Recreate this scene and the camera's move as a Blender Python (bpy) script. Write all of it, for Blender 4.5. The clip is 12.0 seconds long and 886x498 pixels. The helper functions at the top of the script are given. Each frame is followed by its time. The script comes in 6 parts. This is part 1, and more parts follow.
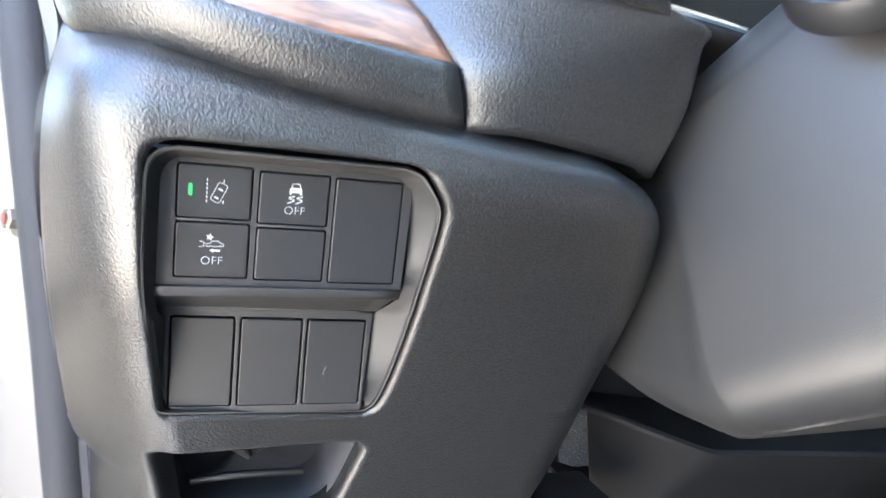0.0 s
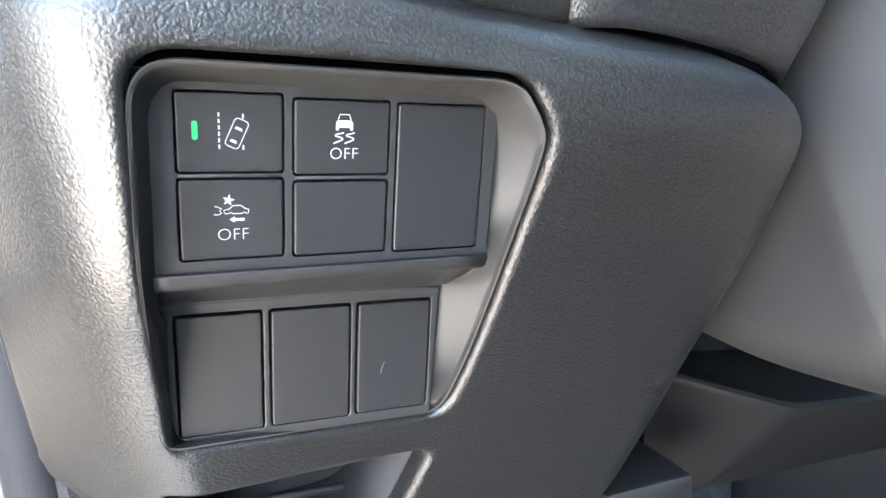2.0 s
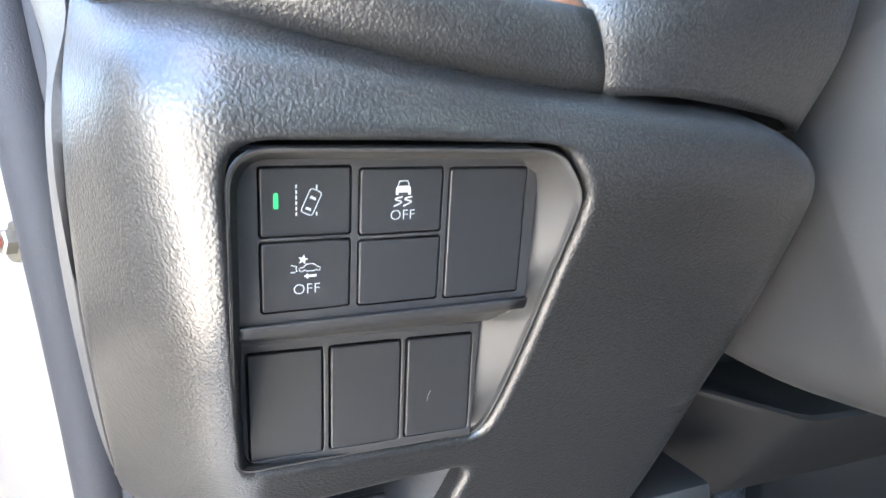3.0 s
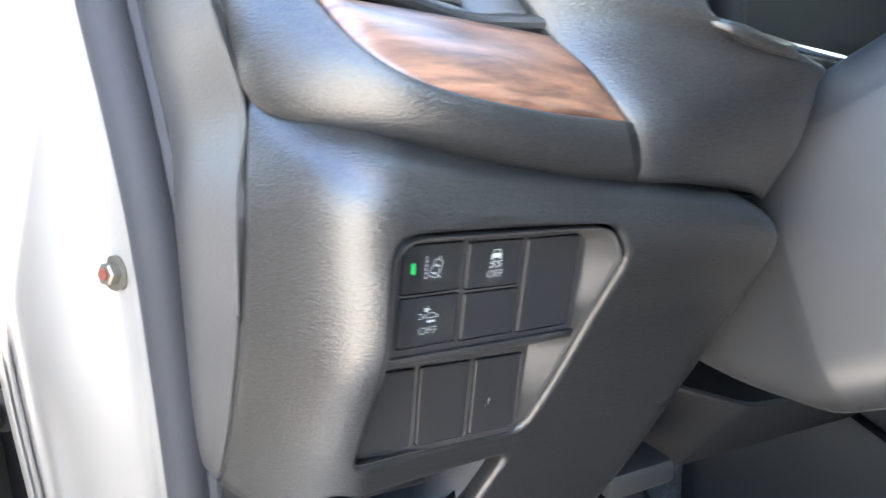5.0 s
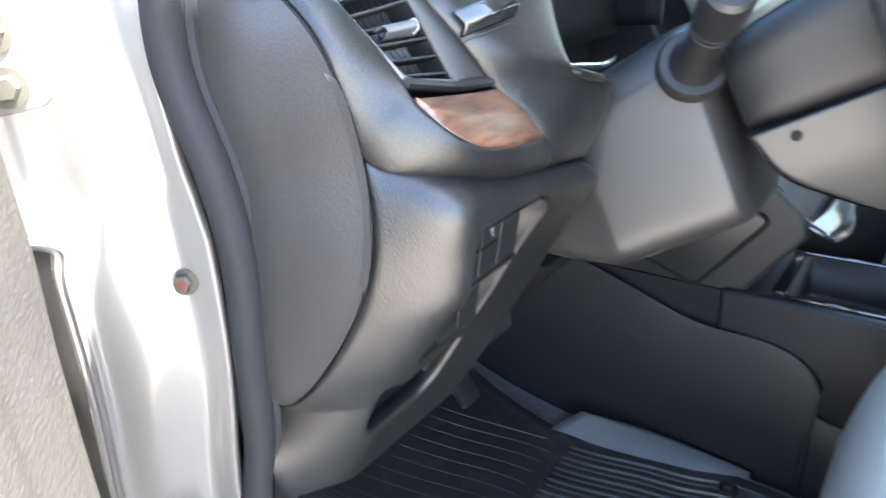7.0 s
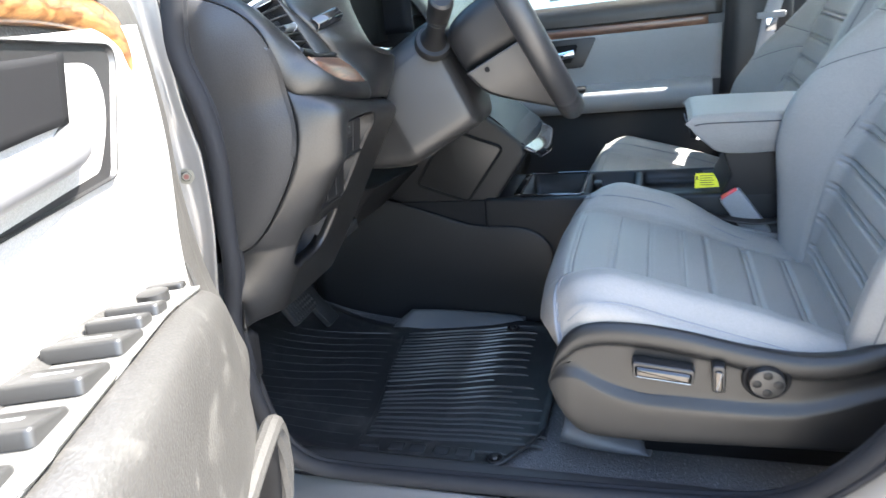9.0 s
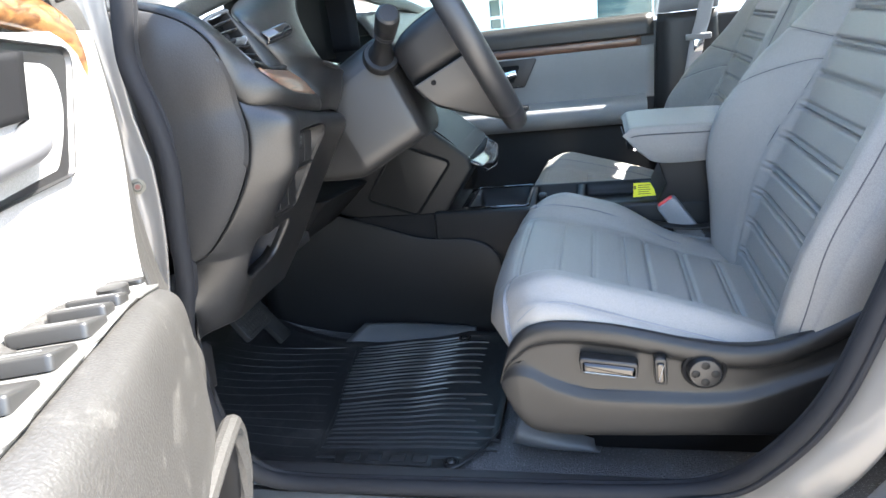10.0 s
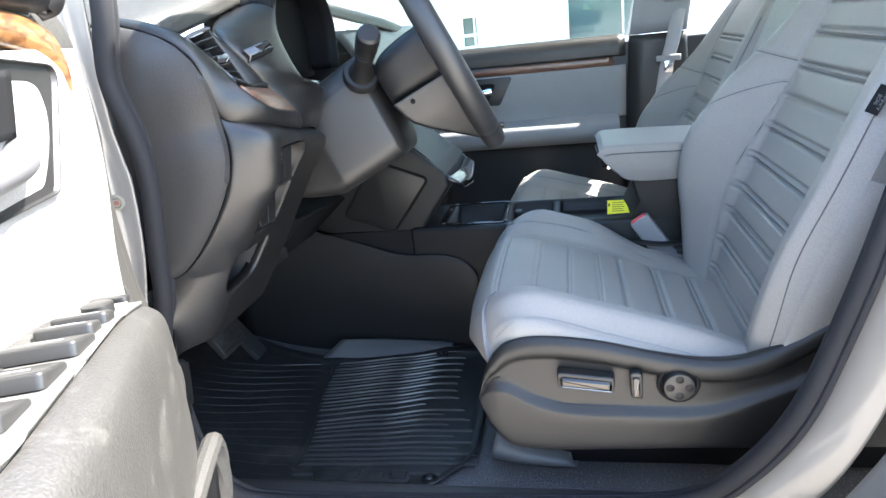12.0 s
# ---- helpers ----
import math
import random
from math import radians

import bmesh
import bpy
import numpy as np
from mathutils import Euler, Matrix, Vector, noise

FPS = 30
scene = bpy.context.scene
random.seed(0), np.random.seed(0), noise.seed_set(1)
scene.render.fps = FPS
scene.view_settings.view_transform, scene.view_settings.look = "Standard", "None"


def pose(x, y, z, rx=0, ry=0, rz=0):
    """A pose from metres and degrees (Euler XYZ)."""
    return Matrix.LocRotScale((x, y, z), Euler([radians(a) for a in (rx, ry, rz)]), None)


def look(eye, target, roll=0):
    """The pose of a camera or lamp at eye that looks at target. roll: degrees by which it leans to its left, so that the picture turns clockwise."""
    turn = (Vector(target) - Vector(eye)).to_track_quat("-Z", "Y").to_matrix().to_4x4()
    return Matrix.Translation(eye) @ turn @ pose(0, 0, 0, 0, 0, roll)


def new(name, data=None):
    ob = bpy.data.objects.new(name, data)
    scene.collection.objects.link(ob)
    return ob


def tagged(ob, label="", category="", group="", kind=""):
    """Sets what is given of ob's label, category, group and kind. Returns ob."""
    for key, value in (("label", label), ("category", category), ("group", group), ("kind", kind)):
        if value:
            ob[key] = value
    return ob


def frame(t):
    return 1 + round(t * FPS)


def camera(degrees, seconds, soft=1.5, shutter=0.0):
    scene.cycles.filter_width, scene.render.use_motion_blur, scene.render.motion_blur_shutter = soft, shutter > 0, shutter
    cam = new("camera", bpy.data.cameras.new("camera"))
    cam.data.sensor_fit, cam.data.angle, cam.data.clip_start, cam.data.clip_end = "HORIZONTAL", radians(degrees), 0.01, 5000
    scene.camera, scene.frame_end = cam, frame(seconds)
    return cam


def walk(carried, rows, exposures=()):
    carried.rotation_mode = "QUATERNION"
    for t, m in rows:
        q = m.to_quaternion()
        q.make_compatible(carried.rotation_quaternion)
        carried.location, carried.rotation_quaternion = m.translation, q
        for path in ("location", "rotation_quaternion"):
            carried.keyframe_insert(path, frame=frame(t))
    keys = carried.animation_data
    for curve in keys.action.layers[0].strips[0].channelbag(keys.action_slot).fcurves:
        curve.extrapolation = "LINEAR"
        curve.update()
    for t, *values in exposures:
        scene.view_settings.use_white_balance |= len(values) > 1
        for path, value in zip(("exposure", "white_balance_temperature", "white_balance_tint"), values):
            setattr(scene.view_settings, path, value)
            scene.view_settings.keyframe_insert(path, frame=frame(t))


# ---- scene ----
cam = camera(67.9, 12.0, shutter=0.4)
PATH = [
    (0, (-0.618, -0.25, 0.946), (-0.109, 1.676, 0.765), 1.3),
    (0.5, (-0.644, -0.202, 0.936), (0.039, 1.664, 0.704), 0.4),
    (1, (-0.65, -0.175, 0.936), (0.045, 1.681, 0.665), -1.5),
    (1.5, (-0.644, -0.17, 0.937), (0.026, 1.692, 0.645), -2.6),
    (2, (-0.642, -0.17, 0.936), (-0.008, 1.704, 0.64), -3.2),
    (2.5, (-0.646, -0.174, 0.939), (-0.043, 1.709, 0.636), -3.6),
    (3, (-0.657, -0.184, 0.957), (-0.06, 1.697, 0.638), -3.5),
    (3.2, (-0.656, -0.192, 0.961), (-0.059, 1.69, 0.644), -3.5),
    (4.8, (-0.708, -0.233, 0.998), (0.026, 1.585, 0.600), -2.8),
    (5, (-0.730, -0.221, 0.998), (0.058, 1.577, 0.609), -2.2),
    (5.5, (-0.808, -0.166, 0.995), (0.164, 1.468, 0.376), -2.7),
    (6, (-0.847, -0.154, 1.036), (0.205, 1.402, 0.350), -3.8),
    (6.5, (-0.861, -0.159, 1.100), (0.371, 1.217, 0.334), -4.4),
    (7, (-0.961, -0.233, 1.110), (0.474, 0.917, 0.323), -4.1),
    (7.5, (-1.045, -0.314, 1.108), (0.486, 0.716, 0.335), -4.3),
    (7.7, (-1.092, -0.352, 1.113), (0.460, 0.650, 0.354), -4.7),
    (9.3, (-1.428, -0.388, 1.089), (0.354, 0.17, 0.373), -7.6),
    (9.5, (-1.432, -0.388, 1.086), (0.363, 0.141, 0.378), -7.5),
    (10, (-1.434, -0.392, 1.079), (0.387, 0.088, 0.408), -7.2),
    (10.5, (-1.44, -0.386, 1.083), (0.4, 0.047, 0.43), -6.8),
    (11, (-1.439, -0.388, 1.086), (0.414, 0.02, 0.453), -6.6),
    (11.5, (-1.441, -0.39, 1.088), (0.417, 0.012, 0.467), -6.5),
    (12, (-1.444, -0.386, 1.085), (0.409, 0.014, 0.448), -6.3),
]
EXPOSURES = [(0, 5.14), (1, 5.24), (2.5, 5.29), (3.2, 5.25), (5, 4.82), (5.5, 4.80), (6.0, 4.34), (6.5, 4.08), (7, 4.30), (7.5, 4.37), (9.5, 3.55), (12, 3.53)]
walk(cam, [(t, look(eye, target, roll)) for t, eye, target, roll in PATH], EXPOSURES)

# ---- light ----
SUN_TO = Vector((0.22, -0.52, 0.82)).normalized()
world = bpy.data.worlds.new("sky")
scene.world = world
world.use_nodes = True
wn = world.node_tree.nodes
sky = wn.new("ShaderNodeTexSky")
sky.sky_type = "NISHITA"
sky.sun_disc = False
sky.sun_elevation = math.asin(SUN_TO.z)
sky.sun_rotation = math.atan2(SUN_TO.x, SUN_TO.y)
world.node_tree.links.new(sky.outputs[0], wn["Background"].inputs[0])
wn["Background"].inputs[1].default_value = 0.14
sun = new("sun", bpy.data.lights.new("sun", "SUN"))
sun.data.energy = 4.2
sun.data.angle = radians(0.5)
sun.data.color = (1.0, 0.96, 0.90)
sun.matrix_world = look(SUN_TO * 10, (0, 0, 0))


# ---- materials ----
def material(name, color, rough=0.5, metal=0.0, grain=0.0, scale=400.0, var=0.12, coarse=9.0, spec=0.5, voronoi=False, coat=0.0, sheen=0.0, pit_shade=0.15):
    """Principled surface with colour variation at two scales and a fine bump of given size (1/m); voronoi grain also
    has its crevice shade in the colour.
    """
    m = bpy.data.materials.new(name)
    m.use_nodes = True
    nt = m.node_tree
    bs = nt.nodes["Principled BSDF"]
    bs.inputs["Roughness"].default_value = rough
    bs.inputs["Metallic"].default_value = metal
    bs.inputs["Specular IOR Level"].default_value = spec
    bs.inputs["Coat Weight"].default_value = coat
    bs.inputs["Sheen Weight"].default_value = sheen
    co = nt.nodes.new("ShaderNodeTexCoord")
    n1 = nt.nodes.new("ShaderNodeTexNoise")
    n1.inputs["Scale"].default_value = coarse
    n1.inputs["Detail"].default_value = 5
    n2 = nt.nodes.new("ShaderNodeTexNoise")
    n2.inputs["Scale"].default_value = scale
    n2.inputs["Detail"].default_value = 2
    for n in (n1, n2):
        nt.links.new(co.outputs["Object"], n.inputs["Vector"])
    mix = nt.nodes.new("ShaderNodeMix")
    mix.data_type = "RGBA"
    dark = tuple(c * (1 - var) for c in color)
    light = tuple(min(1, c * (1 + var)) for c in color)
    mix.inputs[6].default_value = (*dark, 1)
    mix.inputs[7].default_value = (*light, 1)
    add = nt.nodes.new("ShaderNodeMath")
    add.operation = "MULTIPLY_ADD"
    nt.links.new(n2.outputs[0], add.inputs[0])
    add.inputs[1].default_value = 0.5
    half = nt.nodes.new("ShaderNodeMath")
    half.operation = "MULTIPLY_ADD"
    nt.links.new(n1.outputs[0], half.inputs[0])
    half.inputs[1].default_value = 0.9
    half.inputs[2].default_value = -0.2
    nt.links.new(half.outputs[0], add.inputs[2])
    nt.links.new(add.outputs[0], mix.inputs[0])
    nt.links.new(mix.outputs[2], bs.inputs["Base Color"])
    rr = nt.nodes.new("ShaderNodeMapRange")
    rr.inputs[3].default_value = max(0.02, rough - 0.06)
    rr.inputs[4].default_value = min(1, rough + 0.06)
    nt.links.new(n1.outputs[0], rr.inputs[0])
    nt.links.new(rr.outputs[0], bs.inputs["Roughness"])
    if grain > 0:
        bump = nt.nodes.new("ShaderNodeBump")
        bump.inputs["Strength"].default_value = 1.0
        bump.inputs["Distance"].default_value = grain
        if voronoi:
            warp = nt.nodes.new("ShaderNodeTexNoise")
            warp.inputs["Scale"].default_value = scale * 0.6
            nt.links.new(co.outputs["Object"], warp.inputs["Vector"])
            vm = nt.nodes.new("ShaderNodeMix")
            vm.data_type = "VECTOR"
            vm.inputs[0].default_value = 0.0016
            nt.links.new(co.outputs["Object"], vm.inputs[4])
            nt.links.new(warp.outputs[1], vm.inputs[5])
            vo = nt.nodes.new("ShaderNodeTexVoronoi")
            vo.feature = "SMOOTH_F1"
            vo.inputs["Scale"].default_value = scale
            vo.inputs["Smoothness"].default_value = 0.6
            nt.links.new(vm.outputs[1], vo.inputs["Vector"])
            inv = nt.nodes.new("ShaderNodeMath")
            inv.operation = "MULTIPLY_ADD"
            inv.inputs[1].default_value = -1.0
            nt.links.new(vo.outputs[0], inv.inputs[0])
            sm = nt.nodes.new("ShaderNodeMath")
            sm.operation = "MULTIPLY"
            sm.inputs[1].default_value = 0.5
            nt.links.new(n2.outputs[0], sm.inputs[0])
            nt.links.new(sm.outputs[0], inv.inputs[2])
            nt.links.new(inv.outputs[0], bump.inputs["Height"])
            # Crevice shade put into the colour: low grain darker, high grain lighter.
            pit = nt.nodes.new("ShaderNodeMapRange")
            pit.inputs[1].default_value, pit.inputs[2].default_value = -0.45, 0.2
            pit.inputs[3].default_value, pit.inputs[4].default_value = 1.0 - pit_shade, 1.0 + 0.6 * pit_shade
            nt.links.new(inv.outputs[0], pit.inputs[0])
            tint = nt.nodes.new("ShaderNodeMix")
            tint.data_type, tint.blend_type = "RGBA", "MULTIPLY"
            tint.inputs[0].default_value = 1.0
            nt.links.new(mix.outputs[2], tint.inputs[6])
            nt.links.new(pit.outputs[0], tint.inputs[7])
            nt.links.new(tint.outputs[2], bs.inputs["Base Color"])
        else:
            nt.links.new(n2.outputs[0], bump.inputs["Height"])
        nt.links.new(bump.outputs[0], bs.inputs["Normal"])
    return m


def dusty(m, color, scale, lo, hi):
    """Patches of dust and wiped smears over a surface."""
    nt = m.node_tree
    bs = nt.nodes["Principled BSDF"]
    under = bs.inputs["Base Color"].links[0].from_socket
    co = nt.nodes.new("ShaderNodeTexCoord")
    big = nt.nodes.new("ShaderNodeTexNoise")
    big.inputs["Scale"].default_value = scale
    big.inputs["Detail"].default_value = 8
    big.inputs["Roughness"].default_value = 0.65
    big.inputs["Distortion"].default_value = 0.6
    nt.links.new(co.outputs["Object"], big.inputs["Vector"])
    ramp = nt.nodes.new("ShaderNodeMapRange")
    ramp.inputs[1].default_value, ramp.inputs[2].default_value = lo, hi
    nt.links.new(big.outputs[0], ramp.inputs[0])
    mix = nt.nodes.new("ShaderNodeMix")
    mix.data_type = "RGBA"
    nt.links.new(ramp.outputs[0], mix.inputs[0])
    nt.links.new(under, mix.inputs[6])
    mix.inputs[7].default_value = (*color, 1)
    nt.links.new(mix.outputs[2], bs.inputs["Base Color"])
    return m


def shade_glow(m, color, strength):
    bs = m.node_tree.nodes["Principled BSDF"]
    bs.inputs["Emission Color"].default_value = (*color, 1)
    bs.inputs["Emission Strength"].default_value = strength
    return m


PLASTIC = material("grained black plastic", (0.0130, 0.0127, 0.0125), 0.37, grain=0.00016, scale=1000, voronoi=True, pit_shade=0.70, spec=0.55)
PLASTIC_FINE = material("fine black plastic", (0.014, 0.0137, 0.0137), 0.42, grain=0.00005, scale=1500)
SMOOTH = material("smooth black plastic", (0.0125, 0.012, 0.012), 0.44, grain=0.00002, scale=2500)
PLASTIC_LOW = material("matt black console plastic", (0.0100, 0.0102, 0.0110), 0.48, grain=0.00006, scale=1300, spec=0.33)
SURROUND = material("switch surround plastic", (0.016, 0.0152, 0.0145), 0.58, grain=0.00002, scale=2500, spec=0.4)
PLASTIC_SEAT = material("black seat base plastic", (0.0115, 0.0112, 0.011), 0.45, grain=0.00008, scale=1200, spec=0.4)
BUTTON = material("button plastic", (0.0085, 0.0085, 0.009), 0.44, grain=0.00004, scale=2200, spec=0.4)
# Mat rubber lightened on the ribs; sky glints put into the colour.
MATRIB = material("glint-pale mat rib rubber", (0.032, 0.033, 0.034), 0.32, spec=0.7)
COLUMN = material("column plastic", (0.0155, 0.0152, 0.0151), 0.44, grain=0.00008, scale=1300)
# Chrome darkened in colour to stand in for dark reflections.
DARKCHROME = material("dark chrome", (0.060, 0.058, 0.057), 0.16, metal=1.0, var=0.02)
RUBBER = material("black rubber", (0.010, 0.0105, 0.0115), 0.6, grain=0.0001, scale=700)
RUBBER_MAT = dusty(material("mat rubber", (0.012, 0.0122, 0.0126), 0.42, grain=0.00015, scale=500), (0.055, 0.053, 0.050), 19, 0.52, 0.80)
SEALRUB = material("flocked seal rubber", (0.006, 0.0065, 0.009), 0.8, grain=0.0002, scale=900)
CARPET = dusty(material("charcoal carpet", (0.085, 0.085, 0.087), 0.95, grain=0.004, scale=420, var=0.35), (0.21, 0.21, 0.21), 300, 0.55, 0.65)
LEATHER = material("grey leather", (0.245, 0.234, 0.219), 0.52, grain=0.00012, scale=900, voronoi=True, spec=0.35)
GREYTRIM = material("grey soft trim", (0.225, 0.232, 0.242), 0.5, grain=0.0001, scale=900, voronoi=True)
PAINT = material("champagne metallic paint", (0.185, 0.175, 0.162), 0.42, metal=0.30, var=0.03, coat=0.45, grain=0.00002, scale=4000)
CHROME = material("chrome", (0.75, 0.76, 0.78), 0.12, metal=1.0, var=0.02)
CONCRETE = material("concrete", (0.55, 0.495, 0.42), 0.9, grain=0.003, scale=60, var=0.12, coarse=1.5)
WHITEWALL = material("white wall", (0.8, 0.8, 0.78), 0.8, var=0.03)
# Near-black for dark parts; also stands in for shade in cavities and under the column.
DARK = material("black parts and painted shade", (0.004, 0.004, 0.0045), 0.7, spec=0.2)
GREENLAMP = shade_glow(material("green lamp", (0.01, 0.15, 0.04), 0.4), (0.0, 0.5, 0.09), 0.045)
SCRATCH = material("scratched plastic", (0.3, 0.3, 0.3), 0.6)
GREYMETAL = material("satin silver", (0.33, 0.34, 0.36), 0.3, metal=0.8)
GLOSSBLACK = material("gloss black", (0.01, 0.01, 0.011), 0.06, var=0.05, coat=0.5)
PLASTIC_SOFT = material("soft grained plastic", (0.032, 0.0305, 0.0295), 0.45, grain=0.00012, scale=600, voronoi=True)
WHITEINK = material("white print", (0.25, 0.26, 0.265), 0.6, var=0.02)


LEATHER_BLACK = material("black leather", (0.018, 0.018, 0.019), 0.42, grain=0.0001, scale=1100, voronoi=True)
SEAM_DARK = material("shadow grey seam thread", (0.075, 0.075, 0.08), 0.8)
SEAM_THREAD = material("seam thread", (0.16, 0.165, 0.18), 0.7)
GLOSSBLUE = material("gloss dark plastic", (0.02, 0.022, 0.026), 0.15, coat=0.5)
RUNNERGREY = material("dusty grey plastic", (0.095, 0.095, 0.097), 0.5, grain=0.0001, scale=900)
GREYPLATE = material("dark grey plate", (0.055, 0.056, 0.059), 0.5, grain=0.0001, scale=900)
YELLOW = material("yellow paper", (0.75, 0.72, 0.03), 0.7, var=0.05)
BROWNINK = material("dark print", (0.12, 0.10, 0.03), 0.7)
REDPLASTIC = material("red plastic", (0.65, 0.03, 0.04), 0.35)
REDMARK = material("red thread lock", (0.10, 0.02, 0.012), 0.5)
ZINC = material("zinc plate", (0.13, 0.12, 0.10), 0.4, metal=0.8)
ZINC_PALE = material("pale zinc", (0.42, 0.41, 0.39), 0.35, metal=0.8)
RUBBER_DARK = material("darker rubber", (0.007, 0.007, 0.0075), 0.5, grain=0.00005, scale=1500, spec=0.25)
HEADLINER = material("headliner cloth", (0.45, 0.45, 0.45), 0.95, grain=0.0003, scale=900)
BELT = material("grey webbing", (0.28, 0.28, 0.29), 0.7, grain=0.0003, scale=1200)
ARMREST = dusty(material("worn armrest plastic", (0.037, 0.0355, 0.033), 0.42, grain=0.00028, scale=520, voronoi=True), (0.085, 0.082, 0.075), 30, 0.55, 0.8)
# Black plastic in a lighter colour, for the parts that stand in sun.
PLASTIC_DOOR = material("sun-lightened black plastic", (0.034, 0.0325, 0.030), 0.5, grain=0.0003, scale=420, voronoi=True)
# Grey trim in a lighter copy, brightened for the sunlit open door.
DOORPAD = material("sunlit grey door pad", (0.27, 0.265, 0.255), 0.5, grain=0.00012, scale=900, voronoi=True)
SILLPLASTIC = material("scuffed sill plastic", (0.034, 0.034, 0.035), 0.5, grain=0.00008, scale=900)
SWITCH_DOOR = material("window switch plastic", (0.020, 0.0195, 0.0185), 0.38, grain=0.00004, scale=1500)
# Dark plate coloured grey; its bright sheen is put into the colour.
SMOOTH_DOOR = material("switch plate plastic with painted sheen", (0.10, 0.098, 0.092), 0.33, grain=0.00005, scale=1500)
GREYMETAL_DULL = material("dull silver plastic", (0.13, 0.13, 0.135), 0.4, metal=0.4)


def wood_material(name, dark, light, rough, along):
    """Lacquered wood with long streaks along one axis."""
    m = bpy.data.materials.new(name)
    m.use_nodes = True
    nt = m.node_tree
    bs = nt.nodes["Principled BSDF"]
    bs.inputs["Roughness"].default_value = rough
    bs.inputs["Coat Weight"].default_value = 0.5
    bs.inputs["Coat Roughness"].default_value = 0.3
    co = nt.nodes.new("ShaderNodeTexCoord")
    mp = nt.nodes.new("ShaderNodeMapping")
    mp.inputs["Scale"].default_value = (14, 120, 120) if along == "x" else (120, 14, 120)
    nt.links.new(co.outputs["Object"], mp.inputs[0])
    n1 = nt.nodes.new("ShaderNodeTexNoise")
    n1.inputs["Scale"].default_value = 1.0
    n1.inputs["Detail"].default_value = 6
    n1.inputs["Distortion"].default_value = 0.9
    n2 = nt.nodes.new("ShaderNodeTexNoise")
    n2.inputs["Scale"].default_value = 7.0
    n2.inputs["Detail"].default_value = 4
    for n in (n1, n2):
        nt.links.new(mp.outputs[0], n.inputs["Vector"])
    ramp = nt.nodes.new("ShaderNodeValToRGB")
    ramp.color_ramp.elements[0].position, ramp.color_ramp.elements[0].color = 0.36, (*dark, 1)
    ramp.color_ramp.elements[1].position, ramp.color_ramp.elements[1].color = 0.66, (*light, 1)
    add = nt.nodes.new("ShaderNodeMath")
    add.operation = "MULTIPLY_ADD"
    add.inputs[1].default_value = 0.25
    nt.links.new(n2.outputs[0], add.inputs[0])
    nt.links.new(n1.outputs[0], add.inputs[2])
    off = nt.nodes.new("ShaderNodeMath")
    off.operation = "SUBTRACT"
    off.inputs[1].default_value = 0.125
    nt.links.new(add.outputs[0], off.inputs[0])
    nt.links.new(off.outputs[0], ramp.inputs[0])
    nt.links.new(ramp.outputs[0], bs.inputs["Base Color"])
    return m


WOOD = wood_material("wood", (0.045, 0.017, 0.009), (0.19, 0.085, 0.045), 0.4, "x")
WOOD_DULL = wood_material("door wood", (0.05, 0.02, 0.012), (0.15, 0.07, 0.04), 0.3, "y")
# The same door wood in a brighter colour, standing in for sun on it.
WOOD_SUN = wood_material("sunlit copy of door wood", (0.06, 0.024, 0.008), (0.22, 0.11, 0.04), 0.3, "x")


def glass_material(name, color, rough=0.0):
    m = bpy.data.materials.new(name)
    m.use_nodes = True
    nt = m.node_tree
    nt.nodes.remove(nt.nodes["Principled BSDF"])
    tr = nt.nodes.new("ShaderNodeBsdfTransparent")
    tr.inputs[0].default_value = (*color, 1)
    gl = nt.nodes.new("ShaderNodeBsdfGlossy")
    gl.inputs["Roughness"].default_value = rough
    fr = nt.nodes.new("ShaderNodeFresnel")
    fr.inputs[0].default_value = 1.45
    mx = nt.nodes.new("ShaderNodeMixShader")
    nt.links.new(fr.outputs[0], mx.inputs[0])
    nt.links.new(tr.outputs[0], mx.inputs[1])
    nt.links.new(gl.outputs[0], mx.inputs[2])
    nt.links.new(mx.outputs[0], nt.nodes["Material Output"].inputs[0])
    return m


GLASS = glass_material("tinted glass", (0.78, 0.91, 0.90))
GLASS_CLEAR = glass_material("clear glass", (0.70, 0.80, 0.78))
OFFICEGLASS = material("office glass", (0.06, 0.09, 0.10), 0.05, var=0.3, coarse=0.8, spec=0.8)


# ---- building helpers ----
def spline(pts, n):
    """n + 1 points along a smooth curve through pts."""
    p = [Vector(q) for q in pts]
    if len(p) == 2:
        return [p[0].lerp(p[1], i / n) for i in range(n + 1)]
    p = [p[0] * 2 - p[1]] + p + [p[-1] * 2 - p[-2]]
    out, m = [], len(p) - 3
    for i in range(n + 1):
        f = min(i / n * m, m - 1e-9)
        k = int(f)
        t = f - k
        a, b, c, d = p[k:k + 4]
        out.append(0.5 * (2 * b + (c - a) * t + (2 * a - 5 * b + 4 * c - d) * t * t + (3 * b - a - 3 * c + d) * t ** 3))
    return out


def grid(bm, rows, closed=False):
    """Faces between rows of points; closed joins each row's ends."""
    vs = [[bm.verts.new(p) for p in r] for r in rows]
    for a, b in zip(vs, vs[1:]):
        n = len(a)
        for i in range(n if closed else n - 1):
            j = (i + 1) % n
            bm.faces.new((a[i], a[j], b[j], b[i]))
    return vs


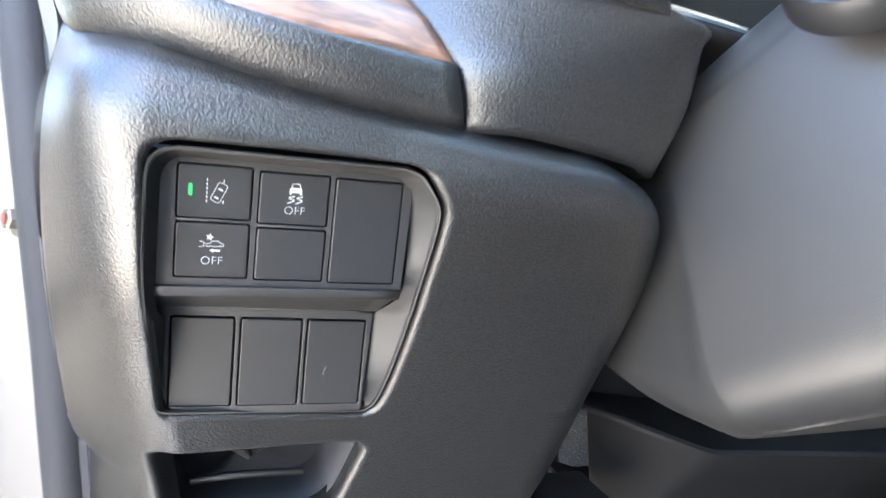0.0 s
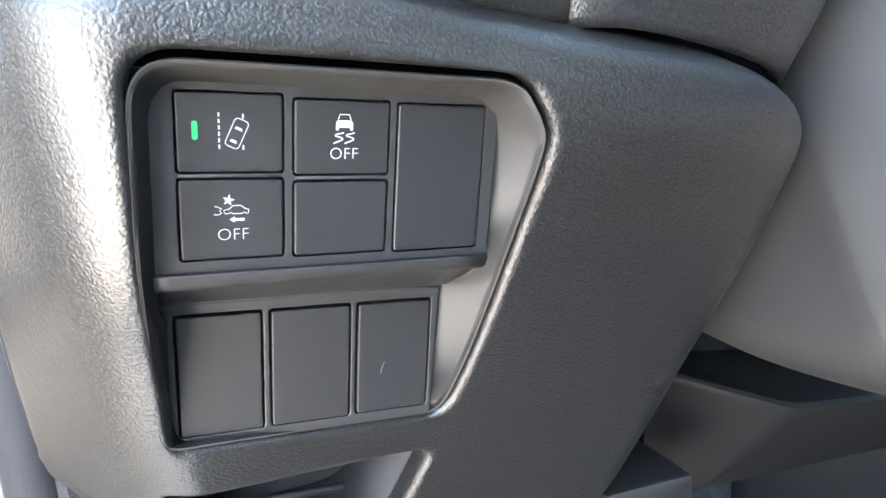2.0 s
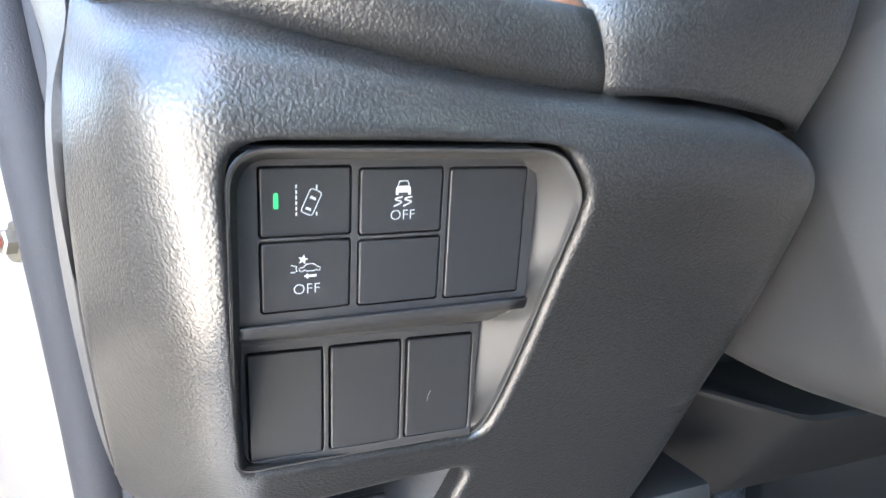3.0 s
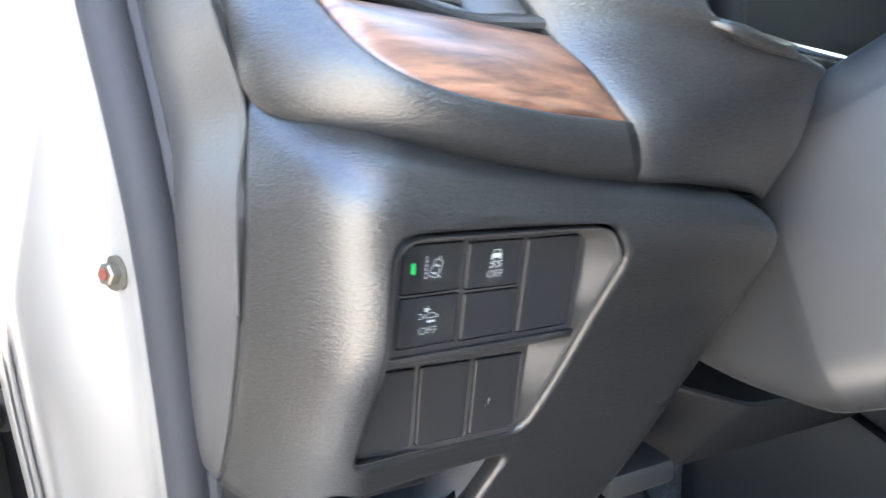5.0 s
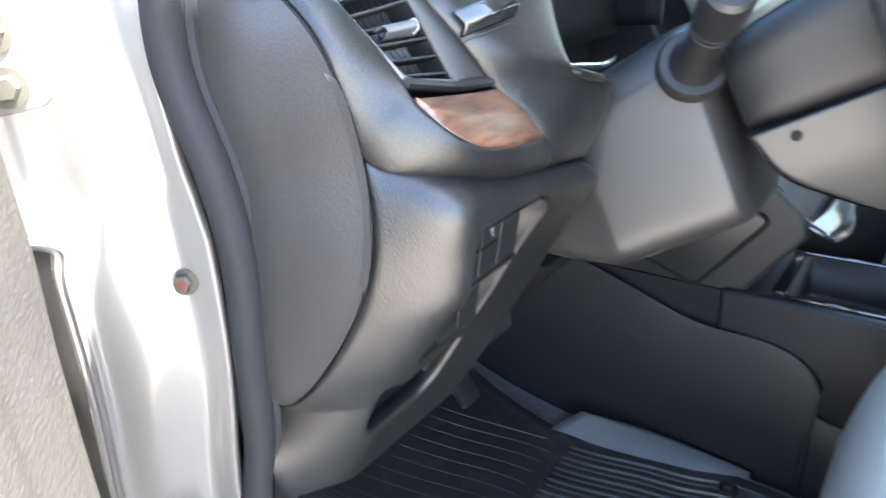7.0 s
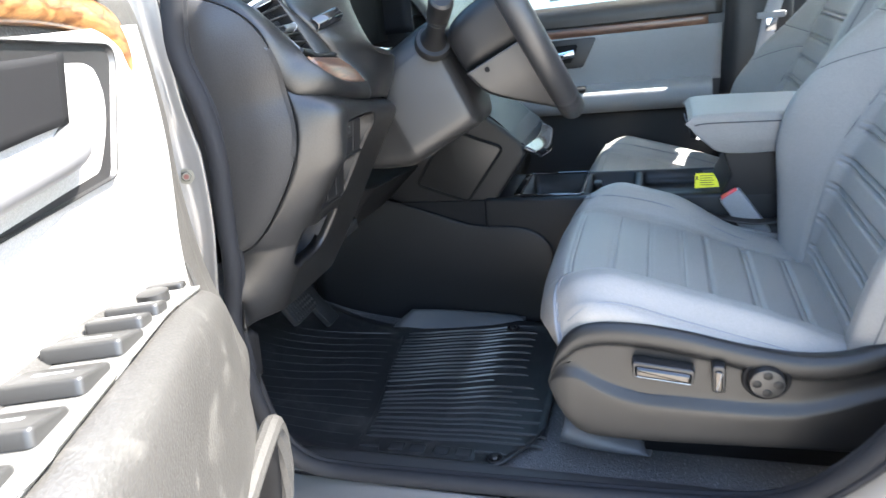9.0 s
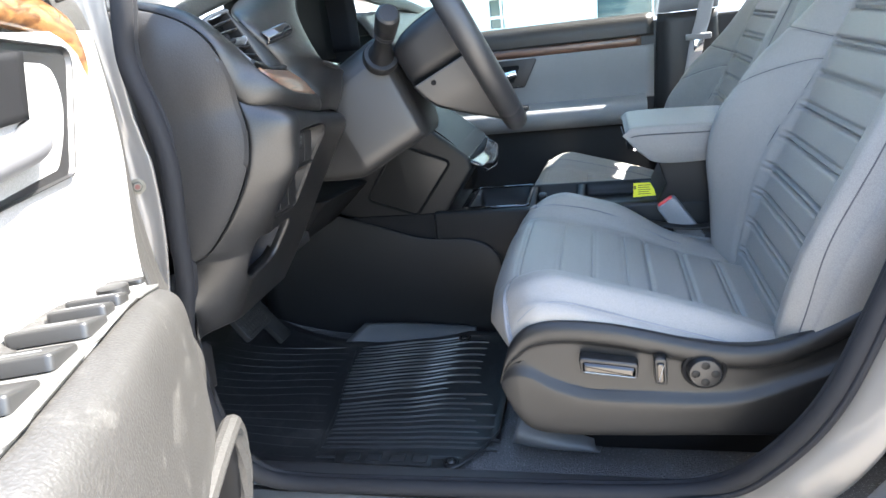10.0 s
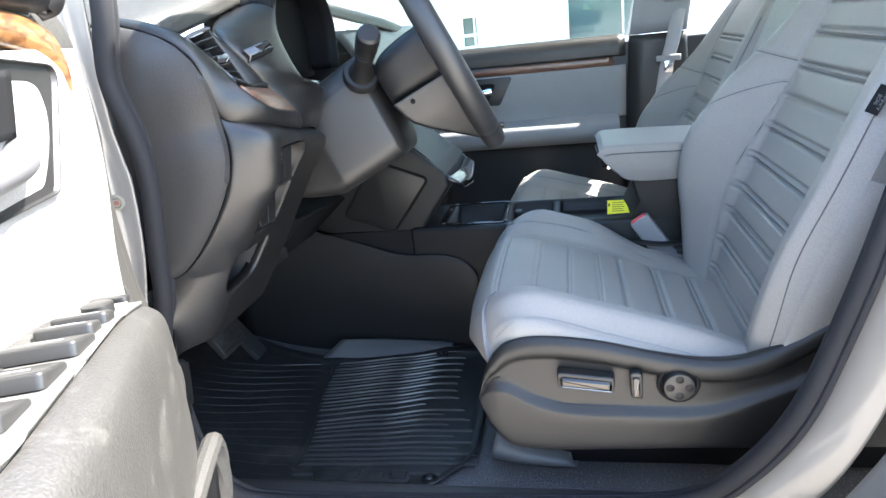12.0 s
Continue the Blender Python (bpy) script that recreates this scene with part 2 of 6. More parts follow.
def loft(secs, nu=24, nv=24, closed=False, caps=False):
    """A smooth skin through sections, each a few points."""
    bm = bmesh.new()
    cols = [spline(s + [s[0]] if closed else s, nu) for s in secs]
    if closed:
        cols = [c[:-1] for c in cols]
    lines = [spline([c[i] for c in cols], nv) for i in range(len(cols[0]))]
    vs = grid(bm, [[l[k] for l in lines] for k in range(nv + 1)], closed)
    if caps:
        bm.faces.new(vs[0][::-1])
        bm.faces.new(vs[-1])
    return bm


def box(lo, hi, bevel=0.003, seg=2):
    bm = bmesh.new()
    bmesh.ops.create_cube(bm, size=1)
    lo, hi = Vector(lo), Vector(hi)
    for v in bm.verts:
        v.co = (lo + hi) / 2 + Vector((v.co.x * (hi - lo).x, v.co.y * (hi - lo).y, v.co.z * (hi - lo).z))
    if bevel:
        bmesh.ops.bevel(bm, geom=bm.edges[:], offset=bevel, segments=seg, profile=0.5, affect="EDGES")
    return bm


def tube(path, radius, n=12, closed=False, flat=1.0, up=Vector((0, 0, 1))):
    """A tube along points; radius may be a function of 0..1; flat squeezes it along up."""
    bm = bmesh.new()
    p = [Vector(q) for q in path]
    rows = []
    for i, c in enumerate(p):
        t = (p[(i + 1) % len(p)] - p[i - 1] if closed else p[min(i + 1, len(p) - 1)] - p[max(i - 1, 0)]).normalized()
        s = t.cross(up)
        s = s.normalized() if s.length > 1e-4 else t.orthogonal().normalized()
        u = s.cross(t)
        r = radius(i / (len(p) - 1)) if callable(radius) else radius
        rows.append([c + (s * math.cos(a) + u * math.sin(a) * flat) * r for a in (2 * math.pi * k / n for k in range(n))])
    if closed:
        rows.append(rows[0])
    vs = grid(bm, rows, True)
    if closed:
        bmesh.ops.remove_doubles(bm, verts=bm.verts, dist=1e-6)
    else:
        bm.faces.new(vs[0][::-1])
        bm.faces.new(vs[-1])
    return bm


def prism(outline, depth, at=Matrix.Identity(4), bevel=0.0, seg=2):
    """A plate with an outline in its local xy, from z = 0 down to -depth, placed by at."""
    bm = bmesh.new()
    top = [bm.verts.new((x, y, 0)) for x, y in outline]
    low = [bm.verts.new((x, y, -depth)) for x, y in outline]
    n = len(top)
    f = bm.faces.new(top)
    bm.faces.new(low[::-1])
    for i in range(n):
        bm.faces.new((top[i], low[i], low[(i + 1) % n], top[(i + 1) % n]))
    bmesh.ops.recalc_face_normals(bm, faces=bm.faces)
    if bevel:
        bmesh.ops.bevel(bm, geom=list(f.edges), offset=bevel, segments=seg, profile=0.5, affect="EDGES")
    bmesh.ops.transform(bm, matrix=at, verts=bm.verts)
    return bm


def rounded(corners, r, n=6):
    """An outline with rounded corners; r one radius or one for each corner."""
    out, m = [], len(corners)
    for i in range(m):
        p, a, b = Vector(corners[i]), Vector(corners[i - 1]), Vector(corners[(i + 1) % m])
        q = r[i] if isinstance(r, (list, tuple)) else r
        u, v = (a - p).normalized(), (b - p).normalized()
        half = u.angle(v) / 2
        d = min(q / math.tan(half), 0.49 * min((a - p).length, (b - p).length))
        s, e = p + u * d, p + v * d
        for k in range(n + 1):
            t = k / n
            out.append(tuple((s * (1 - t) ** 2 + p * 2 * t * (1 - t) + e * t * t)[:]))
    return out


def part(name, bm, mat, parent=None, label="", smooth=True, thick=0.0, angle=35):
    """One mesh object of the bmesh, under parent if there is one."""
    bmesh.ops.recalc_face_normals(bm, faces=bm.faces)
    me = bpy.data.meshes.new(name)
    bm.to_mesh(me)
    bm.free()
    me.materials.append(mat)
    if smooth:
        me.shade_smooth()
        me.set_sharp_from_angle(angle=radians(angle))
    ob = new(name, me)
    if thick:
        so = ob.modifiers.new("thickness", "SOLIDIFY")
        so.thickness, so.offset = thick, -1
    if parent is not None:
        ob.parent = parent
    if label:
        tagged(ob, label)
    return ob


def thing(name, label, category, group="", kind=""):
    return tagged(new(name), label, category, group, kind)


# ---- lower dash panel with the switch recess ----
def lerp(a, b, t):
    return a + (b - a) * t


def smooth(a, b, x):
    t = min(1, max(0, (x - a) / (b - a)))
    return t * t * (3 - 2 * t)


def table(keys, x):
    """Smooth value through a few (x, value) keys."""
    if x <= keys[0][0]:
        (a, b), (c, d) = keys[:2]
        return b + (d - b) * (x - a) / (c - a)
    for i in range(len(keys) - 1):
        if x <= keys[i + 1][0] or i == len(keys) - 2:
            x0, x1 = keys[i][0], keys[i + 1][0]
            y0, y1 = keys[i][1], keys[i + 1][1]
            s = (y1 - y0) / (x1 - x0)
            a = (y1 - keys[i - 1][1]) / (x1 - keys[i - 1][0]) if i else s
            b = (keys[i + 2][1] - y0) / (keys[i + 2][0] - x0) if i < len(keys) - 2 else s
            h = x1 - x0
            t = (x - x0) / h
            return y0 * (2 * t ** 3 - 3 * t * t + 1) + y1 * (3 * t * t - 2 * t ** 3) + h * (a * (t ** 3 - 2 * t * t + t) + b * (t ** 3 - t * t))


FACE = [(0.68, 0.139), (0.80, 0.073), (0.88, 0.029), (0.93, 0.0010), (0.950, -0.0092), (0.961, -0.0124), (0.970, -0.0122), (0.977, -0.0092), (0.983, -0.0030), (0.988, 0.0055), (0.994, 0.016), (1.002, 0.028), (1.012, 0.044)]
SEAM = [(0.802, 0.160), (0.806, 0.140), (0.819, 0.113), (0.853, 0.080), (0.904, 0.046), (0.946, 0.030), (0.974, 0.028), (1.0, 0.033), (1.02, 0.039)]


def knee_face(x, z):
    swell = table([(0.68, 0.0), (0.80, 0.003), (0.855, 0.010), (0.885, 0.015), (0.912, 0.0205), (0.934, 0.0165), (0.953, 0.011), (0.975, 0.008), (1.0, 0.004), (1.02, 0.003)], z)
    # the end beside the column rolls back
    roll = 0.022 * max(0.0, (x - knee_right(z)) / 0.026 + 1.0) ** 2 if x > -0.52 else 0.0
    return roll + table(FACE, z + 0.2 * (x + 0.62) * smooth(0.9, 0.97, z)) - swell * min(1.03, max(0.0, (-0.572 - x) / 0.085)) ** 1.15


WIDE = 0.078
SEAM_X = [(0.69, -0.730), (0.76, -0.722), (0.81, -0.716), (0.85, -0.712), (0.90, -0.707), (0.945, -0.703), (0.98, -0.699), (1.01, -0.694)]


def knee_seam(z):
    """Where the panel's slanted side ends against the dash's end cover."""
    y = table(SEAM, z) if z > 0.804 else 0.150
    return Vector((table(SEAM_X, z), y, z))


def knee_point(s, z):
    """The panel's skin: s runs along the face (s = x) and, left of -0.656, round a tight corner on to the slanted side."""
    if s > -0.656:
        return Vector((s, knee_face(s, z), z))
    t = min(1.05, (-0.656 - s) / WIDE)
    a, d = Vector((-0.656, knee_face(-0.656, z), z)), knee_seam(z)
    b = a + Vector((-0.017 - 0.004 * smooth(0.93, 0.98, z), 0.0, 0.0))
    c = b.lerp(d, 0.22).lerp(b + Vector((-0.036, 0.043, 0)), smooth(0.865, 0.815, z))
    return a * (1 - t) ** 3 + b * 3 * t * (1 - t) ** 2 + c * 3 * t * t * (1 - t) + d * t ** 3


def annulus(bm, inner, outer, lift, roll=0.004, wall=0.010, nmid=30):
    """Skin between an inner and an outer loop of (s, z), the inner edge rolled inwards."""
    steps = [0, 0.0004, 0.001, 0.0018, 0.0028, 0.004, 0.006, 0.009]
    rows = []
    n = len(inner)
    for k in range(-1, len(steps) + nmid):
        row = []
        for i in range(n):
            a, b = Vector(inner[i]), Vector(outer[i])
            full = (b - a).length
            if k < len(steps):
                d = min(steps[max(k, 0)], full * 0.6)
            else:
                d0 = min(steps[-1], full * 0.6)
                d = lerp(d0, full, ((k - len(steps) + 1) / nmid))
            q = a.lerp(b, d / full)
            p = lift(q.x, q.y)
            dip = 0.0
            if d < roll:
                dip = roll - math.sqrt(max(0, roll * roll - (roll - d) ** 2))
            edge = full - d
            if edge < 0.0018 and abs(b.y - ZSPLIT) > 1e-6:
                dip += 0.0018 - math.sqrt(max(0, 0.0018 ** 2 - (0.0018 - edge) ** 2))
            if k == -1:
                dip = roll + wall
            row.append(p + Vector((0.5 * smooth(-0.66, -0.68, q.x), 0.92, 0.32)).normalized() * dip)
        rows.append(row)
    grid(bm, rows, True)


def around(corners, r, n):
    """A rounded outline cut into four sides of n points each, corner to corner (middle of each rounding)."""
    out, m = [], len(corners)
    arcs = []
    for i in range(m):
        p, a, b = Vector(corners[i]), Vector(corners[i - 1]), Vector(corners[(i + 1) % m])
        d = min(r[i], 0.48 * min((a - p).length, (b - p).length))
        s, e = p + (a - p).normalized() * d, p + (b - p).normalized() * d
        arcs.append([(s * (1 - t) ** 2 + p * 2 * t * (1 - t) + e * t * t) for t in (k / 12 for k in range(13))])
    for i in range(4):
        pts = arcs[i][6:] + arcs[(i + 1) % 4][:7]
        ln = [0]
        for p, q in zip(pts, pts[1:]):
            ln.append(ln[-1] + (q - p).length)
        side = []
        for k in range(n):
            # closer together near the corners
            t = k / n
            t = t - 0.08 * math.sin(2 * math.pi * t)
            f = t * ln[-1]
            j = max(i for i in range(len(ln)) if ln[i] <= f + 1e-12)
            j = min(j, len(ln) - 2)
            side.append(pts[j].lerp(pts[j + 1], (f - ln[j]) / max(1e-9, ln[j + 1] - ln[j])))
        out += side
    return out


ZSPLIT = 0.8325
RECESS = [(-0.6580, 0.9600), (-0.5555, 0.9535), (-0.571, 0.8385), (-0.6668, 0.8490)]
POCKET = [(-0.676, 0.8245), (-0.573, 0.8205), (-0.590, 0.768), (-0.672, 0.762)]


def knee_right(z):
    return table([(0.69, -0.488), (0.76, -0.459), (0.842, -0.445), (0.90, -0.437), (0.925, -0.443), (0.945, -0.456), (0.97, -0.481)], z)


def knee_top(s):
    return 1.006 - 0.2 * (max(s, -0.70) + 0.69)


def bowed(loop, n):
    """Bow the right side of the switch recess outwards."""
    out = []
    for i, p in enumerate(loop):
        if n <= i < 2 * n:
            t = (i - n) / n
            p = Vector((p[0] + 0.0064 * math.sin(math.pi * t ** 0.8) * smooth(0, 0.22, t), p[1]))
        out.append(p)
    return out


def outer_loop(zlo, zhi_of, n, split):
    """Top, right, bottom and left sides of the skin between two heights; split names the side on the dividing height."""
    m, a, c = 14, -0.556, -0.674

    def left(z):
        return -0.656 - WIDE

    def run(x0, x1, z, count):
        return [(lerp(x0, x1, k / count), z) for k in range(count)]
    zl, zr = zhi_of(-0.70), zhi_of(-0.45)
    ends = [k / (n - m) for k in range(n - m)]
    rise = [(left(lerp(zlo, zl, t)), lerp(zlo, zl, t)) for t in ends]
    fall = [(knee_right(lerp(zr, zlo, t)), lerp(zr, zlo, t)) for t in ends]
    warp = [k / n - 0.08 * math.sin(2 * math.pi * k / n) for k in range(n)]
    if split == "low":
        s0 = left(zl)
        tops = [lerp(s0, knee_right(zr), t) for t in warp]
        out = [(s, zhi_of(max(s, -0.70))) for s in tops]
        out += fall + run(knee_right(zlo), a, zlo, m) + run(a, c, zlo, n) + run(c, left(zlo), zlo, m) + rise
    else:
        out = run(c, a, zl, n) + run(a, knee_right(zl), zl, m) + fall
        out += [(lerp(knee_right(zlo), left(zlo), t), zlo) for t in warp] + rise + run(left(zl), c, zl, m)
    return [Vector(p) for p in out]


def build_knee():
    root = thing("lower_dash_panel", "dark grained plastic lower dash panel under the steering column", "dash panel")
    n = 48
    bm = bmesh.new()
    inner = bowed(around(RECESS, [0.013, 0.017, 0.008, 0.008], n), n)
    annulus(bm, inner, outer_loop(ZSPLIT, knee_top, n, "low"), knee_point, wall=0.003)
    inner2 = around(POCKET, [0.008, 0.008, 0.02, 0.02], n)
    annulus(bm, inner2, outer_loop(0.695, lambda s: ZSPLIT, n, "high"), knee_point, roll=0.005, wall=0.012)
    bmesh.ops.remove_doubles(bm, verts=bm.verts, dist=2e-5)
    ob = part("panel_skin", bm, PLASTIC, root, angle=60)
    so = ob.modifiers.new("thickness", "SOLIDIFY")
    so.thickness, so.offset = 0.003, -1
    # coin pocket behind the lower opening, its inner shade put into the colour
    back = [Vector((p.x, 0, p.y)) for p in inner2]
    rows = []
    for d, k in ((0.004, 0.995), (0.03, 0.95), (0.055, 0.88), (0.058, 0.5), (0.058, 0.02)):
        c = Vector((-0.628, 0, 0.794))
        row = []
        for p in back:
            q = c + (p - c) * k
            q.y = knee_face(p.x, p.z) + 0.009 + d
            row.append(q)
        rows.append(row)
    bm = bmesh.new()
    grid(bm, rows, True)
    part("coin_pocket", bm, SEALRUB, root, "open coin pocket, blackened for the shade inside", thick=0.002)
    bm = tube(spline([(-0.66, 0.118, 0.785), (-0.63, 0.116, 0.787), (-0.60, 0.118, 0.785)], 12), 0.0022)
    part("pocket_rib", bm, RUBBER_DARK, root)
    return root, inner


KNEE, RECESS_LOOP = build_knee()


# ---- switch panel ----
def basis(o, x, y):
    x, y = Vector(x).normalized(), Vector(y)
    y = (y - x * x.dot(y)).normalized()
    z = x.cross(y)
    return Matrix.Translation(o) @ Matrix((x, y, z)).transposed().to_4x4()


UPPER = basis((-0.649, -0.001, 0.953), (1, 0.1, -0.055), (0, -0.16, 1))
LOWER = basis((-0.6573, 0.0376, 0.8908), (1, 0.03, -0.06), (0, -0.14, 1))
MM = 0.001
BIG = Matrix.Scale(1.02, 4)
LOWER = LOWER @ BIG


def rect(x0, x1, y0, y1, r, n=4):
    """Rounded rectangle in millimetres."""
    return [(x * MM, y * MM) for x, y in rounded([(x0, y0), (x1, y0), (x1, y1), (x0, y1)], r, n)]


def cut(ob, cutters):
    """Take the cutters' volumes out of ob, for good."""
    for c in cutters:
        m = ob.modifiers.new("cut", "BOOLEAN")
        m.operation, m.solver, m.object = "DIFFERENCE", "EXACT", c
    bpy.context.view_layer.update()
    got = bpy.data.meshes.new_from_object(ob.evaluated_get(bpy.context.evaluated_depsgraph_get()))
    ob.modifiers.clear()
    ob.data = got
    for c in cutters:
        bpy.data.objects.remove(c)


def bevelled(ob, width, seg=2, angle=40):
    b = ob.modifiers.new("bevel", "BEVEL")
    b.width, b.segments, b.limit_method, b.angle_limit = width, seg, "ANGLE", radians(angle)
    b.harden_normals = True
    return ob


def ribbon(pts, width, at, name, parent, mat=None, closed=False, high=0.06):
    """A printed line in millimetres on a button."""
    bm = bmesh.new()
    p = [Vector(q) for q in pts]
    n = len(p)
    left, right = [], []
    for i in range(n):
        a, b = (p[i - 1], p[(i + 1) % n]) if closed else (p[max(i - 1, 0)], p[min(i + 1, n - 1)])
        t = (b - a).normalized()
        s = Vector((-t.y, t.x)) * width / 2
        left.append(at @ Vector(((p[i] + s).x * MM, (p[i] + s).y * MM, high * MM)))
        right.append(at @ Vector(((p[i] - s).x * MM, (p[i] - s).y * MM, high * MM)))
    if closed:
        left.append(left[0])
        right.append(right[0])
    grid(bm, [left, right])
    return part(name, bm, mat or WHITEINK, parent, smooth=False, thick=0.00005)


def blob(pts, at, name, parent, mat=None, high=0.06):
    bm = bmesh.new()
    bm.faces.new([bm.verts.new(at @ Vector((x * MM, y * MM, high * MM))) for x, y in pts])
    return part(name, bm, mat or WHITEINK, parent, smooth=False, thick=0.00005)


def lettering(text, size, x, y, at, name, parent, mat, align="CENTER", high=0.06, spacing=1.0):
    """Words as a flat mesh, size and place in millimetres."""
    cu = bpy.data.curves.new("words", "FONT")
    cu.body, cu.size, cu.align_x, cu.align_y, cu.extrude, cu.space_character, cu.offset = text, size * MM, align, "CENTER", 0.00002, spacing, -0.020 * size * MM
    tmp = new("words", cu)
    bpy.context.view_layer.update()
    me = bpy.data.meshes.new_from_object(tmp.evaluated_get(bpy.context.evaluated_depsgraph_get()))
    bpy.data.objects.remove(tmp)
    me.transform(at @ Matrix.Translation((x * MM, y * MM, high * MM)))
    me.materials.clear()
    me.materials.append(mat)
    ob = new(name, me)
    ob.parent = parent
    return ob


def tier_y(x, z):
    up = -0.001 + 0.1 * (x + 0.649) + 0.16 * (0.953 - z)
    low = 0.0376 + 0.03 * (x + 0.657) + 0.14 * (0.891 - z)
    return lerp(low, up, smooth(0.888, 0.900, z))


def button(x0, x1, y0, y1, at, root, dish=0.0, high=0.5, label=""):
    ob = part("switch_button", prism(rect(x0, x1, y0, y1, 1.0), 0.006, at @ Matrix.Translation((0, 0, high * MM)), 0.0005, 3), BUTTON, root, label, smooth=False)
    return ob


CHAMFER = [(0.84, -0.5765), (0.846, -0.576), (0.886, -0.5748), (0.890, -0.573), (0.897, -0.567), (0.901, -0.5640), (0.960, -0.5635)]


def build_switches():
    root = thing("switch_panel", "black plastic switch panel with three live buttons and blank covers", "switch panel")
    # rim and walls
    rows = []
    n = len(RECESS_LOOP)
    c = Vector((-0.613, 0.90))
    for k in range(6):
        row = []
        for i, p in enumerate(RECESS_LOOP):
            t = (Vector(RECESS_LOOP[(i + 1) % n]) - Vector(RECESS_LOOP[i - 1])).normalized()
            inn = Vector((t.y, -t.x))
            if inn.dot(c - Vector(p)) < 0:
                inn = -inn
            deep = 7.0 if inn.x < 0 else 4.0
            deep = deep * abs(inn.x) ** 1.5 + (4.0 if inn.y < 0 else 0.5) * abs(inn.y) ** 1.5
            ins = (0.5, 0.7, 1.2, 1.9, 2.3, deep)[k] * MM
            q = Vector(p) + inn * ins
            face = knee_face(q.x, q.y)
            y = face + (0.0080, 0.0026, 0.0017, 0.0020, 0.0042, 0)[k]
            if k == 5:
                y = max(tier_y(q.x, q.y) + 0.0025, face + 0.006)
                # the broad chamfer on the column's side
                w = smooth(0.55, 0.85, -inn.x)
                q.x = lerp(q.x, table(CHAMFER, q.y), w)
            row.append(Vector((q.x, y, q.y)))
        rows.append(row)
    a, b = rows[4], rows[5]
    rows[5:] = [[p.lerp(q, t) for p, q in zip(a, b)] for t in (0.04, 0.12, 0.35, 0.7, 0.93)] + [b]
    bm = bmesh.new()
    grid(bm, rows, True)
    part("surround", bm, SURROUND, root, thick=0.001, angle=50)
    # the two stepped plates
    ups = [(0, 25.2, -18.9, 0.2), (0, 25.2, -41.2, -20.9), (28.2, 53.6, -19.6, -0.6), (28.2, 53.6, -41.6, -21.8), (56.4, 82.6, -42.0, -0.9)]
    lows = [(0, 24.3, -38.8, 0.2), (27.4, 51.9, -38.6, 0.2), (54.8, 79.0, -38.2, 0.2)]
    for name, at, holes, ext in (("upper_plate", UPPER, ups, ((-10, 5), (87.2, 5), (86.6, -45.5), (-10, -45.5))), ("lower_plate", LOWER, lows, ((-10, 8), (82.6, 8), (81.0, -42), (-10, -43)))):
        plate = part(name, prism([(x * MM, y * MM) for x, y in ext], 0.010, at), SMOOTH, root, angle=30)
        tools = []
        for x0, x1, y0, y1 in holes:
            tools.append(part("tool", prism(rect(x0 - 0.6, x1 + 0.6, y0 - 0.6, y1 + 0.6, 1.4), 0.008, at @ Matrix.Translation((0, 0, 0.002))), SMOOTH))
        cut(plate, tools)
        bevelled(plate, 0.0005, 3)
    # sloping shelf between the steps
    steps = ((UPPER, 86.4, -44.6, 0.02), (UPPER, 86.2, -46.4, -0.25), (UPPER, 86, -47.6, -1.4), (UPPER, 85.6, -49.0, -6.0), (LOWER, 83, 9.5, 6.0), (LOWER, 82.4, 7.6, 1.6), (LOWER, 82.2, 6.4, 0.35), (LOWER, 82, 4.8, 0.02))
    rows = [[at @ Vector((x * MM, y * MM, z * MM)) for x in (-10, 20, 50, end)] for at, end, y, z in steps]
    part("shelf", loft(rows, 12, 42), SMOOTH, root, "sloping shelf between the two button rows", thick=0.002, angle=80)
    made = [button(*u, UPPER, root) for u in ups] + [button(*u, LOWER, root, high=0.8) for u in lows]
    # thin dividing strips under the two live buttons
    for x0, x1, y in ((0, 25.2, -19.9), (28.2, 53.6, -20.7)):
        part("divider", prism(rect(x0, x1, y - 0.45, y + 0.45, 0.2, 1), 0.004, UPPER @ Matrix.Translation((0, 0, 0.2 * MM)), 0.0002), SMOOTH, root)
    up = UPPER @ Matrix.Translation((0, 0, 0.5 * MM))
    # lane keeping button
    b1 = made[0]
    tagged(b1, "black button with a lane symbol and a lit green lamp")
    blob([(x / MM, y / MM) for x, y in rect(3.6, 4.9, -11.0, -6.6, 0.6)], up, "indicator_lamp", b1, GREENLAMP, 0.08)
    for k in range(6):
        blob([(9.6, -4.4 - k * 1.55), (10.02, -4.4 - k * 1.55), (10.02, -5.4 - k * 1.55), (9.6, -5.4 - k * 1.55)], up, "lane_dash", b1)
    for y0, y1 in ((-4.6, -5.8), (-12.2, -13.3)):
        blob([(15.3, y0), (15.68, y0), (15.68, y1), (15.3, y1)], up, "lane_dash", b1)
    tilt = Matrix.Rotation(radians(-24), 2)
    car = [tilt @ Vector(p) + Vector((14.0, -9.4)) for p in rounded([(-1.75, -3.6), (1.75, -3.6), (1.75, 3.6), (-1.75, 3.6)], 1.0, 4)]
    ribbon(car, 0.24, up, "car_outline", b1, closed=True)
    for y, w in ((-2.1, 0.85), (1.2, 0.95)):
        blob([tuple(tilt @ Vector(p) + Vector((14.0, -9.4))) for p in ((-w, y - 0.32), (w, y - 0.32), (w * 0.8, y + 0.38), (-w * 0.8, y + 0.38))], up, "car_window", b1)
    # stability control button
    b3 = made[2]
    tagged(b3, "black button with a skidding car symbol and the word OFF")
    cx = 41.2
    ribbon([(cx - 1.7, -5.4), (cx - 1.25, -4.1), (cx + 1.25, -4.1), (cx + 1.7, -5.4)], 0.30, up, "car_roof", b3)
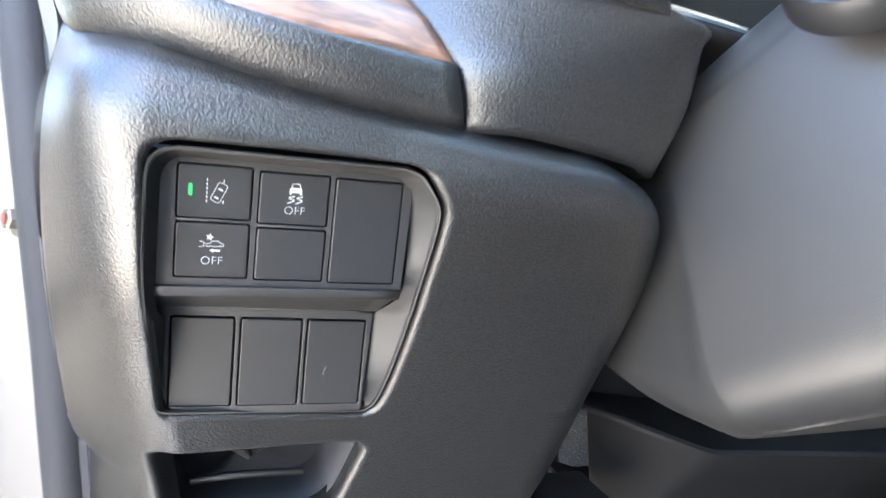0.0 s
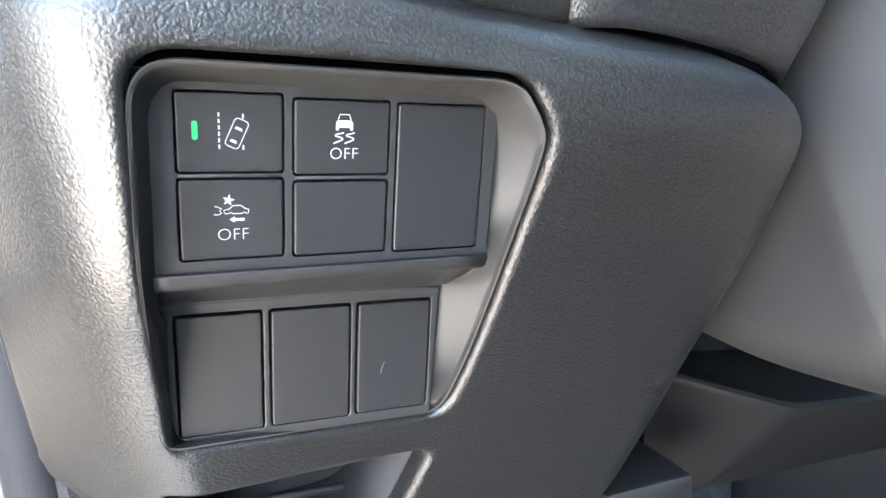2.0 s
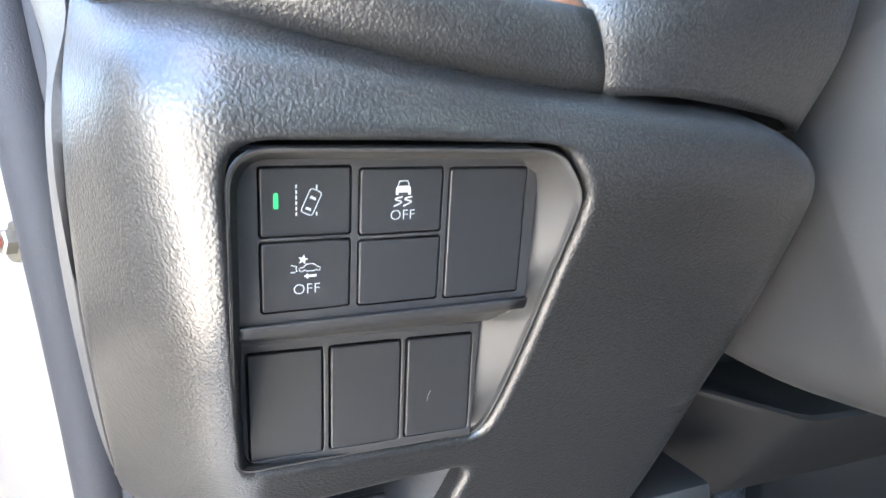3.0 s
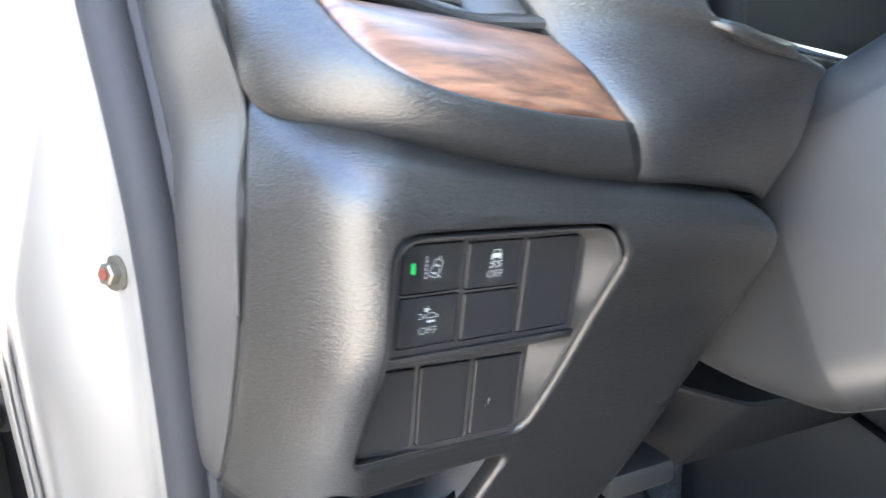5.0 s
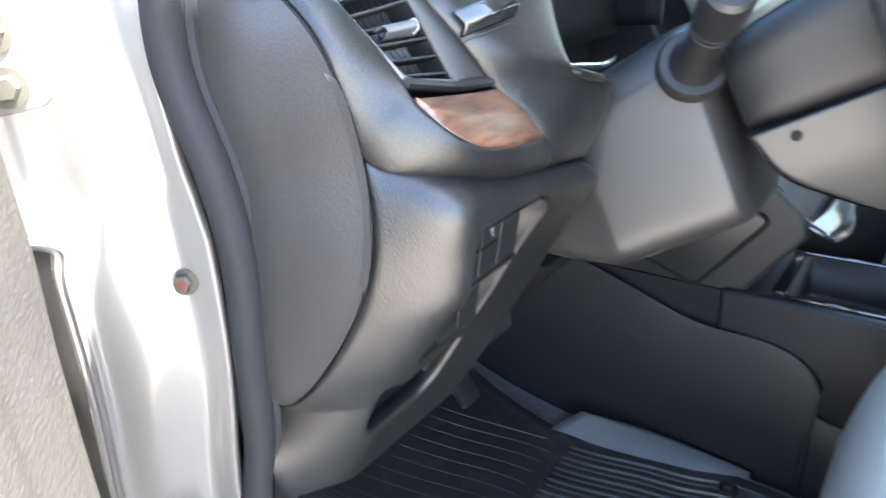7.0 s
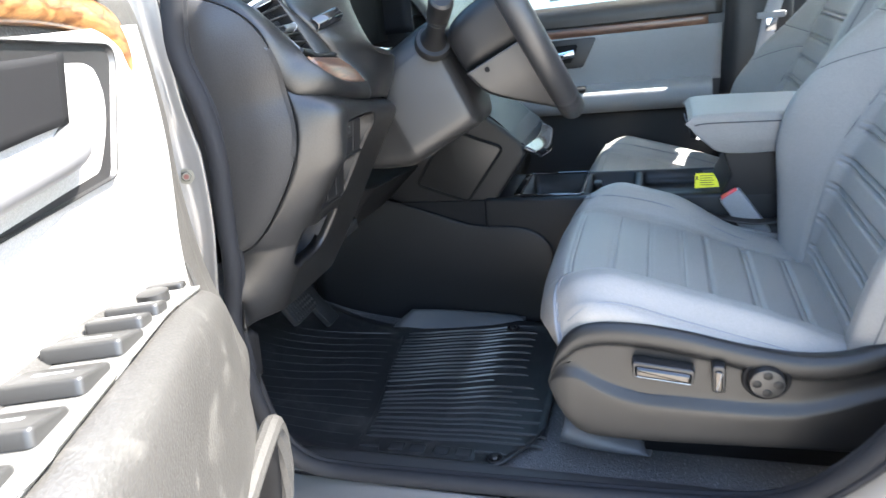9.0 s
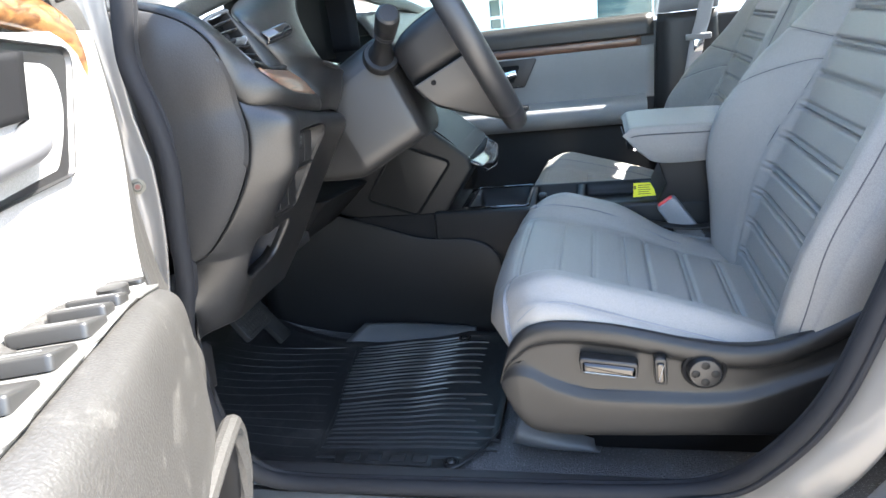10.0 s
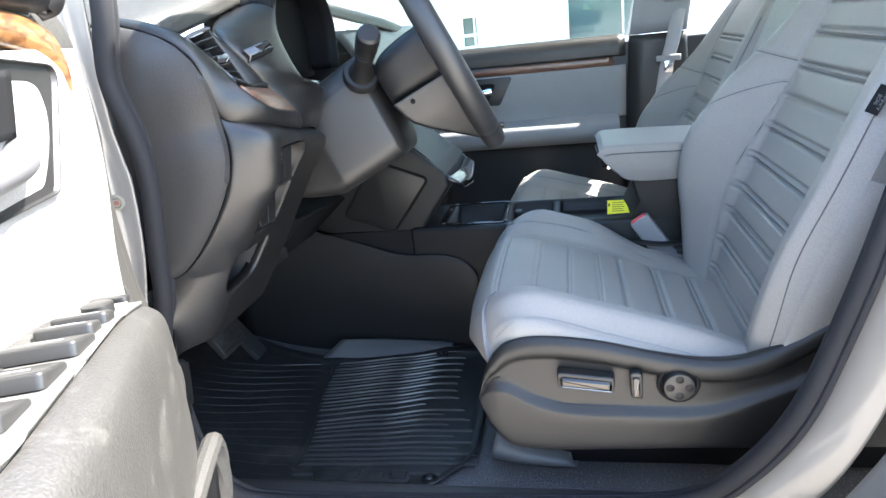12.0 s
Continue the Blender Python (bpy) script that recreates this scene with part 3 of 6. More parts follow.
    blob([(cx - 1.9, -5.6), (cx + 1.9, -5.6), (cx + 2.3, -6.3), (cx + 2.3, -8.2), (cx + 1.6, -8.2), (cx + 1.5, -7.5), (cx - 1.5, -7.5), (cx - 1.6, -8.2), (cx - 2.3, -8.2), (cx - 2.3, -6.3)], up, "car_tail", b3)
    for dx in (-1.5, 1.5):
        ribbon(spline([(cx + dx + 1.3, -8.8), (cx + dx - 1.0, -9.5), (cx + dx + 1.1, -10.4), (cx + dx - 1.4, -11.6)], 14), 0.36, up, "skid_mark", b3)
    lettering("OFF", 4.4, cx, -14.4, up, "word_off", b3, WHITEINK, spacing=1.05)
    # collision braking button
    b2 = made[1]
    tagged(b2, "black button with a collision symbol and the word OFF")
    star = []
    for k in range(10):
        r = 1.55 if k % 2 == 0 else 0.62
        star.append((11.6 + r * math.sin(k * math.pi / 5 + 0.2), -26.0 + r * math.cos(k * math.pi / 5 + 0.2)))
    blob(star, up, "impact_star", b2)
    ribbon([(8.0, -29.6), (9.2, -29.7), (9.9, -29.2), (9.4, -28.7), (9.9, -28.2), (9.0, -27.7), (8.2, -27.5)], 0.22, up, "car_outline", b2)
    ribbon([(10.6, -29.4), (10.4, -28.6), (11.8, -28.2), (12.7, -27.4), (14.6, -27.4), (15.6, -28.2), (16.5, -28.5), (16.4, -29.4), (15.9, -29.5), (15.4, -29.1), (14.8, -29.5), (12.6, -29.5), (12.1, -29.1), (11.5, -29.5)], 0.22, up, "car_outline", b2, closed=True)
    blob([(11.8, -31.0), (13.0, -30.2), (13.0, -30.65), (15.4, -30.65), (15.4, -31.35), (13.0, -31.35), (13.0, -31.8)], up, "arrow", b2)
    lettering("OFF", 4.4, 12.6, -35.0, up, "word_off", b2, WHITEINK, spacing=1.05)
    # a scratch on the last blank
    low = LOWER @ Matrix.Translation((0, 0, 0.8 * MM))
    ribbon([(62.6, -24.6), (63.0, -22.4), (63.8, -20.6)], 0.12, low, "scratch", made[7], SCRATCH)
    return root


build_switches()


# ---- upper dash: end trim, wood, vent, instrument hood ----
def band(outer, inner, bulges, nu=16, nv=64, tuck=0.003):
    """A soft rounded band between two edge curves."""
    secs = []
    for e, i, b in zip(outer, inner, bulges):
        e, i, b = Vector(e), Vector(i), Vector(b)
        secs.append([e - b * 0.5, e + b * 0.25, e.lerp(i, 0.3) + b, e.lerp(i, 0.7) + b * 0.9, i + b * 0.15, i - b * 0.5])
    return loft(secs, nu, nv)


def build_dash():
    root = thing("dashboard", "black grained dashboard with a side air vent and wood trim", "dashboard")
    outer = [(-0.706, 0.150, 1.130), (-0.705, 0.097, 1.114), (-0.705, 0.066, 1.097), (-0.704, 0.046, 1.073), (-0.700, 0.039, 1.039), (-0.694, 0.034, 1.010), (-0.682, 0.019, 0.999), (-0.650, 0.005, 0.987), (-0.60, -0.002, 0.977), (-0.545, -0.001, 0.969)]
    inner = [(-0.690, 0.150, 1.137), (-0.686, 0.095, 1.122), (-0.683, 0.064, 1.104), (-0.677, 0.040, 1.078), (-0.671, 0.022, 1.053), (-0.673, 0.011, 1.040), (-0.662, -0.006, 1.021), (-0.640, -0.014, 1.008), (-0.60, -0.014, 0.999), (-0.549, -0.004, 0.993)]
    bul = [(-0.002, -0.001, 0.003)] * 2 + [(-0.003, -0.003, 0.002)] + [(-0.003, -0.004, 0.001)] * 2 + [(-0.004, -0.006, 0)] + [(-0.001, -0.006, -0.001)] * 4
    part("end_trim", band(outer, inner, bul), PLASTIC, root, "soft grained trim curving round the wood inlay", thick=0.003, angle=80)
    # wood inlay
    low = [(-0.6725, 0.012, 1.0405), (-0.661, -0.0045, 1.0215), (-0.640, -0.0125, 1.0085), (-0.60, -0.0125, 0.9995), (-0.549, -0.0025, 0.9935)]
    top = [(-0.6715, 0.0135, 1.0415), (-0.650, 0.013, 1.039), (-0.625, 0.014, 1.036), (-0.60, 0.016, 1.033), (-0.573, 0.020, 1.030)]
    mid = [(Vector(a).lerp(Vector(b), 0.5) + Vector((0, -0.003, 0.002)))[:] for a, b in zip(low, top)]
    part("wood_inlay", loft([low, mid, top], 40, 12), WOOD, root, "glossy brown wood inlay", thick=0.002)
    # vent
    o = Vector((-0.667, 0.021, 1.0505))
    ux, uy = Vector((0.066, 0.013, -0.0105)), Vector((-0.017, 0.041, 0.0525))
    nn = ux.cross(uy).normalized()
    if nn.y > 0:
        nn = -nn

    corner = Vector((-0.622, 0.064, 1.114))

    def at(u, v, d=0.0):
        return o + ux * u + uy * v + (corner - o - ux - uy) * (u * v) - nn * d
    bm = bmesh.new()
    ring = [[at(u, v, d) for u, v in ((0, 0), (1.0, 0), (1.0, 1), (0.0, 1))] for d in (0.003, 0.030)]
    vs = grid(bm, ring, True)
    bm.faces.new(vs[1])
    part("duct_panel", box((-0.690, 0.125, 0.98), (-0.66, 0.135, 1.085), 0.002), DARK, root)
    part("duct_panel", box((-0.672, 0.115, 1.0), (-0.46, 0.125, 1.102), 0.002), DARK, root)
    vent = part("air_vent", bm, DARK, root, "black louvred air vent")
    for k in range(6):
        v = 0.10 + k * 0.158
        slat = part("louver", loft([[at(0.0, v + 0.030, 0.012), at(1.0, v + 0.030, 0.012)], [at(0.0, v, 0.004), at(1.0, v, 0.004)], [at(0.0, v - 0.014, 0.0045), at(1.0, v - 0.014, 0.0045)]], 4, 8), BUTTON, vent, thick=0.0012)
        part("louver_edge", tube([at(0.0, v - 0.004, 0.0036), at(1.0, v - 0.004, 0.0036)], 0.0010, 8), PLASTIC_SOFT, slat)
    for k in range(9):
        u = 0.10 + k * 0.10
        bm = bmesh.new()
        grid(bm, [[at(u, 0.03, 0.016), at(u, 0.97, 0.016)], [at(u, 0.03, 0.027), at(u, 0.97, 0.027)]])
        part("fin", bm, BUTTON, vent, thick=0.0010)
    rows = [[at(0.28 + e, 0.455, 0.005), at(0.29 + e, 0.47, -0.0012), at(0.31 + e, 0.51, -0.0022), at(0.30 + e, 0.545, -0.001), at(0.29 + e, 0.555, 0.005)] for e in (0.0, 0.02, 0.25, 0.50, 0.52)]
    part("vent_tab", loft(rows, 16, 16), GREYMETAL, vent, "satin silver vent tab", thick=0.001)
    rim = [at(1.0, 1.0, 0.0005), at(0.5, 1.02, 0.0), at(0.02, 1.0, 0.0), at(-0.012, 0.94, 0.0), at(-0.012, 0.5, 0.0), at(-0.010, 0.10, 0.0), at(0.03, 0.01, -0.0005), at(0.4, -0.02, -0.001), at(1.0, -0.02, 0.0)]
    # Silver colour puts the sky's reflection on the trim's edge.
    part("vent_rim", tube(spline(rim, 70), 0.0020, 8), GREYMETAL_DULL, vent, "thin edge round the vent, silvered for its sky reflection")
    # frame along the vent's foot and its inner side
    foot = [at(-0.05, -0.02, 0.0), at(0.4, -0.06, -0.001), at(0.9, -0.06, 0.0), Vector((-0.573, 0.024, 1.035))]
    part("vent_frame", tube(spline(foot, 20), 0.0036, 10), PLASTIC_FINE, vent)
    side = [at(1.0, -0.03, 0.002), at(1.0, 0.3, 0.002), at(1.0, 0.7, 0.002), at(1.0, 1.06, 0.003)]
    wide = [Vector((-0.573, 0.025, 1.036)), Vector((-0.583, 0.033, 1.055)), Vector((-0.597, 0.048, 1.08)), Vector((-0.612, 0.07, 1.105))]
    rows = [[a + Vector((0, 0.006, -0.002)), a, a.lerp(b, 0.5) + Vector((0, -0.002, 0.002)), b, b + Vector((0, 0.006, -0.004))] for a, b in zip(side, wide)]
    part("vent_frame", loft(rows, 16, 20), SMOOTH, vent, thick=0.002)
    topf = [at(-0.02, 1.02, 0.003), at(0.3, 1.04, 0.003), at(0.6, 1.04, 0.003), at(1.0, 1.03, 0.003)]
    part("vent_frame", tube(spline(topf, 12), 0.0025, 10), PLASTIC_FINE, vent)
    # instrument hood's side, running down beside the wood
    left = [(-0.545, 0.000, 0.968), (-0.549, -0.003, 0.993), (-0.563, 0.010, 1.015), (-0.573, 0.020, 1.031), (-0.590, 0.034, 1.062), (-0.602, 0.058, 1.102), (-0.560, 0.080, 1.121), (-0.440, 0.118, 1.142)]
    right = [(-0.454, 0.012, 0.953), (-0.447, 0.000, 0.980), (-0.444, -0.005, 1.006), (-0.4455, -0.006, 1.0165), (-0.505, 0.000, 1.038), (-0.471, 0.038, 1.093), (-0.436, 0.055, 1.125), (-0.357, 0.080, 1.162)]
    rows = []
    for a, b in zip(left, right):
        a, b = Vector(a), Vector(b)
        rows.append([a + Vector((0.004, 0.012, 0)), a, a.lerp(b, 0.3) + Vector((-0.001, -0.008, 0.003)), a.lerp(b, 0.8) + Vector((0.0, -0.007, 0.002)), b + Vector((-0.004, -0.003, 0)), b, b + Vector((0.003, 0.006, 0)), b + Vector((0.003, 0.03, 0)), b + Vector((0.0, 0.09, 0.01))])
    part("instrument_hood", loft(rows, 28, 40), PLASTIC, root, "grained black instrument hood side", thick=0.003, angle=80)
    # chrome-lipped finisher on the hood
    c = [Vector((-0.594, 0.0315, 1.074)), Vector((-0.577, 0.019, 1.0795)), Vector((-0.557, 0.012, 1.084))]
    bm = loft([[p + Vector((0, 0.002, -0.008)) for p in c], [p + Vector((0, -0.0015, 0)) for p in c], [p + Vector((-0.004, 0.005, 0.009)) for p in c]], 16, 8)
    part("gloss_finisher", bm, GLOSSBLACK, root, "gloss black finisher with chrome edge", thick=0.002)
    part("stitching", tube(spline([p + Vector((0.0, 0.0005, -0.0105)) for p in c], 16), 0.0006, 6), SMOOTH, root)
    # dash top, slightly crowned, up to the windscreen; lighter plastic stands in for sun on it
    secs = []
    for x, h, y0 in ((-0.712, 1.125, 0.15), (-0.66, 1.134, 0.115), (-0.58, 1.150, 0.115), (-0.3, 1.195, 0.13), (0.0, 1.16, 0.12), (0.4, 1.12, 0.10), (0.72, 1.09, 0.12)):
        secs.append([(x, y0 - 0.012, h - 0.03), (x, y0, h), (x, y0 + 0.10, h + 0.022), (x, 0.40, h + 0.065), (x, 0.62, h + 0.075)])
    part("dash_top", loft(secs, 20, 40), PLASTIC_DOOR, root, "grained dash top, lightened for the sun on it", thick=0.004)
    part("demister_slot", box((-0.68, 0.15, 1.134), (-0.635, 0.165, 1.140), 0.001), DARK, root)
    # passenger side of the dash
    secs = [[(x, 0.10, 1.10), (x, 0.06, 1.04), (x, 0.03, 0.97), (x, 0.06, 0.88), (x, 0.14, 0.80), (x, 0.35, 0.76)] for x in (-0.05, 0.2, 0.5, 0.72)]
    part("passenger_face", loft(secs, 24, 12), PLASTIC, root, thick=0.004)
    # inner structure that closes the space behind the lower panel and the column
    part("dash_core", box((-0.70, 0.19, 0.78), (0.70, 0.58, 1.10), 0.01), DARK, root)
    # instruments
    bm = loft([[(-0.44, 0.12, 1.02), (-0.44, 0.12, 1.17)], [(-0.15, 0.12, 1.02), (-0.15, 0.12, 1.17)]], 6, 6)
    part("meter_panel", bm, DARK, root, "unlit black instrument display", thick=0.004)
    arch = [(-0.425, 0.06, 1.03), (-0.425, 0.06, 1.12), (-0.41, 0.065, 1.165), (-0.32, 0.06, 1.19), (-0.20, 0.06, 1.175), (-0.150, 0.06, 1.12), (-0.150, 0.06, 1.03)]
    rows = [[Vector(p) + Vector((0, d, 0)) for p in arch] for d in (0.0, 0.06, 0.12)]
    part("hood_arch", loft(rows, 40, 6), DARK, root, "black instrument hood", thick=0.008)
    lip = [(-0.500, 0.02, 1.036), (-0.46, 0.015, 1.030), (-0.40, 0.02, 1.022), (-0.33, 0.04, 1.018)]
    part("chrome_lip", tube(spline(lip, 20), 0.002, 8), CHROME, root, "thin chrome line under the instruments")
    bm = loft([[Vector(p) + Vector((0, 0, -0.001)) for p in lip], [Vector(p) + Vector((0, 0.03, -0.012)) for p in lip], [Vector(p) + Vector((0, 0.08, -0.02)) for p in lip]], 20, 8)
    part("column_shelf", bm, SMOOTH, root, thick=0.003)
    return root


build_dash()


def build_side_cover():
    root = thing("dash_side_cover", "black grained cover on the end of the dashboard", "cover panel")
    edge = [Vector((-0.709, 0.146, 1.1285)), Vector((-0.7085, 0.0975, 1.1135)), Vector((-0.7085, 0.067, 1.0962)), Vector((-0.7070, 0.0470, 1.0725)), Vector((-0.7035, 0.0350, 1.039))]
    for z in (1.004, 0.974, 0.944, 0.904, 0.855, 0.823, 0.8105, 0.8095):
        e = knee_seam(z)
        edge.append(Vector((e.x - 0.0008, (e.y if z > 0.8097 else 0.154) + 0.0022, z + 0.0004)))
    rows = []
    for k, e in enumerate(edge):
        e = Vector(e)
        f = Vector((-0.728, 0.160, lerp(1.125, 0.795, k / (len(edge) - 1))))
        s = math.sin(math.pi * k / (len(edge) - 1))
        d = (f - e).normalized()
        out = Vector((-0.004, -0.002, 0)) * s
        rows.append([e + Vector((0.010, 0.004, 0)), e + d * 0.0002 + Vector((0.0016, 0.0006, 0)), e + d * 0.0008 + Vector((0.0006, 0.0003, 0)), e + d * 0.006 + Vector((0.0002, 0, 0)), e.lerp(f, 0.35) + out * 1.0, e.lerp(f, 0.7) + out * 1.3 + Vector((0.004 * s, 0, 0)), f])
    part("cover_skin", loft(rows, 36, 72), PLASTIC_SOFT, root, thick=0.003, angle=80)
    part("cover_flange", tube(spline([e + Vector((0.006, 0.003, 0)) for e in edge], 120), 0.0018, 6), DARK, root, "black flange deep in the panel gap")
    return root


build_side_cover()


# ---- steering column and wheel ----
def extrude_x(outline, x0, x1, bevel=0.004, seg=3):
    """A plate with an outline in (y, z), from x0 to x1."""
    bm = bmesh.new()
    a = [bm.verts.new((x0, y, z)) for y, z in outline]
    b = [bm.verts.new((x1, y, z)) for y, z in outline]
    n = len(a)
    bm.faces.new(a)
    bm.faces.new(b[::-1])
    for i in range(n):
        bm.faces.new((a[i], b[i], b[(i + 1) % n], a[(i + 1) % n]))
    bmesh.ops.recalc_face_normals(bm, faces=bm.faces)
    if bevel:
        long = [e for e in bm.edges if abs(e.verts[0].co.x - e.verts[1].co.x) < 1e-6]
        bmesh.ops.bevel(bm, geom=long, offset=bevel, segments=seg, profile=0.5, affect="EDGES")
    return bm


def build_column():
    root = thing("steering_column", "black plastic steering column shroud with a turn stalk", "steering column")
    cx = -0.350

    def sec(yc, xl, low, top):
        """A rounded section, leaning with the column's end; yc is its y at mid height."""
        xr = 2 * cx - xl
        loop = rounded([(xl, low), (xr, low), (xr, top), (xl, top)], [0.034, 0.034, 0.040, 0.040], 6)
        return [(x, yc + 0.42 * (z - 0.98), z) for x, z in loop]
    rows = [sec(0.24, -0.424, 0.842, 0.960), sec(0.13, -0.432, 0.832, 0.975), sec(0.070, -0.434, 0.834, 0.990), sec(0.050, -0.4355, 0.838, 0.996), sec(0.036, -0.4375, 0.844, 1.0), sec(0.024, -0.4365, 0.849, 1.006), sec(-0.025, -0.427, 0.870, 1.030), sec(-0.070, -0.4165, 0.889, 1.052), sec(-0.082, -0.410, 0.897, 1.052), sec(-0.090, -0.398, 0.910, 1.044), sec(-0.0925, -0.380, 0.932, 1.03)]
    part("shroud", loft(rows, 84, 60, closed=True, caps=True), COLUMN, root, angle=60)
    # turn stalk
    foot, tip = Vector((-0.425, -0.066, 1.026)), Vector((-0.511, -0.113, 1.086))
    d = (tip - foot).normalized()
    part("stalk_collar", tube([foot + d * s for s in (-0.006, 0.004, 0.0075, 0.008)], lambda t: (0.028, 0.028, 0.026, 0.021)[round(t * 3)], 32), BUTTON, root)
    st = part("turn_stalk", tube([foot + d * s for s in (0.0, 0.01, 0.02, 0.05, 0.058)], lambda t: (0.020, 0.020, 0.0145, 0.013, 0.013)[round(t * 4)], 24), BUTTON, root, "black turn stalk with a ribbed end")
    part("stalk_ring", tube([foot + d * s for s in (0.058, 0.0585, 0.0645, 0.065)], lambda t: (0.014, 0.0152, 0.0152, 0.014)[round(t * 3)], 24), BUTTON, st)
    part("stalk_ring", tube([foot + d * s for s in (0.067, 0.0675, 0.0725, 0.073)], lambda t: (0.0143, 0.0155, 0.0155, 0.0143)[round(t * 3)], 24), BUTTON, st)
    part("stalk_end", tube([foot + d * s for s in (0.074, 0.076, 0.108, 0.115, 0.118)], lambda t: (0.015, 0.0165, 0.0175, 0.0165, 0.013)[round(t * 4)], 28), BUTTON, st)
    return root


build_column()

WHEEL = basis((-0.351, -0.177, 1.066), (0.98, 0.2, 0), (-0.086, 0.421, 0.903))


def build_wheel():
    root = thing("steering_wheel", "black leather steering wheel with silver spoke trim", "steering wheel")
    R = 0.182

    def ring(a, r=R, z=0.0):
        return WHEEL @ Vector((math.cos(a) * r, math.sin(a) * r, z))
    axis = (WHEEL.to_3x3() @ Vector((0, 0, 1))).normalized()
    cuts = [radians(a) for a in (-128, -52, 20, 160)]
    for a0, a1 in zip(cuts, cuts[1:] + [cuts[0] + 2 * math.pi]):
        pts = [ring(lerp(a0 + 0.004, a1 - 0.004, k / 40)) for k in range(41)]
        part("rim", tube(pts, lambda t: 0.0165 - 0.0008 * (t < 0.01 or t > 0.99), 20, flat=1.12, up=axis), LEATHER_BLACK, root)
        part("rim_seam", tube([ring(a1 - 0.006), ring(a1 + 0.006)], 0.0158, 20, flat=1.12, up=axis), LEATHER_BLACK, root)

    def local(pts):
        return [WHEEL @ Vector(p) for p in pts]
    # hub cover and the cover of the lower spoke, in wheel coordinates: z towards the driver
    def slab(z, x, y0, y1, r):
        return local([(a, b, z) for a, b in rounded([(-x, y0), (x, y0), (x, y1), (-x, y1)], r, 5)])
    part("hub", loft([slab(-0.110, 0.052, -0.046, 0.004, 0.018), slab(-0.105, 0.066, -0.047, 0.016, 0.022), slab(-0.085, 0.077, -0.047, 0.028, 0.026), slab(-0.05, 0.081, -0.047, 0.034, 0.026), slab(0.0, 0.082, -0.047, 0.036, 0.026), slab(0.014, 0.066, -0.044, 0.032, 0.03), slab(0.020, 0.03, -0.03, 0.02, 0.02)], 70, 30, closed=True, caps=True), PLASTIC_LOW, root, angle=50)

    def cover(y, x, z0, z1, r):
        return local([(a, y, b) for a, b in rounded([(-x, z0), (x, z0), (x, z1), (-x, z1)], r, 5)])
    part("lower_spoke", loft([cover(-0.046, 0.079, -0.108, -0.006, 0.006), cover(-0.050, 0.080, -0.107, -0.004, 0.006), cover(-0.085, 0.076, -0.096, 0.002, 0.008), cover(-0.120, 0.064, -0.066, 0.004, 0.009), cover(-0.155, 0.048, -0.030, 0.005, 0.009), cover(-0.172, 0.040, -0.014, 0.004, 0.006)], 70, 30, closed=True, caps=True), COLUMN, root, "dark plastic cover of the lower spoke", angle=50)
    h = WHEEL @ Vector((-0.0795, -0.0565, -0.078))
    out = (WHEEL.to_3x3() @ Vector((-1, 0, -0.2))).normalized()
    part("screw_hole", tube([h + out * s for s in (-0.003, 0.0015)], 0.004, 16), DARK, root)
    for s in (-1, 1):
        pts = local([(s * 0.070, -0.012, 0.0), (s * 0.115, -0.014, 0.004), (s * 0.165, -0.010, 0.0)])
        part("side_spoke", tube(spline(pts, 12), lambda t: 0.022 - 0.006 * t, 14, flat=0.45, up=axis), SMOOTH, root)
        pts = local([(s * 0.0815, -0.050, -0.014), (s * 0.0805, -0.062, -0.010), (s * 0.0780, -0.080, -0.004)])
        part("spoke_trim", tube(spline(pts, 12), lambda t: 0.0045 - 0.002 * t, 12, flat=1.6, up=axis), CHROME, root, "satin silver spoke trim")
    return root


build_wheel()


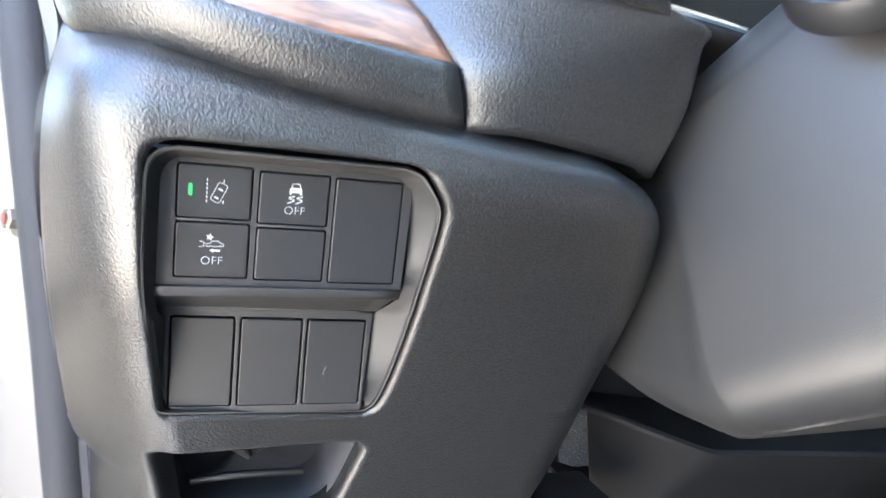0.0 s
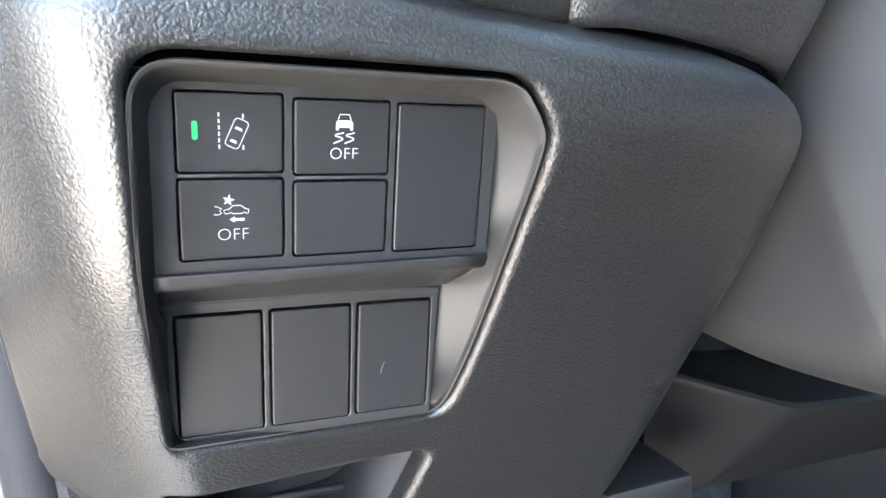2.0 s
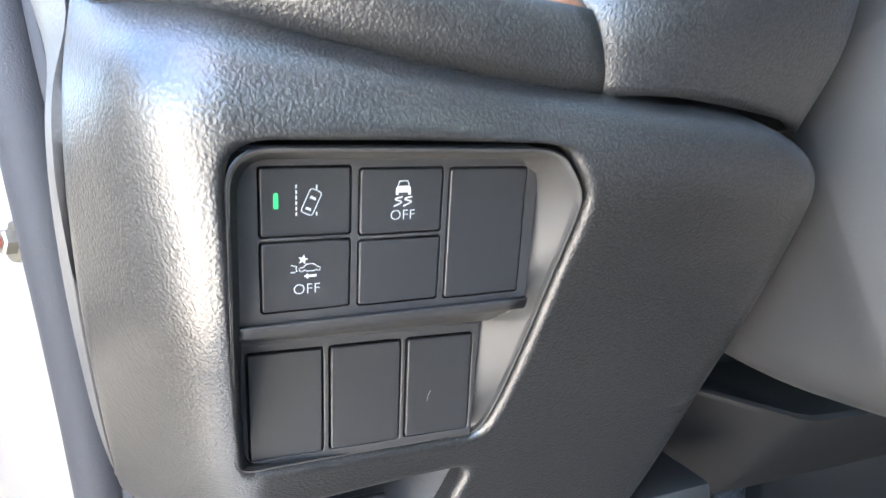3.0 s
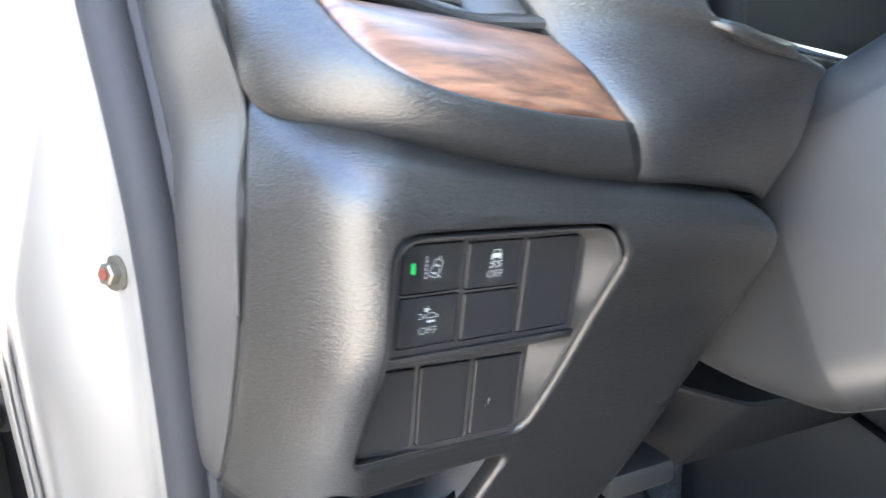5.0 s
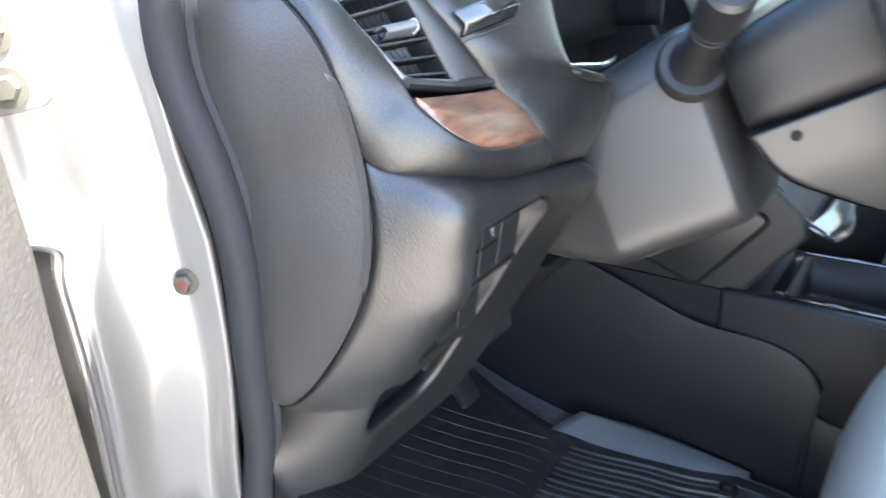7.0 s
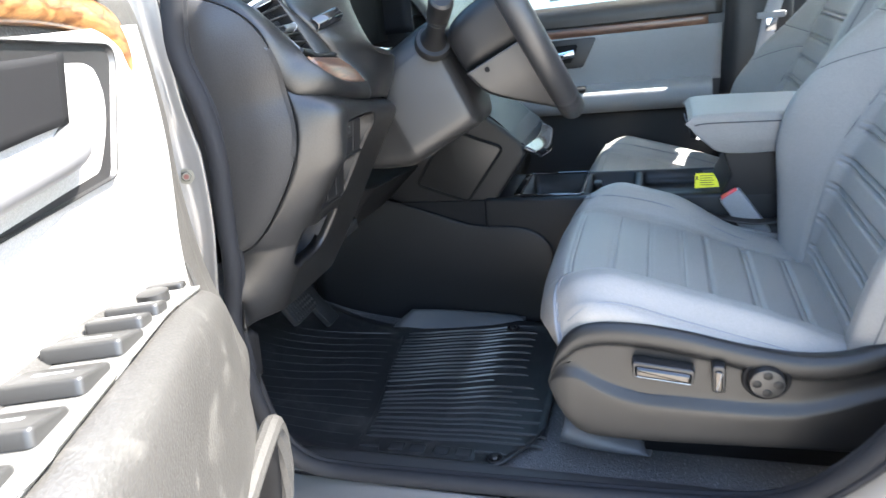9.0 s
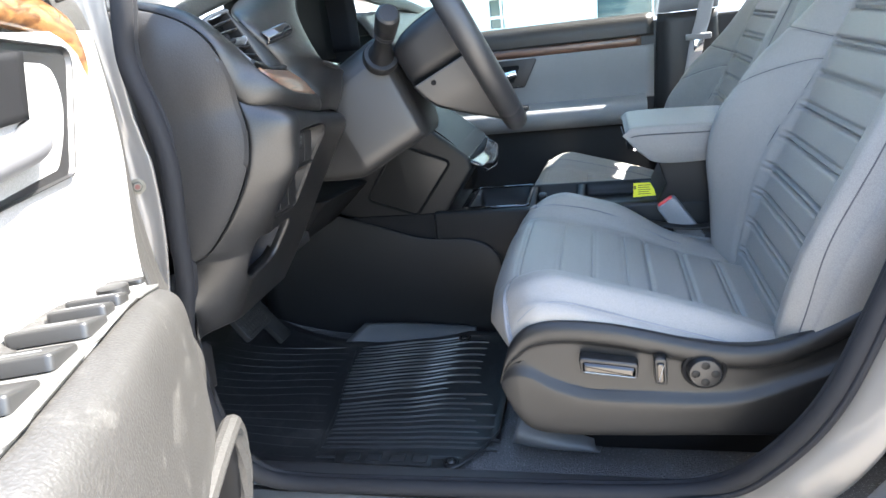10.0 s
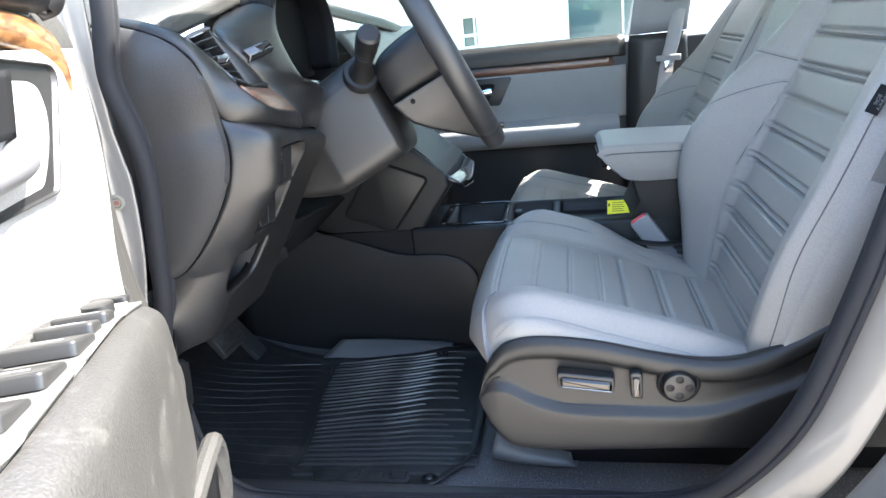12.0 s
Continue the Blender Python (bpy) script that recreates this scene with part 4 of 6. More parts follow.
# ---- centre stack and console ----
def build_console():
    root = thing("centre_console", "black plastic centre console with open storage bins", "console")
    side = [(0.34, 0.71), (0.20, 0.665), (0.02, 0.606), (-0.008, 0.604), (-0.050, 0.662), (-0.098, 0.728), (-0.118, 0.757), (-0.108, 0.785), (-0.06, 0.825), (0.02, 0.89), (0.06, 0.95), (0.12, 1.05), (0.34, 1.05)]
    part("stack_body", extrude_x(side, -0.062, 0.20, 0.008, 4), PLASTIC_LOW, root, angle=30)
    pad = [(v.x, v.y) for v in [Vector(p) for p in rounded([(0.132, 0.700), (0.018, 0.658), (-0.073, 0.775), (0.045, 0.822)], 0.012, 6)]]
    part("knee_pad", extrude_x(pad, -0.0655, -0.055, 0.002, 2), PLASTIC_FINE, root, "soft black knee pad in the console's side", angle=30)
    groove = [Vector((-0.0652, y, z)) for y, z in pad]
    part("pad_groove", tube(groove, 0.0032, 8, closed=True, up=Vector((1, 0, 0))), DARK, root)
    # gear panel on the sloping top
    bm = loft([[(-0.055, -0.115, 0.772), (-0.05, -0.138, 0.758), (-0.03, -0.145, 0.742)], [(0.05, -0.128, 0.772), (0.05, -0.150, 0.756), (0.05, -0.156, 0.738)], [(0.19, -0.115, 0.772), (0.185, -0.138, 0.758), (0.165, -0.145, 0.742)]], 12, 16)
    part("gear_panel_lip", bm, GLOSSBLUE, root, "glossy dark gear panel edge", thick=0.006)
    for x in (-0.052, 0.185):
        part("chrome_strip", tube(spline([(x, -0.118, 0.773), (x, -0.07, 0.813), (x, 0.0, 0.870)], 12), 0.0018, 10, flat=0.6), DARKCHROME, root, "thin chrome strip")
    part("gear_plate", extrude_x([(-0.112, 0.778), (-0.06, 0.829), (0.01, 0.886), (0.01, 0.88), (-0.06, 0.822), (-0.112, 0.771)], -0.048, 0.181, 0), RUBBER_DARK, root)
    # console body with bins cut in
    body = part("console_body", box((-0.074, -0.66, 0.40), (0.125, -0.02, 0.664), 0.008, 3), PLASTIC_LOW, root, angle=30)
    tools = []
    for y0, y1, deep in ((-0.225, -0.105, 0.07), (-0.335, -0.24, 0.075), (-0.475, -0.35, 0.03)):
        tools.append(part("tool", box((-0.052, y0, 0.664 - deep), (0.103, y1, 0.70), 0.010, 3), SMOOTH))
    cut(body, tools)
    for y0, y1 in ((-0.232, -0.098),):
        loop = [(-0.057, y0, 0.666), (0.108, y0, 0.666), (0.108, y1, 0.666), (-0.057, y1, 0.666)]
        part("bin_rim", tube([Vector((x, y, 0.666)) for x, y in rounded([(p[0], p[1]) for p in loop], 0.01, 4)], 0.0028, 8, closed=True), GLOSSBLACK, root)
    for x in (-0.02, 0.072):
        part("cup_arm", box((x - 0.012, -0.262, 0.640), (x + 0.012, -0.243, 0.655), 0.005, 2), SMOOTH, root)
    part("outlet_panel", box((-0.05, -0.10, 0.61), (0.10, -0.082, 0.668), 0.004), GLOSSBLACK, root)
    part("usb_socket", box((-0.045, -0.104, 0.640), (-0.015, -0.098, 0.655), 0.002), CHROME, root)
    # storage box
    bx = [(-0.495, 0.655), (-0.515, 0.70), (-0.500, 0.748), (-0.86, 0.756), (-0.86, 0.50), (-0.64, 0.50)]
    part("storage_box", extrude_x(bx, -0.073, 0.124, 0.006), PLASTIC_LOW, root, angle=30)
    part("console_core", box((-0.066, -0.03, 0.39), (0.19, 0.38, 0.66), 0.004), DARK, root)
    # carpeted tunnel side
    top = [(-0.076, 0.42, 0.72), (-0.076, 0.203, 0.664), (-0.078, 0.09, 0.628), (-0.078, 0.01, 0.603), (-0.079, -0.085, 0.598), (-0.079, -0.135, 0.583), (-0.079, -0.165, 0.550), (-0.079, -0.18, 0.50), (-0.08, -0.5, 0.48)]
    rows = []
    for p in top:
        p = Vector(p)
        z0 = 0.37
        rows.append([p + Vector((0.012, 0, -0.001)), p + Vector((0.002, 0, 0.0015)), p + Vector((-0.004, 0, -0.004)), Vector((-0.092, p.y, lerp(p.z, z0, 0.35))), Vector((-0.098, p.y, lerp(p.z, z0, 0.75))), Vector((-0.104, p.y, z0))])
    part("tunnel_panel", loft(rows, 28, 48), PLASTIC_LOW, root, "smooth black side panel along the tunnel", thick=0.003, angle=70)
    # bolster under the column, its end facet turned to the door; shade put into its colour
    tops = [(-0.400, 0.165, 0.795), (-0.340, 0.114, 0.778), (-0.330, 0.110, 0.776), (-0.320, 0.110, 0.775), (-0.20, 0.115, 0.762), (-0.070, 0.12, 0.745)]
    lows = [(-0.366, 0.215, 0.690), (-0.350, 0.182, 0.693), (-0.346, 0.178, 0.694), (-0.340, 0.178, 0.694), (-0.20, 0.195, 0.678), (-0.070, 0.215, 0.660)]
    bm = bmesh.new()
    rows = []
    for a, b in zip(tops, lows):
        a, b = Vector(a), Vector(b)
        rows.append([a + Vector((0, 0.08, 0.012)), a + Vector((0, 0.004, 0.001)), a + Vector((0, 0.0008, -0.0015))] + [a.lerp(b, t) for t in (0.06, 0.3, 0.6, 0.94)] + [b + Vector((0, 0.004, -0.002)), b + Vector((0, 0.10, 0.0))])
    grid(bm, rows)
    part("knee_bolster", bm, DARK, root, "lower bolster under the steering column, blackened for the shade there", thick=0.003, angle=25)
    part("panel_bracket", box((-0.455, 0.125, 0.722), (-0.395, 0.18, 0.742), 0.004), SMOOTH, root)
    return root


build_console()


def build_armrest():
    root = thing("console_armrest", "grey leather padded armrest lid over the console", "armrest")
    rows = []
    for x, k in ((-0.090, 0.0), (-0.087, 0.7), (-0.070, 1.0), (0.02, 1.05), (0.10, 1.0), (0.116, 0.7), (0.120, 0.0)):
        e = 0.008 * k
        rows.append([(x, -0.905, 0.78 + e), (x, -0.90, 0.802 + e), (x, -0.65, 0.812 + e), (x, -0.47, 0.816 + e), (x, -0.442 - 0.008 * k + 0.008, 0.810 + e * 0.6), (x, -0.440, 0.800), (x, -0.468, 0.775 - e), (x, -0.510, 0.750 - e * 0.4), (x, -0.65, 0.752 - e * 0.4), (x, -0.90, 0.756 - e * 0.4)])
    part("lid_cushion", loft(rows, 60, 30, closed=True, caps=True), LEATHER, root, angle=70)
    part("lid_seam", tube(spline([(-0.0905, -0.90, 0.800), (-0.0912, -0.65, 0.804), (-0.0912, -0.48, 0.807), (-0.089, -0.448, 0.804), (-0.06, -0.436, 0.805), (0.02, -0.433, 0.806)], 40), 0.0013, 6), SEAM_DARK, root)
    part("latch", box((-0.075, -0.452, 0.776), (-0.02, -0.441, 0.792), 0.003), DARK, root)
    part("latch_bar", tube([(-0.07, -0.456, 0.775), (-0.025, -0.456, 0.772)], 0.003, 8), CHROME, root)
    return root


build_armrest()


def build_tag():
    root = thing("paper_tag", "bright yellow printed tag lying in the console tray", "tag")
    at = basis((-0.048, -0.452, 0.668), (0, -1, 0.0), (0.15, 0, 1))
    bm = prism([(0, 0), (0.046, 0.002), (0.042, 0.016), (0.034, 0.030), (0.001, 0.030)], 0.0006, at)
    part("tag_paper", bm, YELLOW, root)
    for k in range(5):
        w = 0.028 - 0.003 * (k % 2)
        bm = prism([(0.010, 0.006 + k * 0.0045), (0.010 + w * 0.9, 0.006 + k * 0.0045), (0.010 + w * 0.9, 0.0075 + k * 0.0045), (0.010, 0.0075 + k * 0.0045)], 0.0002, at @ Matrix.Translation((0, 0, 0.0003)))
        part("print_bar", bm, BROWNINK, root)
    part("print_bar", prism([(0.002, 0.017), (0.006, 0.017), (0.006, 0.024), (0.002, 0.024)], 0.0002, at @ Matrix.Translation((0, 0, 0.0003))), BROWNINK, root)


build_tag()


# ---- seats ----
def cushion_z(u, y):
    """Height of the seat cushion over u (-1 left .. 1 right) and y."""
    base = table([(-0.74, 0.565), (-0.66, 0.575), (-0.55, 0.605), (-0.45, 0.635), (-0.36, 0.660), (-0.29, 0.676), (-0.25, 0.678), (-0.226, 0.666), (-0.210, 0.642), (-0.202, 0.606)], y)
    side = smooth(0.55, 0.80, abs(u)) - smooth(0.86, 1.0, abs(u)) * 0.85
    lift = 0.029 * smooth(-0.20, -0.32, y) * smooth(-0.78, -0.5, y) + 0.012
    return base + side * lift


def groove(d, w):
    return math.exp(-(d / w) ** 2)


def build_seat(cx, driver):
    side = "driver" if driver else "passenger"
    root = thing("front_seat", "light grey leather " + side + " seat with ribbed centre panels", "seat", "front seats")
    half = 0.245
    # cushion
    rows = []
    ny, nx = 220, 100
    for j in range(ny + 1):
        t = j / ny
        y = lerp(-0.735, -0.202, t)
        row = []
        for i in range(nx + 1):
            u = lerp(-1, 1, i / nx)
            wide = half * (1 - 0.05 * smooth(-0.26, -0.19, y))
            x = cx + u * wide
            z = cushion_z(u, y) - 0.034 * smooth(0.45, 0.8, u if cx < 0 else -u) * smooth(-0.40, -0.53, y)
            bow = 0.048 * abs(u) ** 4 * smooth(-0.42, -0.19, y)
            if abs(u) < 0.60:
                d = 0.0
                if y < -0.455:
                    for yy in (-0.462, -0.522, -0.530, -0.584, -0.592, -0.650):
                        d += groove(y - yy, 0.0034)
                else:
                    for yy in (-0.249, -0.255, -0.312, -0.318, -0.369, -0.375, -0.419, -0.425):
                        d += 0.35 * groove(y - yy, 0.0016)
                z -= 0.0065 * d * (1 - smooth(0.55, 0.60, abs(u)))
            z -= 0.004 * groove((abs(u) - 0.62) * half, 0.003)
            row.append((x, y - bow, z))
        # sides rolled down
        hem = min(table([(-0.735, 0.56), (-0.55, 0.60), (-0.44, 0.625), (-0.33, 0.636), (-0.262, 0.626), (-0.232, 0.612), (-0.202, 0.598)], y), row[0][2] - 0.006)
        yb = row[0][1]
        lo = [(row[0][0] - 0.004, yb, lerp(row[0][2], hem, 0.5)), (row[0][0] + 0.003, yb, hem)]
        hi = [(row[-1][0] + 0.004, yb, lerp(row[-1][2], hem, 0.5)), (row[-1][0] - 0.003, yb, hem)]
        rows.append(lo[::-1] + row + hi)
    last = rows[-1]
    rows.append([(p[0], p[1] - 0.006, p[2] - 0.010) for p in last])
    rows.append([(p[0], p[1] - 0.040, p[2] - 0.014) for p in last])
    bm = bmesh.new()
    grid(bm, rows)
    part("seat_cushion", bm, LEATHER, root, angle=75, thick=0.004)
    # woven strip up each front corner, running on as the seam along the bolster's crest
    def skin(u, y):
        drop = 0.034 * smooth(0.45, 0.8, u if cx < 0 else -u) * smooth(-0.40, -0.53, y)
        bow = 0.048 * abs(u) ** 4 * smooth(-0.42, -0.19, y)
        return Vector((cx + u * half * (1 - 0.05 * smooth(-0.26, -0.19, y)), y - bow, cushion_z(u, y) - drop))
    for e in (-1, 1):
        pts = [skin(e * 0.995, -0.208) + Vector((e * 0.004, -0.002, -0.022)), skin(e * 0.98, -0.208), skin(e * 0.95, -0.211), skin(e * 0.90, -0.217), skin(e * 0.84, -0.225), skin(e * 0.78, -0.236), skin(e * 0.72, -0.252)]
        path = spline(pts, 60)
        part("woven_strip", tube(path, lambda t: 0.0070 - 0.003 * t, 10, flat=0.45), SEAM_THREAD, root, "woven grey strip sewn into the front corner")
        for k in range(2, 58):
            way = (path[k + 1] - path[k - 1]).normalized()
            across = way.cross(Vector((-0.3 * e, 0.4, 0.8))).normalized() * 0.0060
            part("strip_stitch", tube([path[k] - across + Vector((0, 0.0012, 0.0016)), path[k] + across + Vector((0, 0.0012, 0.0016))], 0.0006, 4), LEATHER, root)
        crest = [skin(e * 0.72, -0.250), skin(e * 0.70, -0.30), skin(e * 0.70, -0.40), skin(e * 0.70, -0.52), skin(e * 0.72, -0.64)]
        part("crest_seam", tube([p + Vector((0, 0, 0.0002)) for p in spline(crest, 50)], 0.0010, 6), SEAM_THREAD, root)
        low = [skin(e * 0.99, -0.222) + Vector((e * 0.003, 0, -0.012)), skin(e * 0.985, -0.26) + Vector((e * 0.003, 0, -0.004)), skin(e * 0.97, -0.32), skin(e * 0.965, -0.42), skin(e * 0.965, -0.54), skin(e * 0.97, -0.66)]
        part("side_seam", tube(spline(low, 50), 0.0011, 6), SEAM_THREAD, root)
    # backrest, in its own plane: v up along the back, w forwards
    foot = Vector((cx, -0.624, 0.545))
    tilt = radians(19.5)
    up, fw = Vector((0, -math.sin(tilt), math.cos(tilt))), Vector((0, math.cos(tilt), math.sin(tilt)))
    nv, nx = 320, 150
    ribs = [0.06, 0.115, 0.170, 0.218, 0.276, 0.333, 0.388, 0.441, 0.497, 0.550]
    far_lift = [(0.0, 0.03), (0.12, 0.067), (0.195, 0.094), (0.27, 0.106), (0.32, 0.098), (0.39, 0.078), (0.43, 0.058), (0.51, 0.027), (0.6, 0.012), (0.70, 0.006)]
    near_lift = [(0.0, 0.02), (0.1, 0.034), (0.2, 0.038), (0.35, 0.036), (0.45, 0.030), (0.55, 0.02), (0.70, 0.008)]

    def back(u, v):
        wide = table([(0.0, 0.235), (0.10, 0.255), (0.25, 0.266), (0.40, 0.262), (0.50, 0.252), (0.58, 0.236), (0.66, 0.195), (0.70, 0.14)], v)
        a = abs(u)
        side = smooth(0.50, 0.84, a) - smooth(0.88, 1.0, a) * 1.0
        w = table([(0.0, 0.0), (0.1, 0.010), (0.2, 0.017), (0.33, 0.011), (0.5, 0.006), (0.62, -0.006), (0.68, -0.025), (0.70, -0.055)], v) + side * table(far_lift if u > 0 else near_lift, v)
        inner = 0.60 - 0.06 * smooth(0.2, 0.5, v)
        if a < inner:
            for k, r in enumerate(ribs):
                if abs(v - r) > 0.02:
                    continue
                ends = 1 - smooth(inner - 0.04, inner, a)
                if k == 6:
                    w -= 0.009 * groove(v - r, 0.004) * ends
                else:
                    w -= 0.0075 * (groove(v - r + 0.0050, 0.0026) + groove(v - r - 0.0050, 0.0026)) * ends
        elif u > 0:
            # two seams across the bolster
            w -= 0.0045 * groove(v - 0.41 + 0.085 * smooth(inner, 0.92, a), 0.0026)
            w -= 0.0035 * groove(v - 0.446, 0.0024)
        w -= 0.006 * groove((a - inner - 0.01) * wide, 0.0028)
        w -= 0.0030 * groove((a - 0.94) * wide, 0.0026)
        return foot + up * v + Vector((u * wide, 0, 0)) + fw * w
    rows = []
    for j in range(nv + 1):
        v = 0.70 * j / nv
        row = [back(lerp(-1, 1, i / nx), v) for i in range(nx + 1)]
        a, b = row[0], row[-1]
        l2 = [a - fw * 0.05 + Vector((0.004, 0, 0)), a - fw * 0.095 + Vector((0.03, 0, 0))]
        r2 = [b - fw * 0.05 - Vector((0.004, 0, 0)), b - fw * 0.095 - Vector((0.03, 0, 0))]
        rows.append(l2[::-1] + row + r2)
    bm = bmesh.new()
    vs = grid(bm, rows)
    bm.faces.new([r[0] for r in vs] + [r[-1] for r in vs][::-1])
    part("backrest", bm, LEATHER, root, angle=75)
    # sewn seams down the bolsters and round the centre panel
    for e in (-1, 1):
        for name, u0, u1, v0, v1 in (("bolster_seam", 0.955, 0.930, 0.03, 0.60), ("panel_seam", 0.61, 0.55, 0.03, 0.62)):
            line = []
            for k in range(61):
                v = lerp(v0, v1, k / 60)
                u = 0.61 - 0.06 * smooth(0.2, 0.5, v) if name == "panel_seam" else lerp(u0, u1, smooth(0.0, 0.25, v))
                line.append(back(e * u, v) + fw * 0.0004)
            part(name, tube(line, 0.0009, 6), SEAM_DARK, root)
    for name, v0, drop in (("curved_seam", 0.41, 0.085), ("cross_seam", 0.446, 0.0)):
        line = [back(lerp(0.57, 0.93, k / 30), v0 - drop * smooth(0.55, 0.92, lerp(0.57, 0.93, k / 30))) + fw * 0.0006 for k in range(31)]
        part(name, tube(line, 0.0009, 6), SEAM_DARK, root)
    # head restraint
    hr = foot + up * 0.80 - fw * 0.02
    rows = []
    for z, kx, ky in ((-0.085, 0.6, 0.5), (-0.075, 0.9, 0.9), (-0.03, 1.0, 1.0), (0.05, 0.95, 0.95), (0.085, 0.8, 0.8), (0.095, 0.4, 0.4)):
        c = hr + up * z
        rows.append([c + Vector((0.125 * kx * math.cos(a), 0, 0)) + fw * (0.045 * ky * math.sin(a)) for a in (2 * math.pi * k / 10 for k in range(10))])
    part("head_restraint", loft(rows, 40, 24, closed=True, caps=True), LEATHER, root, angle=75)
    for s in (-1, 1):
        part("restraint_post", tube([hr + up * -0.13 + Vector((s * 0.07, 0, 0)), hr + up * -0.06 + Vector((s * 0.07, 0, 0))], 0.006, 12), CHROME, root)
    # side shields
    for s in (-1, 1):
        xo = cx + s * (half + 0.009)
        tops = [(-0.800, 0.700), (-0.72, 0.688), (-0.66, 0.650), (-0.61, 0.626), (-0.56, 0.620), (-0.50, 0.629), (-0.40, 0.652), (-0.325, 0.659), (-0.285, 0.652), (-0.262, 0.634), (-0.248, 0.610), (-0.239, 0.580), (-0.236, 0.560)]
        feet = [(-0.800, 0.49), (-0.55, 0.480), (-0.36, 0.473), (-0.30, 0.476), (-0.270, 0.487), (-0.250, 0.515), (-0.240, 0.540), (-0.236, 0.553)]
        rows = []
        for k in range(81):
            y = lerp(-0.88, -0.236, 1 - (1 - k / 80) ** 1.6)
            zt, zb = table(tops, y), table(feet, y)
            h = zt - zb
            f = min(1, h / 0.14)
            frac = table([(-0.88, 0.62), (-0.70, 0.62), (-0.62, 0.56), (-0.55, 0.43), (-0.45, 0.38), (-0.36, 0.38), (-0.31, 0.46), (-0.27, 0.60), (-0.236, 0.62)], y)
            ledge = lerp(zb, zt, frac)
            sec = [(-0.020, zt - 0.004 * f), (-0.004, zt), (0.002, zt - 0.003 * f), (0.006, zt - 0.010 * f), (0.0065, zt - 0.020 * f), (0.004, zt - 0.028 * f), (-0.001, zt - 0.034 * f), (-0.002, zt - 0.045 * f), (-0.002, ledge + 0.016 * f), (0.000, ledge + 0.008 * f), (0.0065, ledge - 0.002 * f), (0.008, ledge - 0.010 * f), (0.006, lerp(zb, ledge, 0.5)), (0.003, zb + 0.006 * f), (-0.003, zb), (-0.02, zb + 0.002 * f)]
            rows.append(spline([(xo + s * (dx * f if dx > 0 else dx), y, z) for dx, z in sec], 48))
        bm = bmesh.new()
        grid(bm, rows)
        part("side_shield", bm, PLASTIC_SEAT, root, "black plastic seat base cover", thick=0.002, angle=50)
        if driver and s < 0:
            build_seat_switches(root, xo)
    # runners and bracket
    for s in (-1, 1):
        part("seat_runner", box((cx + s * 0.15 - 0.02, -0.86, 0.388), (cx + s * 0.15 + 0.02, -0.34, 0.43), 0.004), DARK, root)
        part("runner_leg", box((cx + s * 0.15 - 0.015, -0.40, 0.42), (cx + s * 0.15 + 0.015, -0.36, 0.56), 0.004), DARK, root)
        part("runner_leg", box((cx + s * 0.15 - 0.015, -0.80, 0.42), (cx + s * 0.15 + 0.015, -0.74, 0.60), 0.004), DARK, root)
    bm = loft([[(cx - 0.165, -0.232, 0.388), (cx - 0.185, -0.232, 0.404), (cx - 0.190, -0.238, 0.428), (cx - 0.150, -0.245, 0.446)], [(cx - 0.165, -0.29, 0.388), (cx - 0.192, -0.29, 0.398), (cx - 0.196, -0.29, 0.420), (cx - 0.150, -0.29, 0.440)], [(cx - 0.165, -0.375, 0.386), (cx - 0.188, -0.37, 0.391), (cx - 0.185, -0.365, 0.402), (cx - 0.150, -0.36, 0.410)]], 14, 12)
    part("runner_cover", bm, RUNNERGREY, root, "grey dusty plastic runner end cover", thick=0.004)
    if driver:
        # tag sewn into the outer bolster
        out = Vector((-0.51, 0.77, 0.38)).normalized()
        rise = Vector((0.0, -0.44, 0.90))
        at = basis(Vector((-0.588, -0.733, 0.9535)) + out * 0.0022, rise.cross(out), rise)
        tg = part("bolster_tag", prism([(-0.003, -0.017), (0.014, -0.017), (0.014, 0.017), (-0.003, 0.017)], 0.001, at), DARK, root, "small black sewn tag with white words")
        turn = at @ Matrix.Translation((0.004, 0, 0.0002)) @ Matrix.Rotation(radians(90), 4, "Z")
        lettering("SIDE", 7, 0, -1, turn, "words", tg, WHITEINK)
        lettering("AIRBAG", 6.5, 0, -7.5, turn, "words", tg, WHITEINK)
    return root


